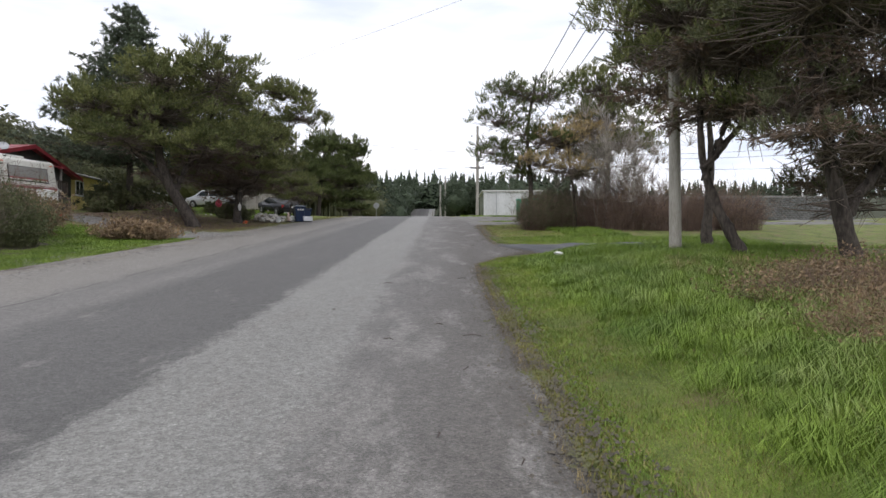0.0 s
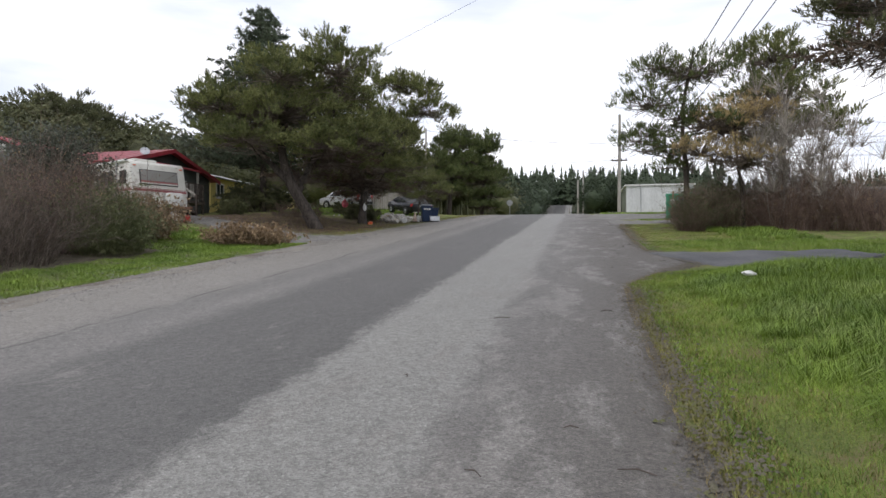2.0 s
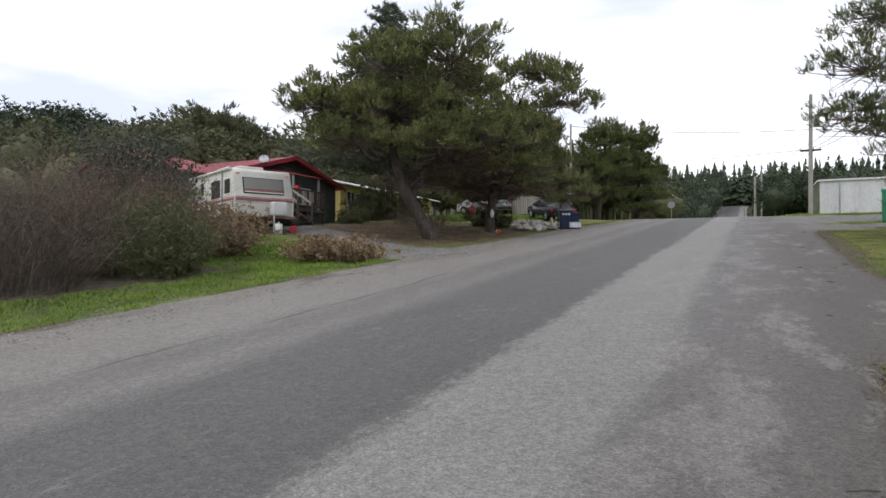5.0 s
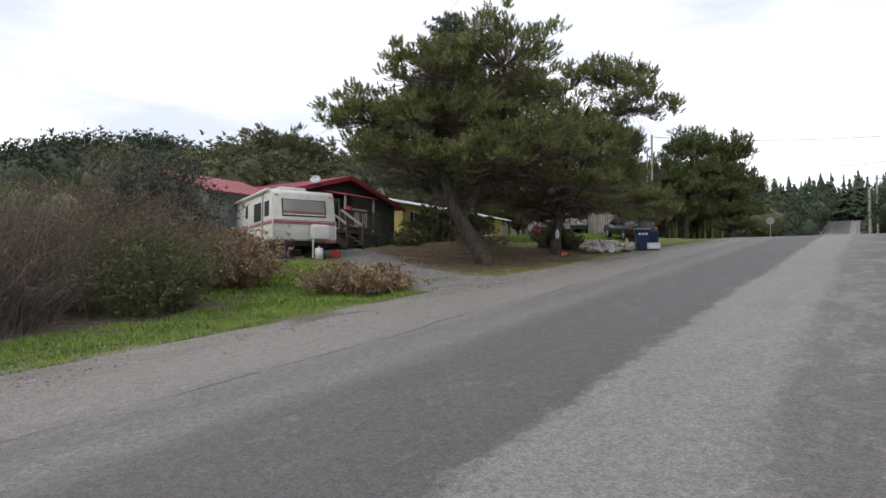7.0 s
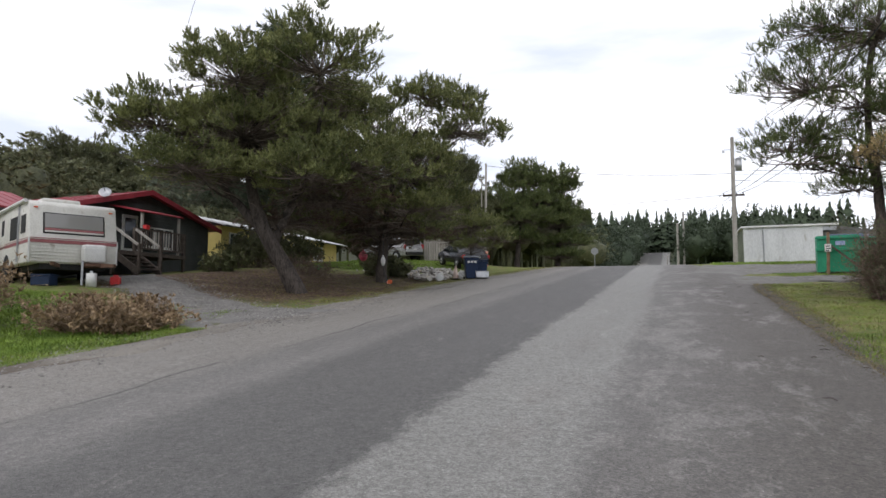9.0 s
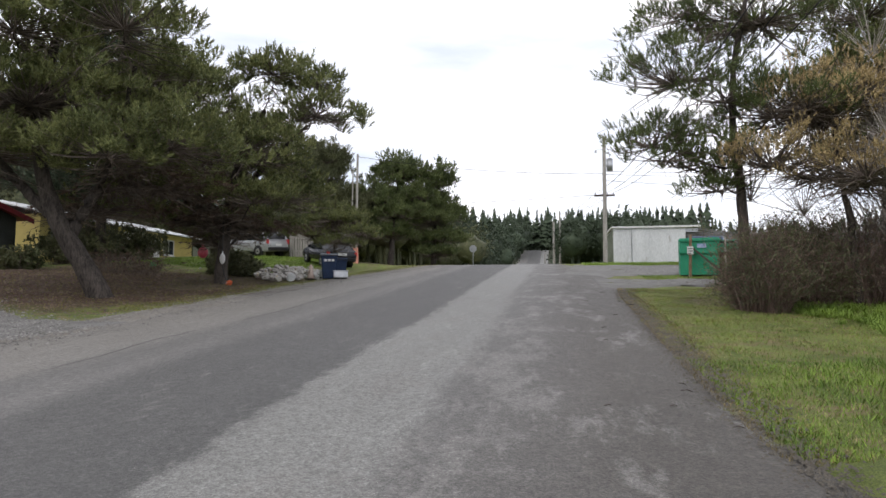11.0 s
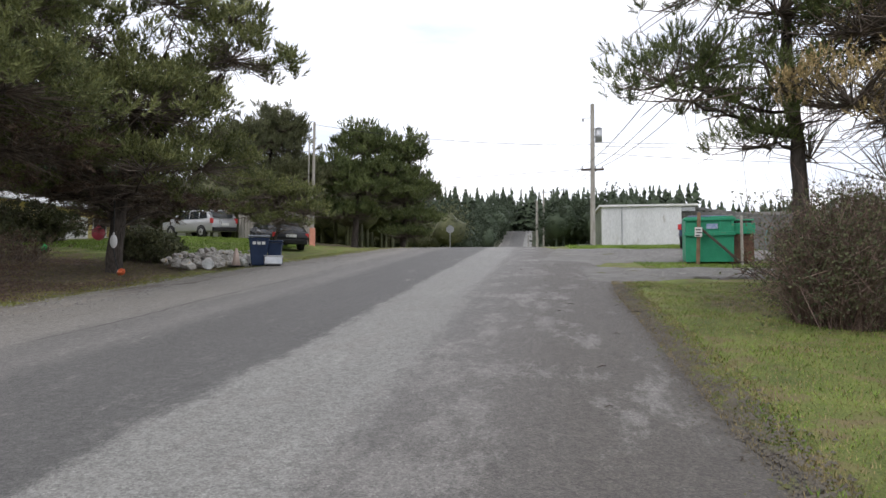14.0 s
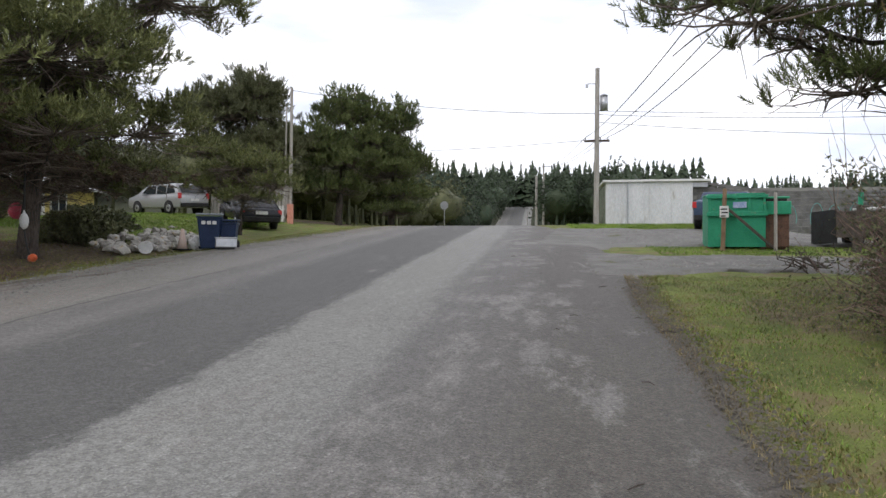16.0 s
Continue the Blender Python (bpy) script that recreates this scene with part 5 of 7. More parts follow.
can = loose("fuel_can", "red plastic fuel can standing under the caravan's nose", "can", box(-0.15, -0.1, 0, 0.15, 0.1, 0.27, 0.04), RED, -17.15, 28.5, 30)
part("handle", box(-0.08, -0.025, 0.27, 0.08, 0.025, 0.32, 0.015), RED, can)
tub = loose("storage_tub", "blue plastic tub under the caravan", "tub", box(-0.3, -0.22, 0, 0.3, 0.22, 0.32, 0.04), BLUE_CART, -18.4, 27.0, 20)
part("rim", box(-0.33, -0.25, 0.3, 0.33, 0.25, 0.35, 0.015), BLUE_CART, tub)
gas = loose("gas_canister", "white gas canister under the caravan's drawbar", "canister", cyl(0.15, 0.15, 0, 0.42, 16), WHITE, -17.1, 27.55, 0, 0.0, True)
part("valve", cyl(0.05, 0.04, 0.42, 0.5, 10), STEEL, gas)

# ---- the house with the red roof ----


def window(parent, face, y0, y1, z0, z1, bars=1, frame_mat=None, out=0.05, axis="x"):
    """A framed window on a wall whose outer face is at x = face, seen from +x."""
    fm = frame_mat or WHITE
    b = bmesh.new()
    for a in ((y0, z0, y1, z0 + 0.07), (y0, z1 - 0.07, y1, z1), (y0, z0, y0 + 0.07, z1), (y1 - 0.07, z0, y1, z1)):
        box(face - 0.05, a[0], a[1], face + out, a[2], a[3], 0.006, bm=b)
    w = part("window", b, fm, parent, "white-framed window")
    part("pane", box(face - 0.04, y0 + 0.05, z0 + 0.05, face + 0.012, y1 - 0.05, z1 - 0.05), GLASS, w, "dark glass pane")
    for k in range(bars):
        yy = y0 + (y1 - y0) * (k + 1) / (bars + 1)
        part("glazing_bar", box(face - 0.03, yy - 0.025, z0 + 0.04, face + out - 0.01, yy + 0.025, z1 - 0.04, 0.004), fm, w)
    part("sill", box(face, y0 - 0.05, z0 - 0.06, face + out + 0.05, y1 + 0.05, z0, 0.006), fm, w)
    return w


def boards(parent, face, y0, y1, z0, ztop, mat, step=0.16, thick=0.03):
    """Lap boards on a wall at x = face; ztop(y) bounds them above."""
    z = z0
    while True:
        ys = [y for y in np.linspace(y0, y1, 80) if ztop(y) >= z + step * 0.8]
        if len(ys) < 2:
            break
        b = bmesh.new()
        a, c = ys[0], ys[-1]
        v = [b.verts.new(p) for p in ((face, a, z), (face, c, z), (face, c, z + step), (face, a, z + step), (face + thick, a, z), (face + thick, c, z), (face + 0.008, c, z + step), (face + 0.008, a, z + step))]
        for q in ((0, 1, 2, 3), (4, 7, 6, 5), (0, 4, 5, 1), (3, 2, 6, 7), (0, 3, 7, 4), (1, 5, 6, 2)):
            b.faces.new([v[i] for i in q])
        part("board", b, mat, parent)
        z += step


def slab(parent, name, a, b, c, d, thick, mat, label="", ribs=0):
    """A roof slope with corners a, b (eave) and c, d (ridge), in order round it, with standing seams."""
    A, B, C, D = (Vector(q) for q in (a, b, c, d))
    n = (B - A).cross(D - A).normalized()
    if n.z < 0:
        n = -n
    m = bmesh.new()
    lo = [m.verts.new(q) for q in (A, B, C, D)]
    hi = [m.verts.new(q + n * thick) for q in (A, B, C, D)]
    m.faces.new(lo)
    m.faces.new(hi)
    for i in range(4):
        j = (i + 1) % 4
        m.faces.new((lo[i], lo[j], hi[j], hi[i]))
    r = part(name, m, mat, parent, label)
    for k in range(ribs):
        t = (k + 0.5) / ribs
        p, q = A.lerp(B, t) + n * thick, D.lerp(C, t) + n * thick
        v, f = tubes(np.array([[p, p.lerp(q, 0.5), q]]), np.full((1, 3), 0.022), 4)
        link("seam", array_mesh("seam", v, f), mat, r)
    return r


def red_house():
    fx, y0, y1, ya = -23.0, 30.9, 39.5, 35.2
    g = gz(-23, 35)
    ze, za, bx = g + 2.55, g + 3.75, -32.0
    h = thing("red_roofed_house", (fx, ya, g), "dark grey-green boarded house with a red metal roof and a porch", "house")
    inv = Matrix.Translation((-fx, -ya, -g))
    top = lambda y: ze + (za - ze) * (1 - abs(y - ya) / (y1 - ya))
    bm = prism([(y0, g - 0.3), (y1, g - 0.3), (y1, ze), (ya, za), (y0, ze)], bx, fx)
    made = [part("wall", bm, SIDING_DARK, h, "dark boarded wall")]
    boards(made[0], fx, y0, y1, g, top, SIDING_DARK)
    rib = 12
    o = 0.42
    sl = (za - ze) / (y1 - ya)
    slab(h, "roof", (bx - 0.3, y1 + o, ze - o * sl), (fx + 0.5, y1 + o, ze - o * sl), (fx + 0.5, ya, za), (bx - 0.3, ya, za), 0.07, PAINT_RED, "red metal roof slope", rib)
    slab(h, "roof", (bx - 0.3, y0 - o, ze - o * sl), (fx + 0.5, y0 - o, ze - o * sl), (fx + 0.5, ya, za), (bx - 0.3, ya, za), 0.07, PAINT_RED, "red metal roof slope", rib)
    for s, ye in ((1, y1 + o), (-1, y0 - o)):
        q = [(ya, za + 0.08), (ye, ze - o * sl + 0.08), (ye, ze - o * sl - 0.14), (ya, za - 0.14)]
        part("barge_board", prism(q, fx + 0.5, fx + 0.54), PAINT_RED, h, "red barge board")
    window(h, fx + 0.03, 32.0, 33.3, g + 1.25, g + 2.35, 1)
    window(h, fx + 0.03, 35.3, 37.0, g + 1.25, g + 2.2, 2)
    d = part("door", box(fx + 0.02, 34.0, g + 0.75, fx + 0.08, 34.85, g + 2.6, 0.01), WHITE, h, "white door with a large dark pane")
    part("pane", box(fx + 0.05, 34.13, g + 1.1, fx + 0.09, 34.72, g + 2.45), GLASS, d)
    part("handle", box(fx + 0.07, 34.76, g + 1.65, fx + 0.12, 34.81, g + 1.78, 0.01), STEEL, d)
    # porch
    zd = g + 0.78
    part("deck", box(fx + 0.06, 31.6, zd - 0.16, fx + 2.2, 35.6, zd, 0.01), WOOD_DARK, h, "weathered dark deck")
    for yy in (31.7, 32.75, 34.1, 35.5):
        part("deck_post", box(fx + 2.05, yy - 0.05, g - 0.2, fx + 2.17, yy + 0.07, zd + 0.98, 0.008), WOOD_DARK, h)
    for zz in (zd + 0.12, zd + 0.92):
        part("rail", box(fx + 2.07, 32.75, zz, fx + 2.15, 35.6, zz + 0.07, 0.008), WOOD_DARK, h)
    for k in range(19):
        yy = 32.85 + k * 0.145
        pale = 33.7 < yy < 34.6
        part("baluster", box(fx + 2.09, yy, zd + 0.12, fx + 2.13, yy + 0.05, zd + 0.95), WOOD_GREY if pale else WOOD_DARK, h, "pale wooden baluster" if pale else "")
    for k in range(5):
        part("step", box(fx + 2.2 + 0.26 * k, 31.65, zd - 0.2 - 0.155 * k, fx + 2.5 + 0.26 * k, 32.7, zd - 0.155 - 0.155 * k, 0.008), WOOD_DARK, h)
    for yy in (31.63, 32.72):
        m = Matrix.Translation((fx + 2.2, yy, zd + 0.9)) @ pose(0, 0, 0, 0, 31, 0)
        part("stair_rail", box(0, -0.03, -0.05, 1.6, 0.03, 0.05, 0.008, m), WOOD_GREY, h, "pale stair handrail")
        m = Matrix.Translation((fx + 2.2, yy, zd - 0.1)) @ pose(0, 0, 0, 0, 31, 0)
        part("stringer", box(-0.1, -0.03, -0.14, 1.6, 0.03, 0.12, 0.008, m), WOOD_DARK, h)
        part("newel", box(fx + 3.5, yy - 0.05, g - 0.2, fx + 3.6, yy + 0.05, g + 0.95, 0.008), WOOD_DARK, h)
    slab(h, "porch_roof", (fx + 1.9, 33.3, g + 2.5), (fx + 1.9, 35.7, g + 2.5), (fx + 0.05, 35.7, g + 2.88), (fx + 0.05, 33.3, g + 2.88), 0.05, PAINT_RED, "small red porch roof", 6)
    for yy in (33.45, 35.55):
        part("porch_post", box(fx + 1.7, yy - 0.05, zd, fx + 1.8, yy + 0.05, g + 2.5, 0.008), WOOD_GREY, h)
    slab(h, "window_hood", (fx + 0.9, 31.0, g + 1.75), (fx + 0.9, 31.9, g + 1.75), (fx + 0.05, 31.9, g + 2.0), (fx + 0.05, 31.0, g + 2.0), 0.04, PAINT_RED, "small red hood", 3)
    part("mail_box", box(fx + 2.0, 33.25, g + 1.75, fx + 2.2, 33.45, g + 1.93, 0.02), RED, h, "red box on the railing")
    # side wing with its ridge along y
    wz, wp = g + 2.3, g + 3.25
    part("wing", prism([(30.9, g - 0.3), (27.4, g - 0.3), (27.4, wz), (30.9, wz)], -29.2, -23.6), SIDING_GREY, h, "grey boarded side wing")
    b = bmesh.new()
    va = [b.verts.new(p) for p in ((-29.2, 27.4, wz), (-23.6, 27.4, wz), (-26.4, 27.4, wp), (-29.2, 27.55, wz), (-23.6, 27.55, wz), (-26.4, 27.55, wp))]
    for q in ((0, 1, 2), (5, 4, 3), (0, 3, 4, 1), (1, 4, 5, 2), (2, 5, 3, 0)):
        b.faces.new([va[i] for i in q])
    part("gable", b, SIDING_GREY, h, "grey gable end")
    part("gable_vent", box(-26.2, 27.36, wz + 0.25, -25.8, 27.42, wz + 0.6, 0.01), WHITE, h)
    slab(h, "roof", (-23.2, 27.0, wz - 0.14), (-23.2, 31.4, wz - 0.14), (-26.4, 31.4, wp), (-26.4, 27.0, wp), 0.06, PAINT_RED, "red metal roof slope", 8)
    slab(h, "roof", (-29.6, 27.0, wz - 0.14), (-29.6, 31.4, wz - 0.14), (-26.4, 31.4, wp), (-26.4, 27.0, wp), 0.06, PAINT_RED, "red metal roof slope", 8)
    for o2 in h.children:
        o2.matrix_basis = inv @ o2.matrix_basis
    # dish
    zz = top(32.7) + 0.0
    q = thing("satellite_dish", (-22.55, 32.7, zz), "round grey satellite dish on the edge of the red roof", "dish")
    b = bmesh.new()
    bmesh.ops.create_uvsphere(b, u_segments=20, v_segments=12, radius=0.5)
    bmesh.ops.delete(b, geom=[w for w in b.verts if w.co.z > -0.37], context="VERTS")
    bmesh.ops.translate(b, vec=(0, 0, 0.43), verts=b.verts)
    bmesh.ops.transform(b, matrix=Matrix.Translation((0.1, -0.1, 0.25)) @ pose(0, 0, 0, 58, 0, 40), verts=b.verts)
    bmesh.ops.solidify(b, geom=b.faces[:], thickness=0.015)
    part("reflector", b, STEEL, q, "", True)
    part("mast", cyl(0.025, 0.025, -0.1, 0.25, 8), STEEL, q)
    part("feed_arm", box(-0.01, -0.01, 0, 0.01, 0.01, 0.55, 0, Matrix.Translation((0.1, -0.1, 0.3)) @ pose(0, 0, 0, 70, 0, 40)), BLACK, q)


red_house()


def yellow_house():
    fx, y0, y1 = -25.4, 43.4, 57.0
    g = gz(fx, 46)
    h = thing("yellow_house", (fx, 50, g), "low yellow boarded house with a pale metal roof", "house")
    w = part("wall", box(fx - 7, y0, g - 0.4, fx, y1, g + 2.3), SIDING_YELLOW, h, "yellow painted wall")
    boards(w, fx, y0, y1, g, lambda y: g + 2.3, SIDING_YELLOW, 0.2)
    slab(h, "roof", (fx + 0.7, y0 - 0.5, g + 2.22), (fx + 0.7, y1 + 0.5, g + 2.22), (fx - 3.5, y1 + 0.5, g + 3.2), (fx - 3.5, y0 - 0.5, g + 3.2), 0.06, WHITE_METAL, "pale metal roof slope", 22)
    slab(h, "roof", (fx - 7.7, y0 - 0.5, g + 2.22), (fx - 7.7, y1 + 0.5, g + 2.22), (fx - 3.5, y1 + 0.5, g + 3.2), (fx - 3.5, y0 - 0.5, g + 3.2), 0.06, WHITE_METAL, "pale metal roof slope", 22)
    for a, b in ((44.1, 45.1), (46.6, 47.8), (53.6, 54.8)):
        window(h, fx + 0.03, a, b, g + 0.9, g + 1.95, 1)
    part("door", box(fx, 49.6, g, fx + 0.06, 50.5, g + 2.05, 0.01), WHITE, h, "white door")
    part("shutter_wall", box(fx + 0.02, 50.9, g, fx + 0.08, 53.2, g + 1.9, 0.01), WHITE, h, "pale ribbed garage panel")
    for k in range(9):
        part("panel_rib", box(fx + 0.07, 50.95 + k * 0.25, g + 0.05, fx + 0.11, 51.05 + k * 0.25, g + 1.85), WHITE, h)
    for o2 in h.children:
        o2.matrix_basis = Matrix.Translation((-fx, -50, -g)) @ o2.matrix_basis


yellow_house()

# ---- shed and block wall beside the lot ----


def shed():
    x0, x1, y0, y1 = 4.35, 9.15, 60.8, 66.0
    g = gz(6.5, 60.8)
    s = thing("white_shed", (x0, y0, g), "weathered white flat-roofed metal shed beside the lot", "shed")
    part("wall", box(0, 0, -0.4, x1 - x0, y1 - y0, 2.5, 0.01), WHITE_METAL, s, "stained white sheet wall")
    for k, xx in enumerate((0.02, 1.28, 2.45, 3.62)):
        part("sheet", box(xx, -0.02, -0.02, xx + 1.15, 0.01, 2.46, 0.006), WHITE_METAL, s)
    part("downpipe", cyl(0.035, 0.035, 0.05, 2.5, 8, Matrix.Translation((1.24, -0.05, 0))), STEEL, s, "thin grey downpipe")
    part("side_cladding", box(-0.03, 0.02, -0.3, 0.0, y1 - y0, 2.42, 0.004), material("mossy_cladding", (0.08, 0.10, 0.06), (0.22, 0.24, 0.18), 0.9, 1.5, 30, 0.3), s, "mossy green side wall")
    part("roof", box(-0.15, -0.18, 2.5, x1 - x0 + 0.95, y1 - y0 + 0.2, 2.62, 0.01), WHITE, s, "flat white-edged roof")
    part("fascia", box(x1 - x0 + 0.02, 0.2, 2.2, x1 - x0 + 0.85, 0.3, 2.49, 0.01), STEEL, s, "grey eave box")


shed()

# ---- utility poles and cables ----


def pole(label, x, y, h, r, lean=(0, 0), name="utility_pole", z=None):
    g = gz(x, y) if z is None else z
    p = thing(name, (x, y, g - 0.1), label, "utility pole")
    t = np.linspace(0, 1, 9)
    P = np.stack([t * lean[0], t * lean[1], t * h], 1)[None]
    v, f = tubes(P, (r * (1 - 0.3 * t))[None], 12)
    link("shaft", array_mesh("shaft", v, f), WOOD_GREY, p, "weathered grey wooden shaft", True)
    part("cap", cyl(r * 0.7, r * 0.5, h, h + 0.03, 12, Matrix.Translation((*lean, 0))), WOOD_GREY, p)
    return p


def cable(label, a, b, sag, r=0.014):
    t = np.linspace(0, 1, 25)[:, None]
    A, B = np.array(a, float), np.array(b, float)
    P = A + (B - A) * t - np.array([0, 0, sag]) * (4 * t * (1 - t))
    v, f = tubes((P - A)[None], np.full((1, 25), r), 5)
    ob = link("cable", array_mesh("cable", v, f), CABLE)
    ob.location = a
    return tagged(ob, label, "cable", "overhead cables")


gx = gz(3.5, 57)
px = pole("grey wooden utility pole with a transformer and a crossarm", 3.5, 57, 13.5 - gx + 0.1, 0.15, (0.05, 0))
part("crossarm", box(-0.62, -0.08, 4.36 + 0.1, 0.66, 0.02, 4.47 + 0.1, 0.01), WOOD_DARK, px, "dark wooden crossarm")
for xx in (-0.55, 0.2, 0.58):
    part("insulator", cyl(0.035, 0.02, 4.57, 4.70, 8, Matrix.Translation((xx, -0.03, 0))), GLASS, px)
part("transformer", cyl(0.2, 0.2, 6.1, 6.86, 18, Matrix.Translation((0.38, 0, 0))), STEEL, px, "grey cylindrical transformer", True)
part("transformer_lid", cyl(0.22, 0.1, 6.86, 6.95, 18, Matrix.Translation((0.38, 0, 0))), STEEL, px)
part("bracket", box(0.1, -0.04, 6.4, 0.3, 0.04, 6.5), STEEL, px)
part("street_lamp_arm", box(-0.45, -0.02, 7.5, 0.0, 0.02, 7.53), STEEL, px)
part("lamp_head", box(-0.55, -0.05, 7.32, -0.42, 0.05, 7.5, 0.02), STEEL, px)
loose("concrete_slab", "low grey concrete slab at the foot of the pole", "slab", box(-0.4, -0.25, 0, 0.4, 0.25, 0.14, 0.02), BLOCK, 3.0, 56.6, 4)
pole("stout grey wooden pole on the grassy bank", 4.65, 12.35, 7.8, 0.12)
zr = gz(4.65, 12.35) + 7.3
pl = pole("slim grey wooden pole with a salmon sleeve at its foot", -12.6, 55.5, 7.4, 0.10, (0.05, 0))
part("sleeve", cyl(0.17, 0.17, 0.05, 1.15, 12), PINK, pl, "salmon plastic sleeve")
pole("thin pale mast beside the wooden pole", -13.0, 55.7, 6.4, 0.055, (0.08, 0), "thin_pole")
for x, y, h, r in ((0.95, 90, 7.6, 0.13), (0.25, 84, 5.2, 0.15), (1.55, 92, 5.6, 0.09), (-1.0, 104, 4.0, 0.09)):
    pole("distant grey utility pole beyond the crest", x, y, h, r)
for dx, dz in ((-0.55, 0.0), (0.2, 0.35), (0.6, 0.0)):
    cable("black overhead cable between two poles", (3.5 + dx, 57, gx + 4.62), (4.65 + dx, 12.35, zr + dz), 1.2)
    cable("black overhead cable beyond the crest", (3.5 + dx, 57, gx + 4.62), (0.95 + 0.4 * dx, 90, gz(0.95, 90) + 7.2), 0.5)
cable("black cable crossing the road to the slim pole", (-12.55, 55.5, 12.55), (3.5, 57, gx + 5.85), 0.35)
cable("black cable leading off past the crest", (3.5, 57, gx + 4.5), (-34, 84, 15.2), 0.8)
cable("black cable leading off over the lot", (3.5, 57, gx + 6.0), (42, 60, 12.8), 0.8)
cable("black cable leading off over the lot", (3.5, 57, gx + 5.8), (40, 52, 11.0), 0.9)
cable("black cable leading off over the lot", (3.5, 57, gx + 5.4), (36, 56, 9.8), 0.7)
cable("thin black service cable slung over the road", (9.0, 6.1, 7.3), (-23.2, 34.8, 7.3), 0.25, 0.003)

# ---- road sign ----
sg = thing("road_sign", (-7.75, 78.4, gz(-7.75, 78.4)), "pale back of an eight-sided road sign on a thin post", "road sign")
ph = 8.15 - gz(-7.75, 78.4)
part("post", box(-0.035, 0.01, -0.1, 0.035, 0.07, ph + 0.3, 0.005), STEEL, sg)
part("plate", cyl(0.38, 0.38, -0.008, 0.008, 8, Matrix.Translation((0, 0, ph)) @ pose(0, 0, 0, 90, 22.5, 0)), STEEL, sg, "bare metal eight-sided plate")

# ---- green waste container by the lot ----


def container():
    gx0, gy0 = 5.1, 41.45
    g = gz(6, 41.4)
    c = thing("waste_container", (gx0 + 0.03, gy0, g), "green painted steel waste container with sloping lids beside the lot", "container", rz=-8)
    b = prism([(0, 0.06), (1.35, 0.06), (1.35, 1.5), (0, 1.42), (-0.02, 0.96)], 0, 1.42)
    part("body", b, GREEN_BIN, c, "green steel box")
    for xx in (0.0, 0.34, 0.67, 1.0, 1.36):
        part("rib", box(xx, -0.05, 0.94, xx + 0.06, 0.02, 1.42, 0.008), GREEN_BIN, c)
    part("top_rim", box(-0.05, -0.07, 1.36, 1.48, 0.03, 1.45, 0.012), GREEN_BIN, c)
    part("fork_pocket", box(-0.04, -0.09, 0.88, 1.46, 0.02, 1.0, 0.012), GREEN_BIN, c)
    part("lid", box(0.0, -0.05, 0, 0.7, 1.38, 0.04, 0.01, Matrix.Translation((0, 0.05, 1.45)) @ pose(0, 0, 0, 3)), GREEN_BIN, c)
    part("lid", box(0.72, -0.05, 0, 1.42, 1.38, 0.04, 0.01, Matrix.Translation((0, 0.05, 1.46)) @ pose(0, 0, 0, 3)), GREEN_BIN, c)
    part("label_plate", box(0.62, -0.06, 1.1, 0.95, -0.052, 1.26), material("blue_sticker", (0.12, 0.22, 0.5), (0.5, 0.55, 0.65), 0.5, 8, 40, 0), c, "blue and white sticker")
    part("skid", box(0.0, 0.05, 0.0, 0.12, 1.3, 0.08), RUST, c)
    part("skid", box(1.3, 0.05, 0.0, 1.42, 1.3, 0.08), RUST, c)
    s = thing("waste_skip", (gx0 + 1.47, gy0 + 0.05, g), "smaller container with green rim and rusty brown sides", "container", rz=-8)
    part("body", box(0, 0, 0.05, 0.62, 1.2, 0.95, 0.02), RUST, s, "rusty brown steel box")
    part("rim", box(-0.03, -0.06, 0.93, 0.66, 1.24, 1.28, 0.02), GREEN_BIN, s, "green steel rim")
    part("hoop", cyl(0.03, 0.03, 0, 0.62, 8, Matrix.Translation((0.0, -0.02, 1.38)) @ pose(0, 0, 0, 0, 90)), GREEN_BIN, s)
    part("opening", box(0.06, -0.03, 1.26, 0.56, 0.8, 1.37, 0.02), BLACK, s, "dark open hatch")
    part("foot", box(0.05, 0.1, 0.0, 0.55, 0.25, 0.06), RUST, s)


container()


def post(label, x, y, h, r, mat, lean=(0, 0)):
    p = thing("wooden_post", (x, y, gz(x, y) - 0.1), label, "post")
    t = np.linspace(0, 1, 6)
    v, f = tubes(np.stack([t * lean[0], t * lean[1], t * (h + 0.1)], 1)[None], (r * (1 - 0.12 * t))[None], 9)
    link("shaft", array_mesh("shaft", v, f), mat, p, "", True)
    part("top", cyl(r * 0.88, r * 0.6, h + 0.09, h + 0.13, 9, Matrix.Translation((*lean, 0))), mat, p)
    return p


BROWNPOST = material("brown_post_wood", (0.16, 0.10, 0.06), (0.28, 0.19, 0.12), 0.85, 4, 40, 0.4)
sp = post("brown wooden post with a small notice in front of the container", 5.4, 41.05, 1.62, 0.06, BROWNPOST, (0.06, 0))
nt = part("notice", box(-0.1, -0.12, 0.98, 0.12, -0.095, 1.28, 0.004), WHITE, sp, "small white notice with dark unreadable writing")
for z0, x0, x1 in ((1.18, -0.08, 0.08), (1.09, -0.06, 0.1), (1.0, -0.08, 0.04)):
    part("bar", box(x0, -0.125, z0, x1, -0.119, z0 + 0.035), BLACK, nt)
post("pale grey wooden post in front of the container", 6.68, 40.95, 1.5, 0.045, WOOD_GREY)
post("leaning dark wooden post at the edge of the lot", 8.3, 40.3, 1.15, 0.11, WOOD_DARK, (0.12, 0))
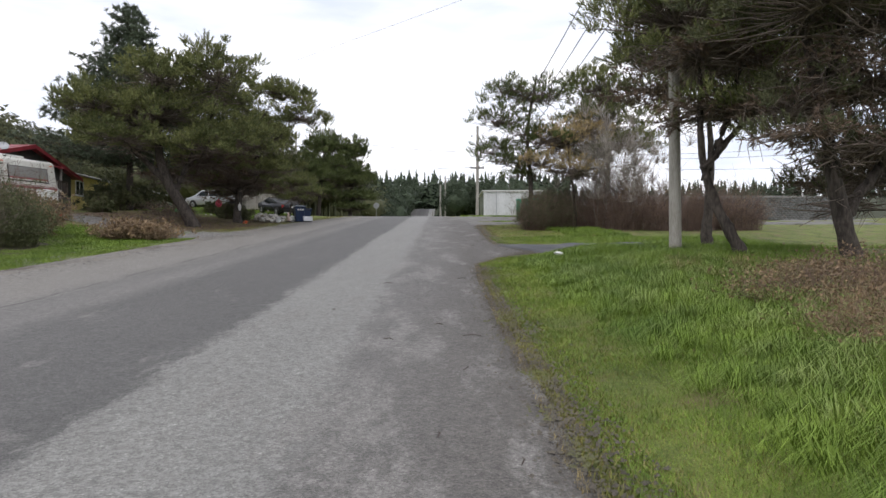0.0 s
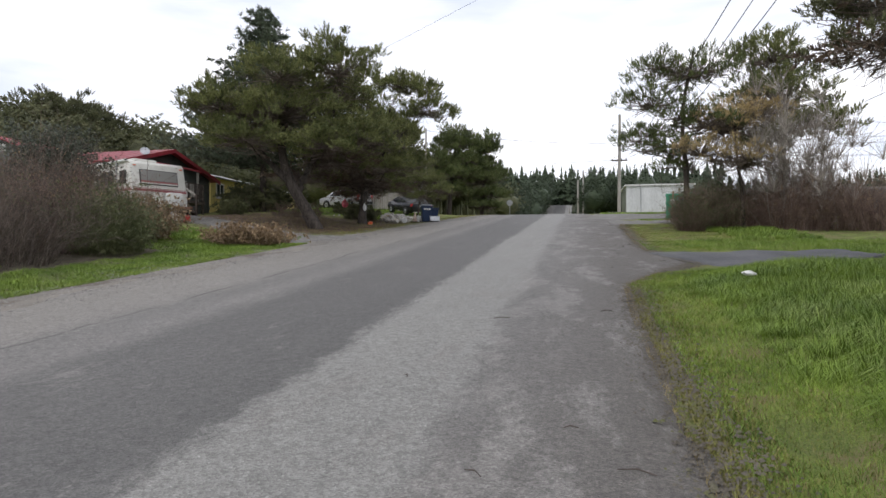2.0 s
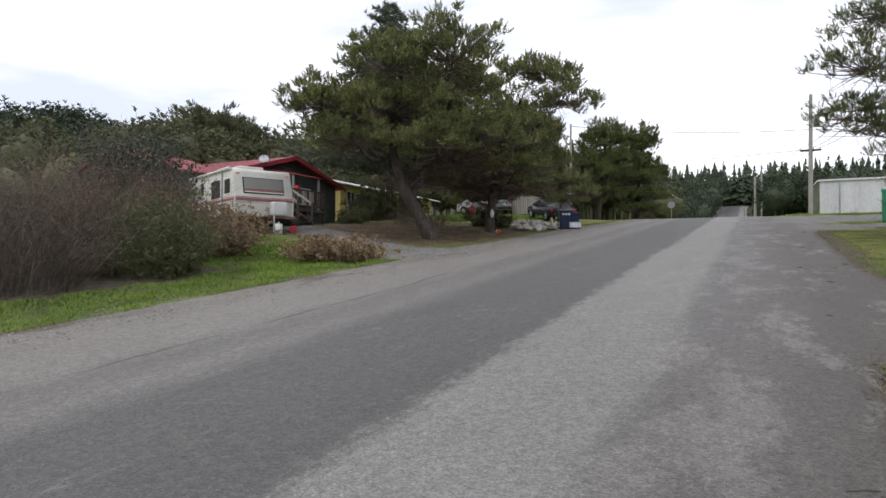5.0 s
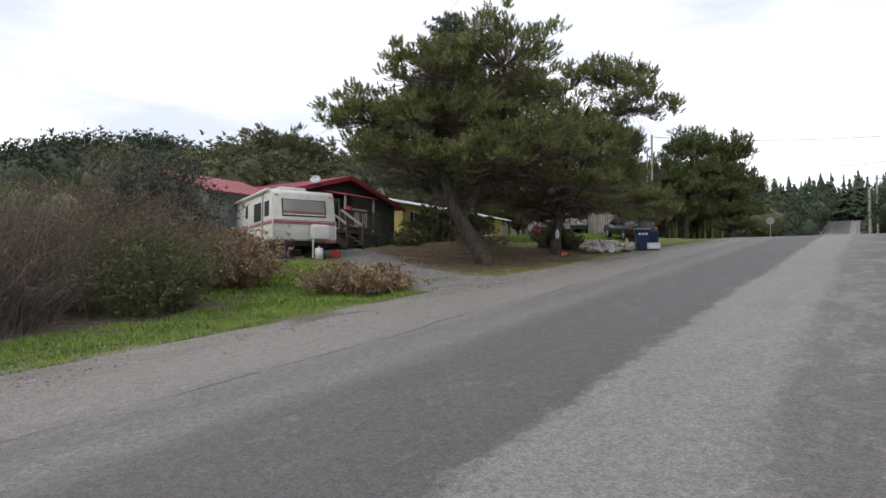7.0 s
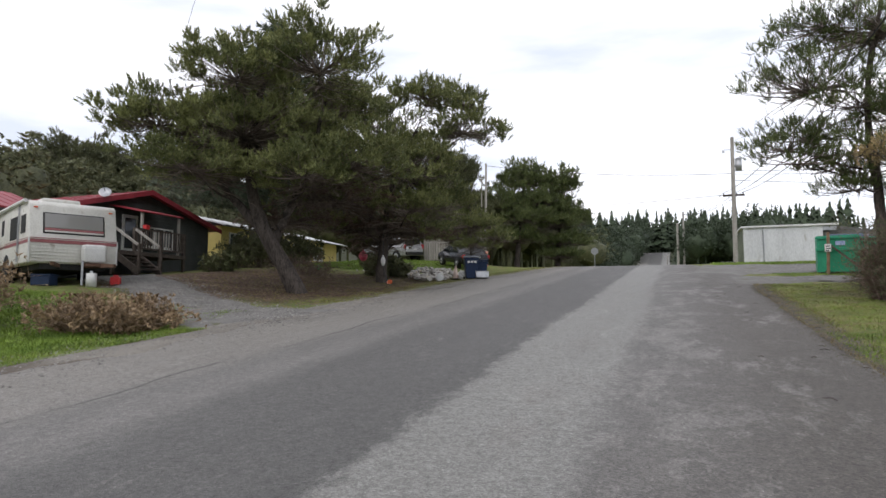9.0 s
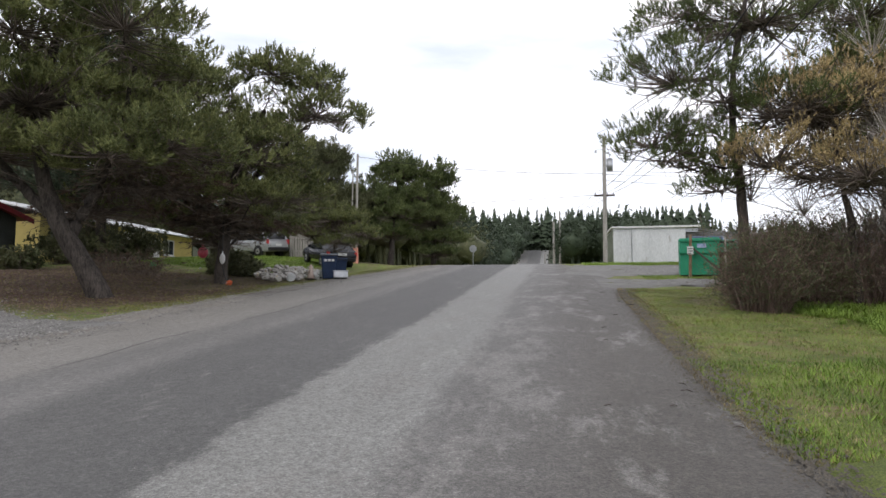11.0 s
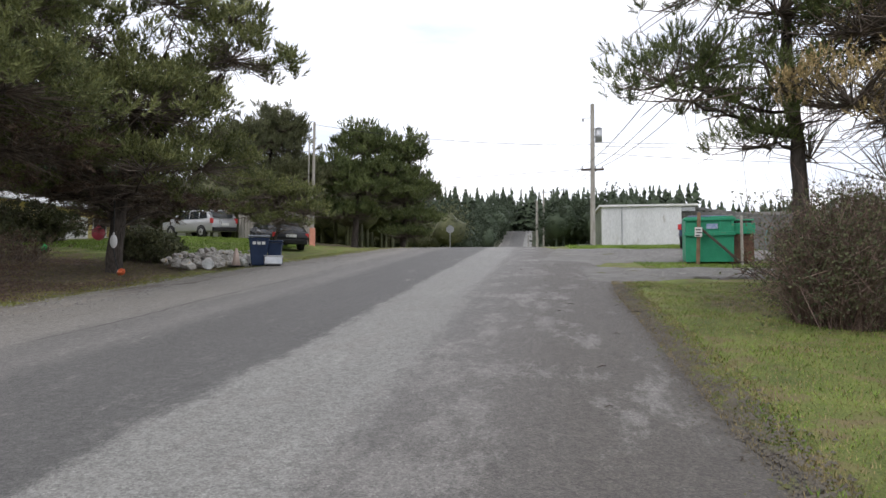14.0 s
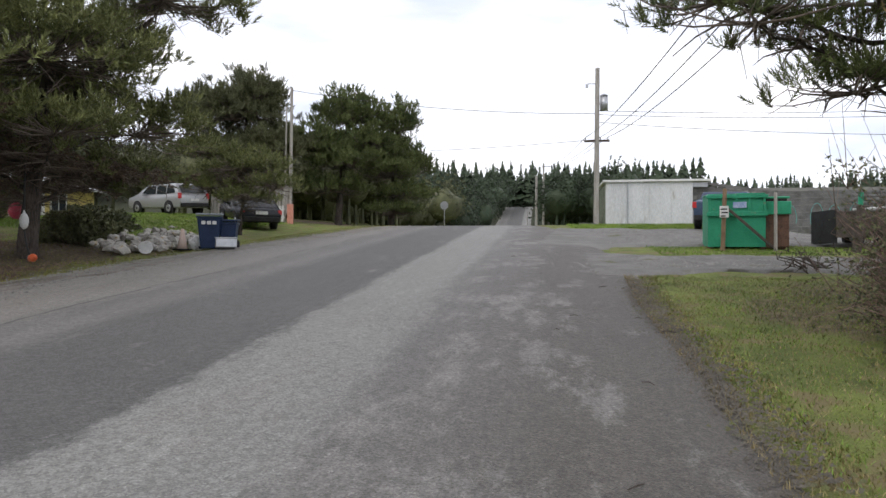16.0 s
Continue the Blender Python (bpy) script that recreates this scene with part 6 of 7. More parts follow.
loose("green_tube", "short bright green plastic tube on a leaning post", "tube", cyl(0.06, 0.06, 1.05, 1.5, 10, Matrix.Translation((0.12, 0, 0))), GREEN_BIN, 8.3, 40.3)
br = loose("timber_brace", "dark timber plank leaning against the container", "plank", box(0, -0.03, -0.035, 1.7, 0.03, 0.035, 0.01, Matrix.Translation((0, 0, 1.22)) @ pose(0, 0, 0, 0, 43, 0)), WOOD_DARK, 5.45, 41.15, -4)


def utility_trailer():
    x, y = 9.2, 42.2
    u = thing("utility_trailer", (x, y, gz(x, y)), "dark low steel trailer loaded with pale scrap", "trailer", rz=6)
    part("bed", box(-0.9, -0.6, 0.42, 1.5, 0.6, 0.52, 0.01), RUST, u)
    part("side_panel", box(-0.9, -0.62, 0.25, 1.5, -0.57, 0.95, 0.01), WOOD_DARK, u)
    part("side_panel", box(-0.9, 0.57, 0.5, 1.5, 0.62, 0.95, 0.01), WOOD_DARK, u)
    part("end_panel", box(-0.92, -0.6, 0.1, -0.86, 0.6, 1.0, 0.01), BLACK, u)
    part("load", box(-0.7, -0.45, 0.52, 1.1, 0.45, 0.9, 0.08), STEEL, u, "pale scrap load")
    part("pipe", cyl(0.03, 0.03, 0, 1.9, 8, Matrix.Translation((-0.4, -0.5, 1.0)) @ pose(0, 0, 0, 0, 86)), WHITE, u)
    part("pipe", cyl(0.03, 0.03, 0, 1.6, 8, Matrix.Translation((0.0, -0.55, 0.75)) @ pose(0, 0, 0, 4, 92)), WHITE, u)
    for s in (-1, 1):
        wheel(u, 0.3, s * 0.7, 0.28, 0.16, s)
        u.children[-1].matrix_basis = Matrix.Translation((0.3, s * 0.7, 0.28)) @ pose(0, 0, 0, 90)


utility_trailer()

# ---- bins, rocks and odds and ends along the yard edge ----


def wheelie(label, x, y, rz, mat, lid, w=0.6, h=1.02):
    b = thing("wheeled_bin", (x, y, gz(x, y) + 0.02), label, "bin", "wheeled bins", rz=rz)
    m = bmesh.new()
    lo = [m.verts.new(p) for p in ((-w * 0.36, -0.24, 0.02), (w * 0.36, -0.24, 0.02), (w * 0.36, 0.24, 0.02), (-w * 0.36, 0.24, 0.02))]
    hi = [m.verts.new(p) for p in ((-w / 2, -0.36, h - 0.1), (w / 2, -0.36, h - 0.1), (w / 2, 0.34, h - 0.06), (-w / 2, 0.34, h - 0.06))]
    m.faces.new(lo)
    m.faces.new(hi)
    for i in range(4):
        j = (i + 1) % 4
        m.faces.new((lo[i], lo[j], hi[j], hi[i]))
    bmesh.ops.bevel(m, geom=m.edges[:], offset=0.03, segments=2, affect="EDGES", profile=0.5)
    body = part("body", m, mat, b)
    part("rim", box(-w / 2 - 0.02, -0.38, h - 0.16, w / 2 + 0.02, 0.36, h - 0.1, 0.02), mat, body)
    part("lid", box(-w / 2 - 0.03, -0.42, 0, w / 2 + 0.03, 0.38, 0.06, 0.025, Matrix.Translation((0, 0, h - 0.06)) @ pose(0, 0, 0, 3)), lid, b)
    part("handle", cyl(0.018, 0.018, -w / 2, w / 2, 8, Matrix.Translation((0, 0.42, h - 0.1)) @ pose(0, 0, 0, 0, 90)), mat, b)
    for s in (-1, 1):
        part("wheel", cyl(0.12, 0.12, -0.03, 0.03, 16, Matrix.Translation((s * w * 0.46, 0.28, 0.12)) @ pose(0, 0, 0, 0, 90)), BLACK, b)
    return b


b1 = wheelie("dark blue wheeled bin with a pale lid beside the road", -9.0, 40.75, 24, BLUE_CART, material("grey_plastic_lid", (0.20, 0.22, 0.25), (0.32, 0.34, 0.37), 0.5, 4, 40, 0.05), 0.66, 1.06)
for k in range(3):
    part("bar", box(-0.2 + k * 0.15, -0.372, 0.72, -0.09 + k * 0.15, -0.355, 0.82), WHITE, b1, "white mark")
b2 = wheelie("smaller dark blue bin beside the larger one", -8.6, 41.15, 20, BLUE_CART, BLUE_CART, 0.5, 0.86)
tray = loose("plastic_tray", "pale grey plastic tray leaning on the bins", "tray", box(-0.3, -0.05, 0.02, 0.3, 0.05, 0.32, 0.03, pose(0, 0, 0, -12)), STEEL, -8.42, 40.62, 22, 0.05)
part("rim", box(-0.32, -0.08, 0.29, 0.32, 0.07, 0.33, 0.015, pose(0, 0, 0, -12)), STEEL, tray)
part("foot", box(-0.24, -0.03, -0.06, 0.24, 0.06, 0.03, 0.01), BLACK, tray)


def rock_mesh(seed):
    rng = random.Random(seed)
    b = bmesh.new()
    bmesh.ops.create_icosphere(b, subdivisions=1, radius=1)
    s = Vector((rng.uniform(0.8, 1.25), rng.uniform(0.7, 1.0), rng.uniform(0.55, 0.8)))
    for v in b.verts:
        k = rng.uniform(0.72, 1.2)
        v.co = Vector((v.co.x * s.x, v.co.y * s.y, v.co.z * s.z)) * k
    me = bpy.data.meshes.new("rock")
    b.to_mesh(me)
    b.free()
    me.materials.append(STONE)
    return me


ROCKS = [rock_mesh(k) for k in range(6)]
rr = random.Random(5)
for k in range(150):
    t = rr.random()
    x = -10.6 + rr.gauss(0, 0.35) - 0.35 * (t > 0.6)
    y = 38.9 + 4.6 * t + rr.gauss(0, 0.2)
    layer = rr.random()
    s = rr.uniform(0.07, 0.22) * (1.15 if layer < 0.4 else 0.9)
    x -= layer * 0.5
    ob = new("rock", ROCKS[rr.randrange(6)])
    ob.matrix_world = pose(x, y, gz(x, y) + s * 0.35 + layer * 0.32, rr.uniform(-25, 25), rr.uniform(-25, 25), rr.uniform(0, 360)) @ Matrix.Scale(s, 4)
    tagged(ob, "pale broken rock in a heap edging the yard", "rock", "rocks edging the yard")
for k in range(26):
    x, y = rr.uniform(-17, -11.2), rr.uniform(41.5, 48.5)
    s = rr.uniform(0.06, 0.2)
    ob = new("rock", ROCKS[rr.randrange(6)])
    ob.matrix_world = pose(x, y, gz(x, y) + s * 0.3, rr.uniform(-25, 25), 0, rr.uniform(0, 360)) @ Matrix.Scale(s, 4)
    tagged(ob, "pale rock half sunk in the lawn", "rock", "rocks in the lawn")
bk = loose("bucket", "white plastic bucket lying by the rocks", "bucket", cyl(0.14, 0.17, -0.16, 0.18, 18, Matrix.Translation((0, 0, 0.15)) @ pose(0, 0, 0, 78, 0, 30)), WHITE, -10.0, 39.2, 0, 0.0, True)
part("rim", cyl(0.18, 0.18, 0.15, 0.18, 18, Matrix.Translation((0, 0, 0.15)) @ pose(0, 0, 0, 78, 0, 30)), WHITE, bk)
cn = loose("traffic_cone", "faded pinkish traffic cone beside the bins", "cone", cyl(0.15, 0.04, 0.03, 0.62, 16), material("faded_cone_plastic", (0.50, 0.36, 0.30), (0.62, 0.50, 0.44), 0.7, 4, 40, 0.1), -9.6, 40.3, 0, 0.02, True)
part("foot", box(-0.2, -0.2, 0, 0.2, 0.2, 0.035, 0.01), BLACK, cn)
sack = loose("plastic_sack", "crumpled white plastic sack beside the cone", "sack", (lambda b: (bmesh.ops.create_icosphere(b, subdivisions=3, radius=0.24), [setattr(v, "co", v.co * (1 + 0.35 * noise.noise(v.co * 9))) for v in b.verts], b)[2])(bmesh.new()), WHITE, -9.5, 40.9, 0, 0.18)


def float_buoy(label, x, y, z, r, L, mat, rx=0, rz=0):
    b = bmesh.new()
    bmesh.ops.create_uvsphere(b, u_segments=16, v_segments=10, radius=r)
    for v in b.verts:
        v.co.z *= L / (2 * r) * (1.0 - 0.12 * (v.co.x / r) ** 2)
    o = thing("fishing_float", (x, y, z), label, "float", "fishing floats")
    o.matrix_world = pose(x, y, z, rx, 0, rz)
    part("body", b, mat, o, "", True)
    part("eye", cyl(r * 0.3, r * 0.2, L / 2 - 0.02, L / 2 + 0.06, 8), mat, o)
    part("band", cyl(r * 0.98, r * 0.98, -0.03, 0.03, 16), WHITE, o, "pale band")
    return o


float_buoy("orange fishing float lying at the foot of the pine", -11.25, 36.7, gz(-11.25, 36.7) + 0.1, 0.1, 0.36, ORANGE, 80, 55)
float_buoy("white fishing float hanging on a rope from the pine", -11.62, 36.85, gz(-11.6, 36.9) + 0.95, 0.1, 0.4, WHITE)
cable("pale rope hanging from the pine with floats", (-11.62, 36.85, gz(-11.6, 36.9) + 2.3), (-11.62, 36.85, gz(-11.6, 36.9) + 1.0), 0.0, 0.02)
cable("pale rope trailing down to the lying float", (-11.62, 36.85, gz(-11.6, 36.9) + 0.75), (-11.35, 36.75, gz(-11.6, 36.9) + 0.12), 0.1, 0.02)
float_buoy("pink round buoy hanging under the pine branches", -13.45, 38.6, gz(-13, 38.6) + 1.05, 0.2, 0.46, material("pink_buoy_vinyl", (0.55, 0.08, 0.12), (0.65, 0.12, 0.16), 0.45, 4, 40, 0.05))
cable("thin rope holding a pink buoy", (-13.45, 38.6, gz(-13, 38.6) + 2.4), (-13.45, 38.6, gz(-13, 38.6) + 1.25), 0.0, 0.012)
tb = loose("toy_ball", "small bright green ball under the pine", "ball", (lambda b: (bmesh.ops.create_uvsphere(b, u_segments=16, v_segments=10, radius=0.13), b)[1])(bmesh.new()), material("green_toy_plastic", (0.03, 0.35, 0.10), (0.05, 0.45, 0.14), 0.5, 5, 40, 0), -16.6, 40.0, 0, 0.12, True)

# fence of grey boards behind the parked car
fn = thing("board_fence", (-17.6, 56.3, gz(-17.6, 56.3)), "weathered grey upright board fence behind the parked cars", "fence")
for k in range(24):
    x = k * 0.19
    part("board", box(x, 0, 0.05, x + 0.15, 0.03, 1.65 + 0.05 * math.sin(k * 2.1), 0.004), WOOD_GREY, fn)
for z in (0.4, 1.35):
    part("rail", box(-0.05, 0.03, z, 4.6, 0.08, z + 0.09), WOOD_GREY, fn)
for x in (0.0, 2.3, 4.5):
    part("post", box(x, 0.08, -0.2, x + 0.1, 0.18, 1.6), WOOD_GREY, fn)
pf = thing("picket_fence", (-13.9, 55.4, gz(-13.9, 55.4)), "short pale picket fence beside the pole", "fence")
for k in range(6):
    part("picket", box(k * 0.17, 0, 0.0, k * 0.17 + 0.11, 0.03, 0.85, 0.004), WHITE, pf)
for z in (0.2, 0.62):
    part("rail", box(-0.03, 0.03, z, 1.0, 0.06, z + 0.06), WHITE, pf)

# fallen branch and sticks
bush("fallen_branch", "dark fallen pine branch lying on the grass by the lot", (6.3, 36.2), 1.1, 0.5, 0.55, seed=91, stems=26, stem_mat=WOOD_DARK, category="branch", r=0.022, arch=2.2, side=8)
sr = random.Random(8)
for k in range(40):
    y = sr.uniform(3, 40)
    x = float(right_edge(y)) - abs(sr.gauss(0, 0.8)) - 0.05
    L = sr.uniform(0.03, 0.11)
    a = sr.uniform(0, math.pi)
    P = np.array([[[-L * math.cos(a), -L * math.sin(a), 0], [0, 0, 0.012], [L * math.cos(a + 0.4), L * math.sin(a + 0.4), 0]]])
    v, f = tubes(P, np.array([[0.004, 0.005, 0.003]]), 4)
    ob = link("stick", array_mesh("stick", v, f), WOOD_DARK)
    ob.location = (x, y, gz(x, y) + 0.022)
    tagged(ob, "small dark stick lying on the asphalt", "stick", "sticks on the road")
lit = loose("paper_scrap", "crumpled white paper scrap on the grass by the apron", "litter", (lambda b: (bmesh.ops.create_icosphere(b, subdivisions=2, radius=0.075), [setattr(v, "co", Vector((v.co.x * 1.3, v.co.y, v.co.z * 0.5)) * (1 + 0.5 * noise.noise(v.co * 14))) for v in b.verts], b)[2])(bmesh.new()), WHITE, 2.4, 12.6, 0, 0.14)

# ---- block wall behind the lot, one block at a time ----


def block_wall():
    w = thing("block_wall", (9.3, 61.5, gz(12, 61.5)), "weathered grey concrete block wall with faint painted loops", "wall", kind="structure")
    g = 0.0
    me = bpy.data.meshes.new("block")
    box(-0.195, -0.1, -0.095, 0.195, 0.1, 0.095, 0.006, seg=1).to_mesh(me)
    me.materials.append(BLOCK)
    n, rest = 0, []
    cols = 78
    for i in range(cols):
        x = 0.2 + i * 0.4
        rows = 14
        base = gz(9.3 + x, 61.5) - gz(12, 61.5) - 0.25
        for j in range(rows):
            xx = x + (0.2 if j % 2 else 0)
            if n < 300 and x < 9.5:
                ob = new("block", me)
                ob.parent = w
                ob.location = (xx, 0.02 * math.sin(i * 7.7 + j * 3.1) * 0.5, base + 0.1 + j * 0.2)
                n += 1
            else:
                rest.append((xx, base + 0.1 + j * 0.2))
    vs, fs = [], []
    c = np.array([(sx * 0.195, sy * 0.1, sz * 0.095) for sx in (-1, 1) for sy in (-1, 1) for sz in (-1, 1)])
    q = np.array([(0, 1, 3, 2), (4, 6, 7, 5), (0, 4, 5, 1), (2, 3, 7, 6), (0, 2, 6, 4), (1, 5, 7, 3)])
    for k, (x, z) in enumerate(rest):
        vs.append(c + np.array([x, 0.008 * math.sin(k * 3.3), z]))
        fs.append(q + 8 * k)
    ob = link("blockwork", array_mesh("blockwork", np.concatenate(vs), np.concatenate(fs)), BLOCK, w)
    ob["kind"] = "stuff"
    part("mortar", box(0.0, -0.085, -0.9, 31.3, 0.085, 2.48), material("grey_mortar", (0.20, 0.195, 0.185), (0.27, 0.265, 0.25), 0.95, 3, 50, 0.3), w)
    teal = material("faded_teal_paint", (0.10, 0.30, 0.27), (0.16, 0.38, 0.34), 0.8, 3, 30, 0)
    for k, x in enumerate((5.2, 6.6, 7.5, 8.6)):
        a = np.linspace(-0.4, np.pi + 0.4, 14)
        P = np.stack([x + 0.34 * np.cos(a), np.full(14, -0.105), 0.75 + (0.75 + 0.1 * (k % 2)) * np.sin(a)], 1)[None]
        v, f = tubes(P, np.full((1, 14), 0.022), 4)
        link("paint_loop", array_mesh("paint_loop", v, f), teal, w, "faded teal painted loop")


block_wall()


# ---- loose stones and litter, too many to count ----


def strew(name, label, category, n, where, lo, hi, mat, seed, lift=0.0, flat=0.6):
    """Small four-faced chips strewn on the ground where where(rng, n) gives x, y."""
    rng = np.random.default_rng(seed)
    x, y = where(rng, n)
    k = len(x)
    s = rng.uniform(lo, hi, k) * rng.uniform(0.5, 1.0, k)
    c = np.array([(1, 0, -0.4), (-0.5, 0.87, -0.4), (-0.5, -0.87, -0.4), (0.1, 0.0, 0.8)])
    a = rng.uniform(0, 2 * np.pi, k)
    ca, sa = np.cos(a), np.sin(a)
    v = c[None] * s[:, None, None] * rng.uniform(0.7, 1.3, (k, 4, 3)) * np.array([1, 1, flat])
    vx = v[..., 0] * ca[:, None] - v[..., 1] * sa[:, None]
    vy = v[..., 0] * sa[:, None] + v[..., 1] * ca[:, None]
    p = np.stack([vx + x[:, None], vy + y[:, None], v[..., 2] + (ground_z(x, y) + lift)[:, None]], -1)
    f = (np.array([(0, 1, 3), (1, 2, 3), (2, 0, 3)])[None] + 4 * np.arange(k)[:, None, None]).reshape(-1, 3)
    return tagged(link(name, array_mesh(name, p.reshape(-1, 3), f), mat), label, category, kind="stuff")


def along(pts, w):
    pts = np.array(pts, float)

    def where(rng, n):
        t = rng.uniform(0, len(pts) - 1, n)
        i = np.minimum(t.astype(int), len(pts) - 2)
        q = pts[i] + (pts[i + 1] - pts[i]) * (t - i)[:, None]
        return q[:, 0] + rng.normal(0, w, n), q[:, 1] + rng.normal(0, w, n)
    return where


def patch_of(x0, x1, y0, y1):
    return lambda rng, n: (rng.uniform(x0, x1, n), rng.uniform(y0, y1, n))


def by_edge(edge, inner, outer, y0, y1):
    def where(rng, n):
        y = rng.uniform(y0, y1, n)
        return edge(y) + rng.normal(inner, outer, n), y
    return where


strew("gravel_stones", "loose grey gravel on the driveway", "gravel", 16000, along([(-8.6, 25.2), (-12, 26.5), (-15.5, 28.7), (-20, 31.3)], 0.6), 0.015, 0.05, GRIT, 101, 0.05)
strew("gravel_stones", "loose grey gravel on the lot", "gravel", 9000, patch_of(2.6, 20, 42.5, 51), 0.02, 0.055, GRIT, 102, 0.05)
strew("gravel_stones", "loose gravel on the track beside the lot", "gravel", 7000, patch_of(2.6, 16, 36.4, 39.0), 0.012, 0.04, GRIT, 103, 0.05)
strew("edge_grit", "grit and dirt crumbs along the asphalt edge", "gravel", 16000, by_edge(right_edge, 0.0, 0.14, 1.5, 35), 0.008, 0.03, DIRT, 104, 0.014)
strew("edge_grit", "pale grit along the left edge of the road", "gravel", 14000, by_edge(left_edge, 0.3, 0.5, 5, 56), 0.012, 0.04, GRIT, 105, 0.02)
strew("leaf_litter", "brown needles and bark crumbs under the pines", "litter", 7000, patch_of(-19.5, -9.6, 27.6, 40.5), 0.02, 0.06, DEADNEEDLE, 106, 0.01, 0.3)
strew("leaf_litter", "dark soil crumbs under the pines", "litter", 5000, patch_of(-19.5, -9.6, 28.2, 40.5), 0.02, 0.07, DEADNEEDLE, 107, 0.01, 0.5)

# ---- grass ----


def verge_right(x0, x1, y0, y1, power=1.0):
    def where(rng, n):
        y = y0 + (y1 - y0) * rng.uniform(0, 1, n) ** power
        x = right_edge(y) - 0.05 + (x1 - x0) * rng.uniform(0, 1, n) ** 1.3 + x0
        apron = (y > 15.6) & (y < 20.4) & (x < 6.6)
        return x[~apron], y[~apron]
    return where


def verge_left(w, y0, y1):
    def where(rng, n):
        y = rng.uniform(y0, y1, n)
        x = left_edge(y) + 0.1 - w * rng.uniform(0, 1, n) ** 1.2
        drive = (y > 23.2) & (y < 29)
        return x[~drive], y[~drive]
    return where


def field(x0, x1, y0, y1):
    def where(rng, n):
        return rng.uniform(x0, x1, n), rng.uniform(y0, y1, n)
    return where


def tussocks(name, label, n, where, length, mat, seed, per=70, width=0.011):
    """Mounds of long blades that arch outwards and hang over."""
    rng = np.random.default_rng(seed)
    cx, cy = where(rng, n)
    n = len(cx)
    big = np.repeat(rng.uniform(0.6, 1.25, n), per)
    k = n * per
    a = rng.uniform(0, 2 * np.pi, k)
    d = np.stack([np.cos(a) - 0.35, np.sin(a) - 0.2, np.zeros(k)], 1)
    root = np.abs(rng.normal(0, 0.07, k)) * big
    x, y = np.repeat(cx, per) + np.cos(a) * root, np.repeat(cy, per) + np.sin(a) * root
    L = (length * big * rng.uniform(0.5, 1.15, k))[:, None]
    b = np.stack([x, y, ground_z(x, y) - 0.01], 1)
    out = rng.uniform(0.35, 0.95, (k, 1))
    mid = b + d * L * out * 0.45 + np.array([0, 0, 0.55]) * L
    tip = b + d * L * (out * 1.1 + 0.15) + np.array([0, 0, 1.0]) * L * (0.6 - 0.55 * out)
    s = np.stack([-np.sin(a), np.cos(a), np.zeros(k)], 1) * width * rng.uniform(0.6, 1.3, (k, 1))
    v = np.stack([b - s * 0.5, b + s * 0.5, mid - s * 0.45, mid + s * 0.45, tip], 1).reshape(-1, 3)
    f = (np.array([(0, 1, 2), (1, 3, 2), (2, 3, 4)])[None] + 5 * np.arange(k)[:, None, None]).reshape(-1, 3)
    return tagged(link(name, array_mesh(name, v, f), mat), label, "grass", kind="stuff")


def bank(x0, x1, y0, y1):
    def where(rng, n):
        y = rng.uniform(y0, y1, n)
        return right_edge(y) + rng.uniform(x0, x1, n), y
    return where


clump = lambda x, y: 0.9 + 0.3 * np.sin(x * 3.1 + 2.0 * np.sin(y * 1.3)) * np.sin(y * 2.7 + x)
taller = lambda x, y: (0.75 + 1.0 * smooth(0.2, 2.6, x - right_edge(y))) * clump(x, y)


def even_right(w, y0, y1, power=1.0, gap=True):
    def where(rng, n):
        y = y0 + (y1 - y0) * rng.uniform(0, 1, n) ** power
        x = right_edge(y) + 0.08 + w * rng.uniform(0, 1, n)
        apron = (y > 15.6) & (y < 20.4) & (x < 6.6) & gap
        return x[~apron], y[~apron]
    return where


grass("grass", "lush uncut green grass on the roadside bank", 300000, even_right(4.6, 1.6, 9, 1.5), 0.075, GRASS, 81, 0.0045, 1.3, taller)
grass("grass", "lush green grass further up the bank", 120000, even_right(6.5, 8, 15.8), 0.10, GRASS, 93, 0.008, 1.0, taller)
grass("grass", "green grass under the bank trees", 60000, verge_right(0, 9.0, 13, 24), 0.09, GRASS, 82, 0.012, 1.0, taller)
grass("dry_grass", "straw-coloured dry grass on the bank", 9000, even_right(5.5, 2.0, 12), 0.10, GRASS_DRY, 83, 0.004, 1.4, taller)
grass("dry_grass", "thin dry stems and moss along the asphalt edge", 26000, verge_right(-0.12, 0.4, 1.5, 37), 0.045, GRASS_DRY, 89, 0.006, 1.0)
grass("grass", "short mossy grass strip beside the road", 42000, even_right(4.8, 20.4, 35.4), 0.05, GRASS, 84, 0.011, 1.1, clump)
grass("dry_grass", "dead straw and litter in the mossy grass", 34000, even_right(4.2, 20.4, 35.4), 0.05, GRASS_DRY, 90, 0.008, 1.3)
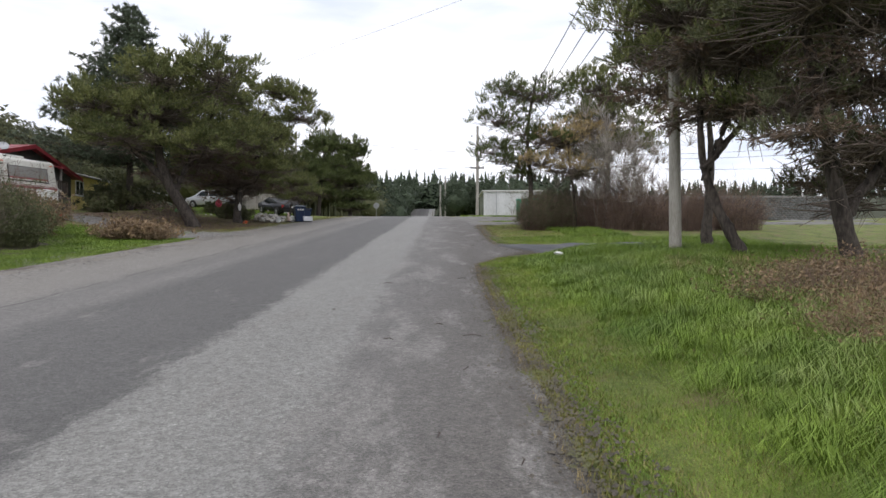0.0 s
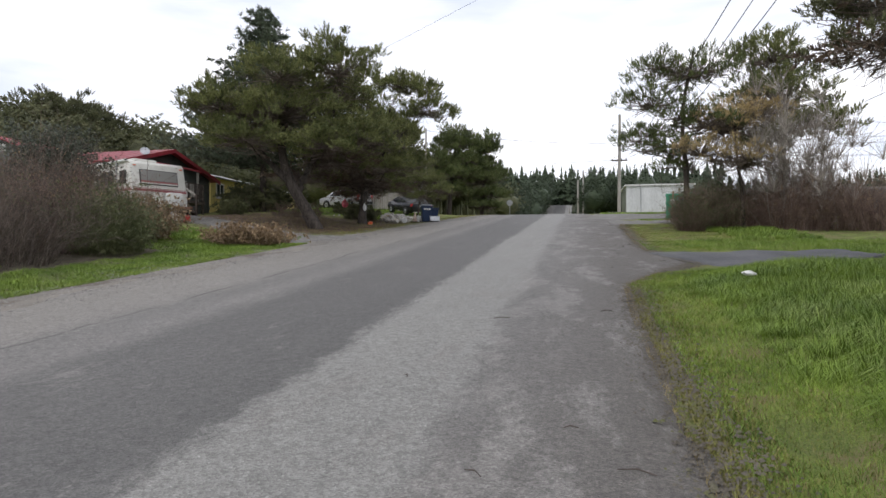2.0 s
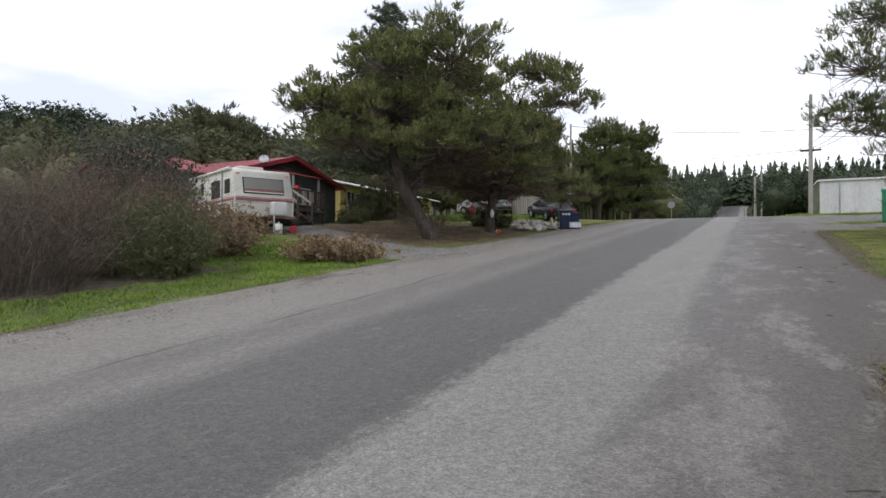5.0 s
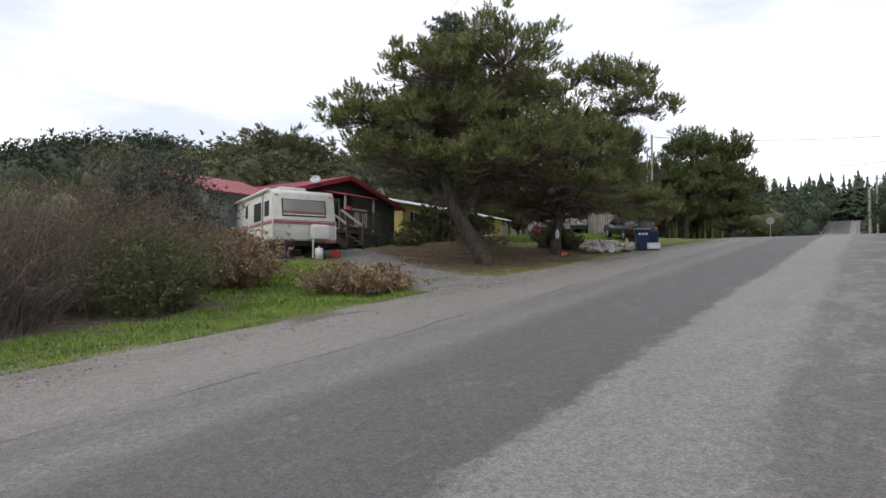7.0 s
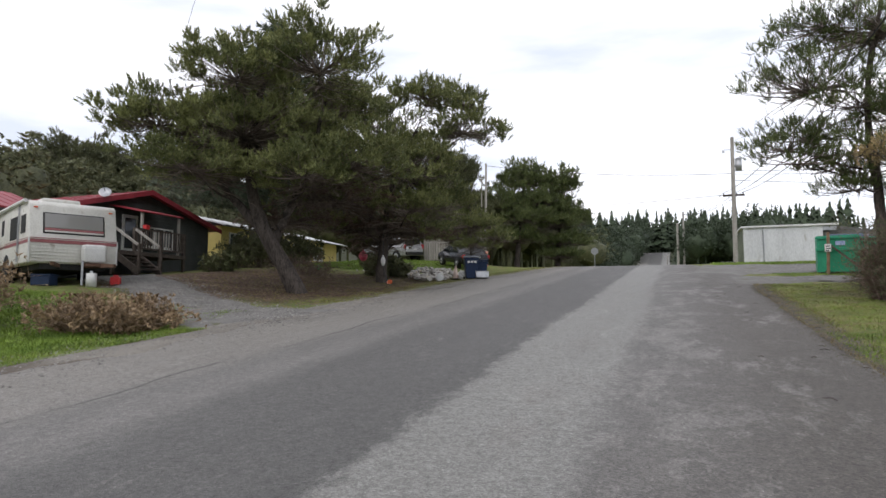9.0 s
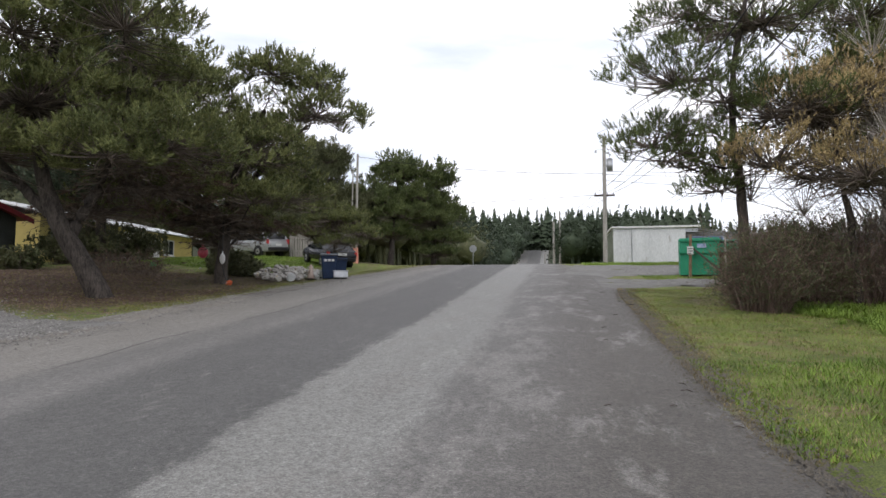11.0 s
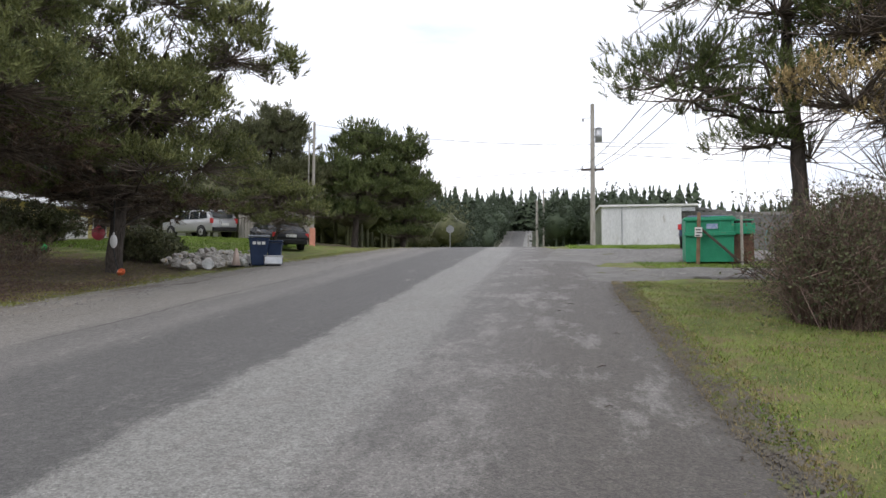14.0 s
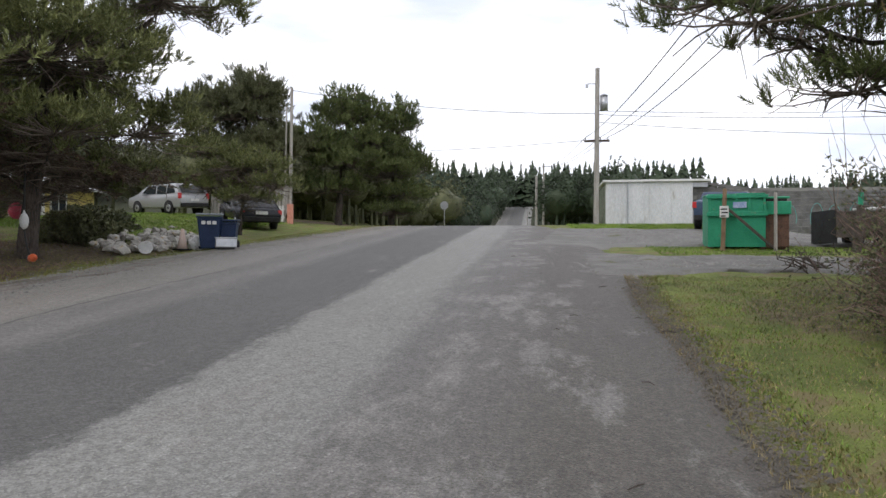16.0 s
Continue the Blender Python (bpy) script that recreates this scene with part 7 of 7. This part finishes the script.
grass("grass", "green grass strip along the left verge", 120000, verge_left(2.6, 2, 23.2), 0.09, GRASS, 85, 0.011, 1.3, clump)
grass("mossy_grass", "yellowish worn grass along the left edge of the road", 40000, verge_left(1.0, 2, 23.2), 0.06, GRASS_MOSS, 101, 0.011, 1.3, clump)
grass("grass", "green grass around the brush piles and caravan", 70000, field(-18.5, -10.0, 19.5, 26.0), 0.10, GRASS, 86, 0.015, 1.2, clump)
grass("grass", "thin mossy grass along the yard edge", 16000, verge_left(1.4, 28, 58), 0.06, GRASS_MOSS, 87, 0.02, 1.0)
grass("grass", "lawn behind the rock edging", 34000, field(-22, -12.5, 42, 56), 0.10, GRASS, 88, 0.03, 0.8)
grass("grass", "grass strip between the lot and the shed", 26000, field(2.0, 22, 51.7, 58.4), 0.13, GRASS, 91, 0.035, 0.8)
grass("grass", "mossy grass strip round the container", 16000, field(3.6, 20, 39.6, 42.2), 0.07, GRASS, 92, 0.022, 0.8)
grass("mossy_grass", "yellowish moss and thin grass beside the road", 34000, even_right(4.6, 20.2, 35.6), 0.04, GRASS_MOSS, 94, 0.012, 1.2, clump)
grass("mossy_grass", "yellowish thin grass along the bank edge", 26000, verge_right(-0.02, 0.9, 1.5, 15.5), 0.06, GRASS_MOSS, 95, 0.008, 1.0, clump)
grass("mossy_grass", "tufts of thin grass scattered over the yard soil", 9000, field(-18, -9.8, 28.5, 41), 0.07, GRASS_MOSS, 96, 0.016, 1.2)
tussocks("tall_grass", "mounds of long arching green grass on the bank", 1000, bank(0.9, 4.4, 1.8, 13.5), 0.24, GRASS, 97, 70, 0.004)
tussocks("tall_grass", "mounds of long arching pale green grass on the bank", 260, bank(1.3, 3.8, 1.8, 11.0), 0.27, GRASS_PALE, 98, 70, 0.004)
tussocks("dry_tall_grass", "mounds of long hanging straw-coloured grass on the bank", 150, bank(2.3, 4.8, 3.0, 9.5), 0.34, GRASS_DRY, 99, 60, 0.004)
tussocks("tall_grass", "long grass along the foot of the brambles", 200, bank(3.0, 5.6, 24.0, 31.0), 0.28, GRASS, 100, 60, 0.009)
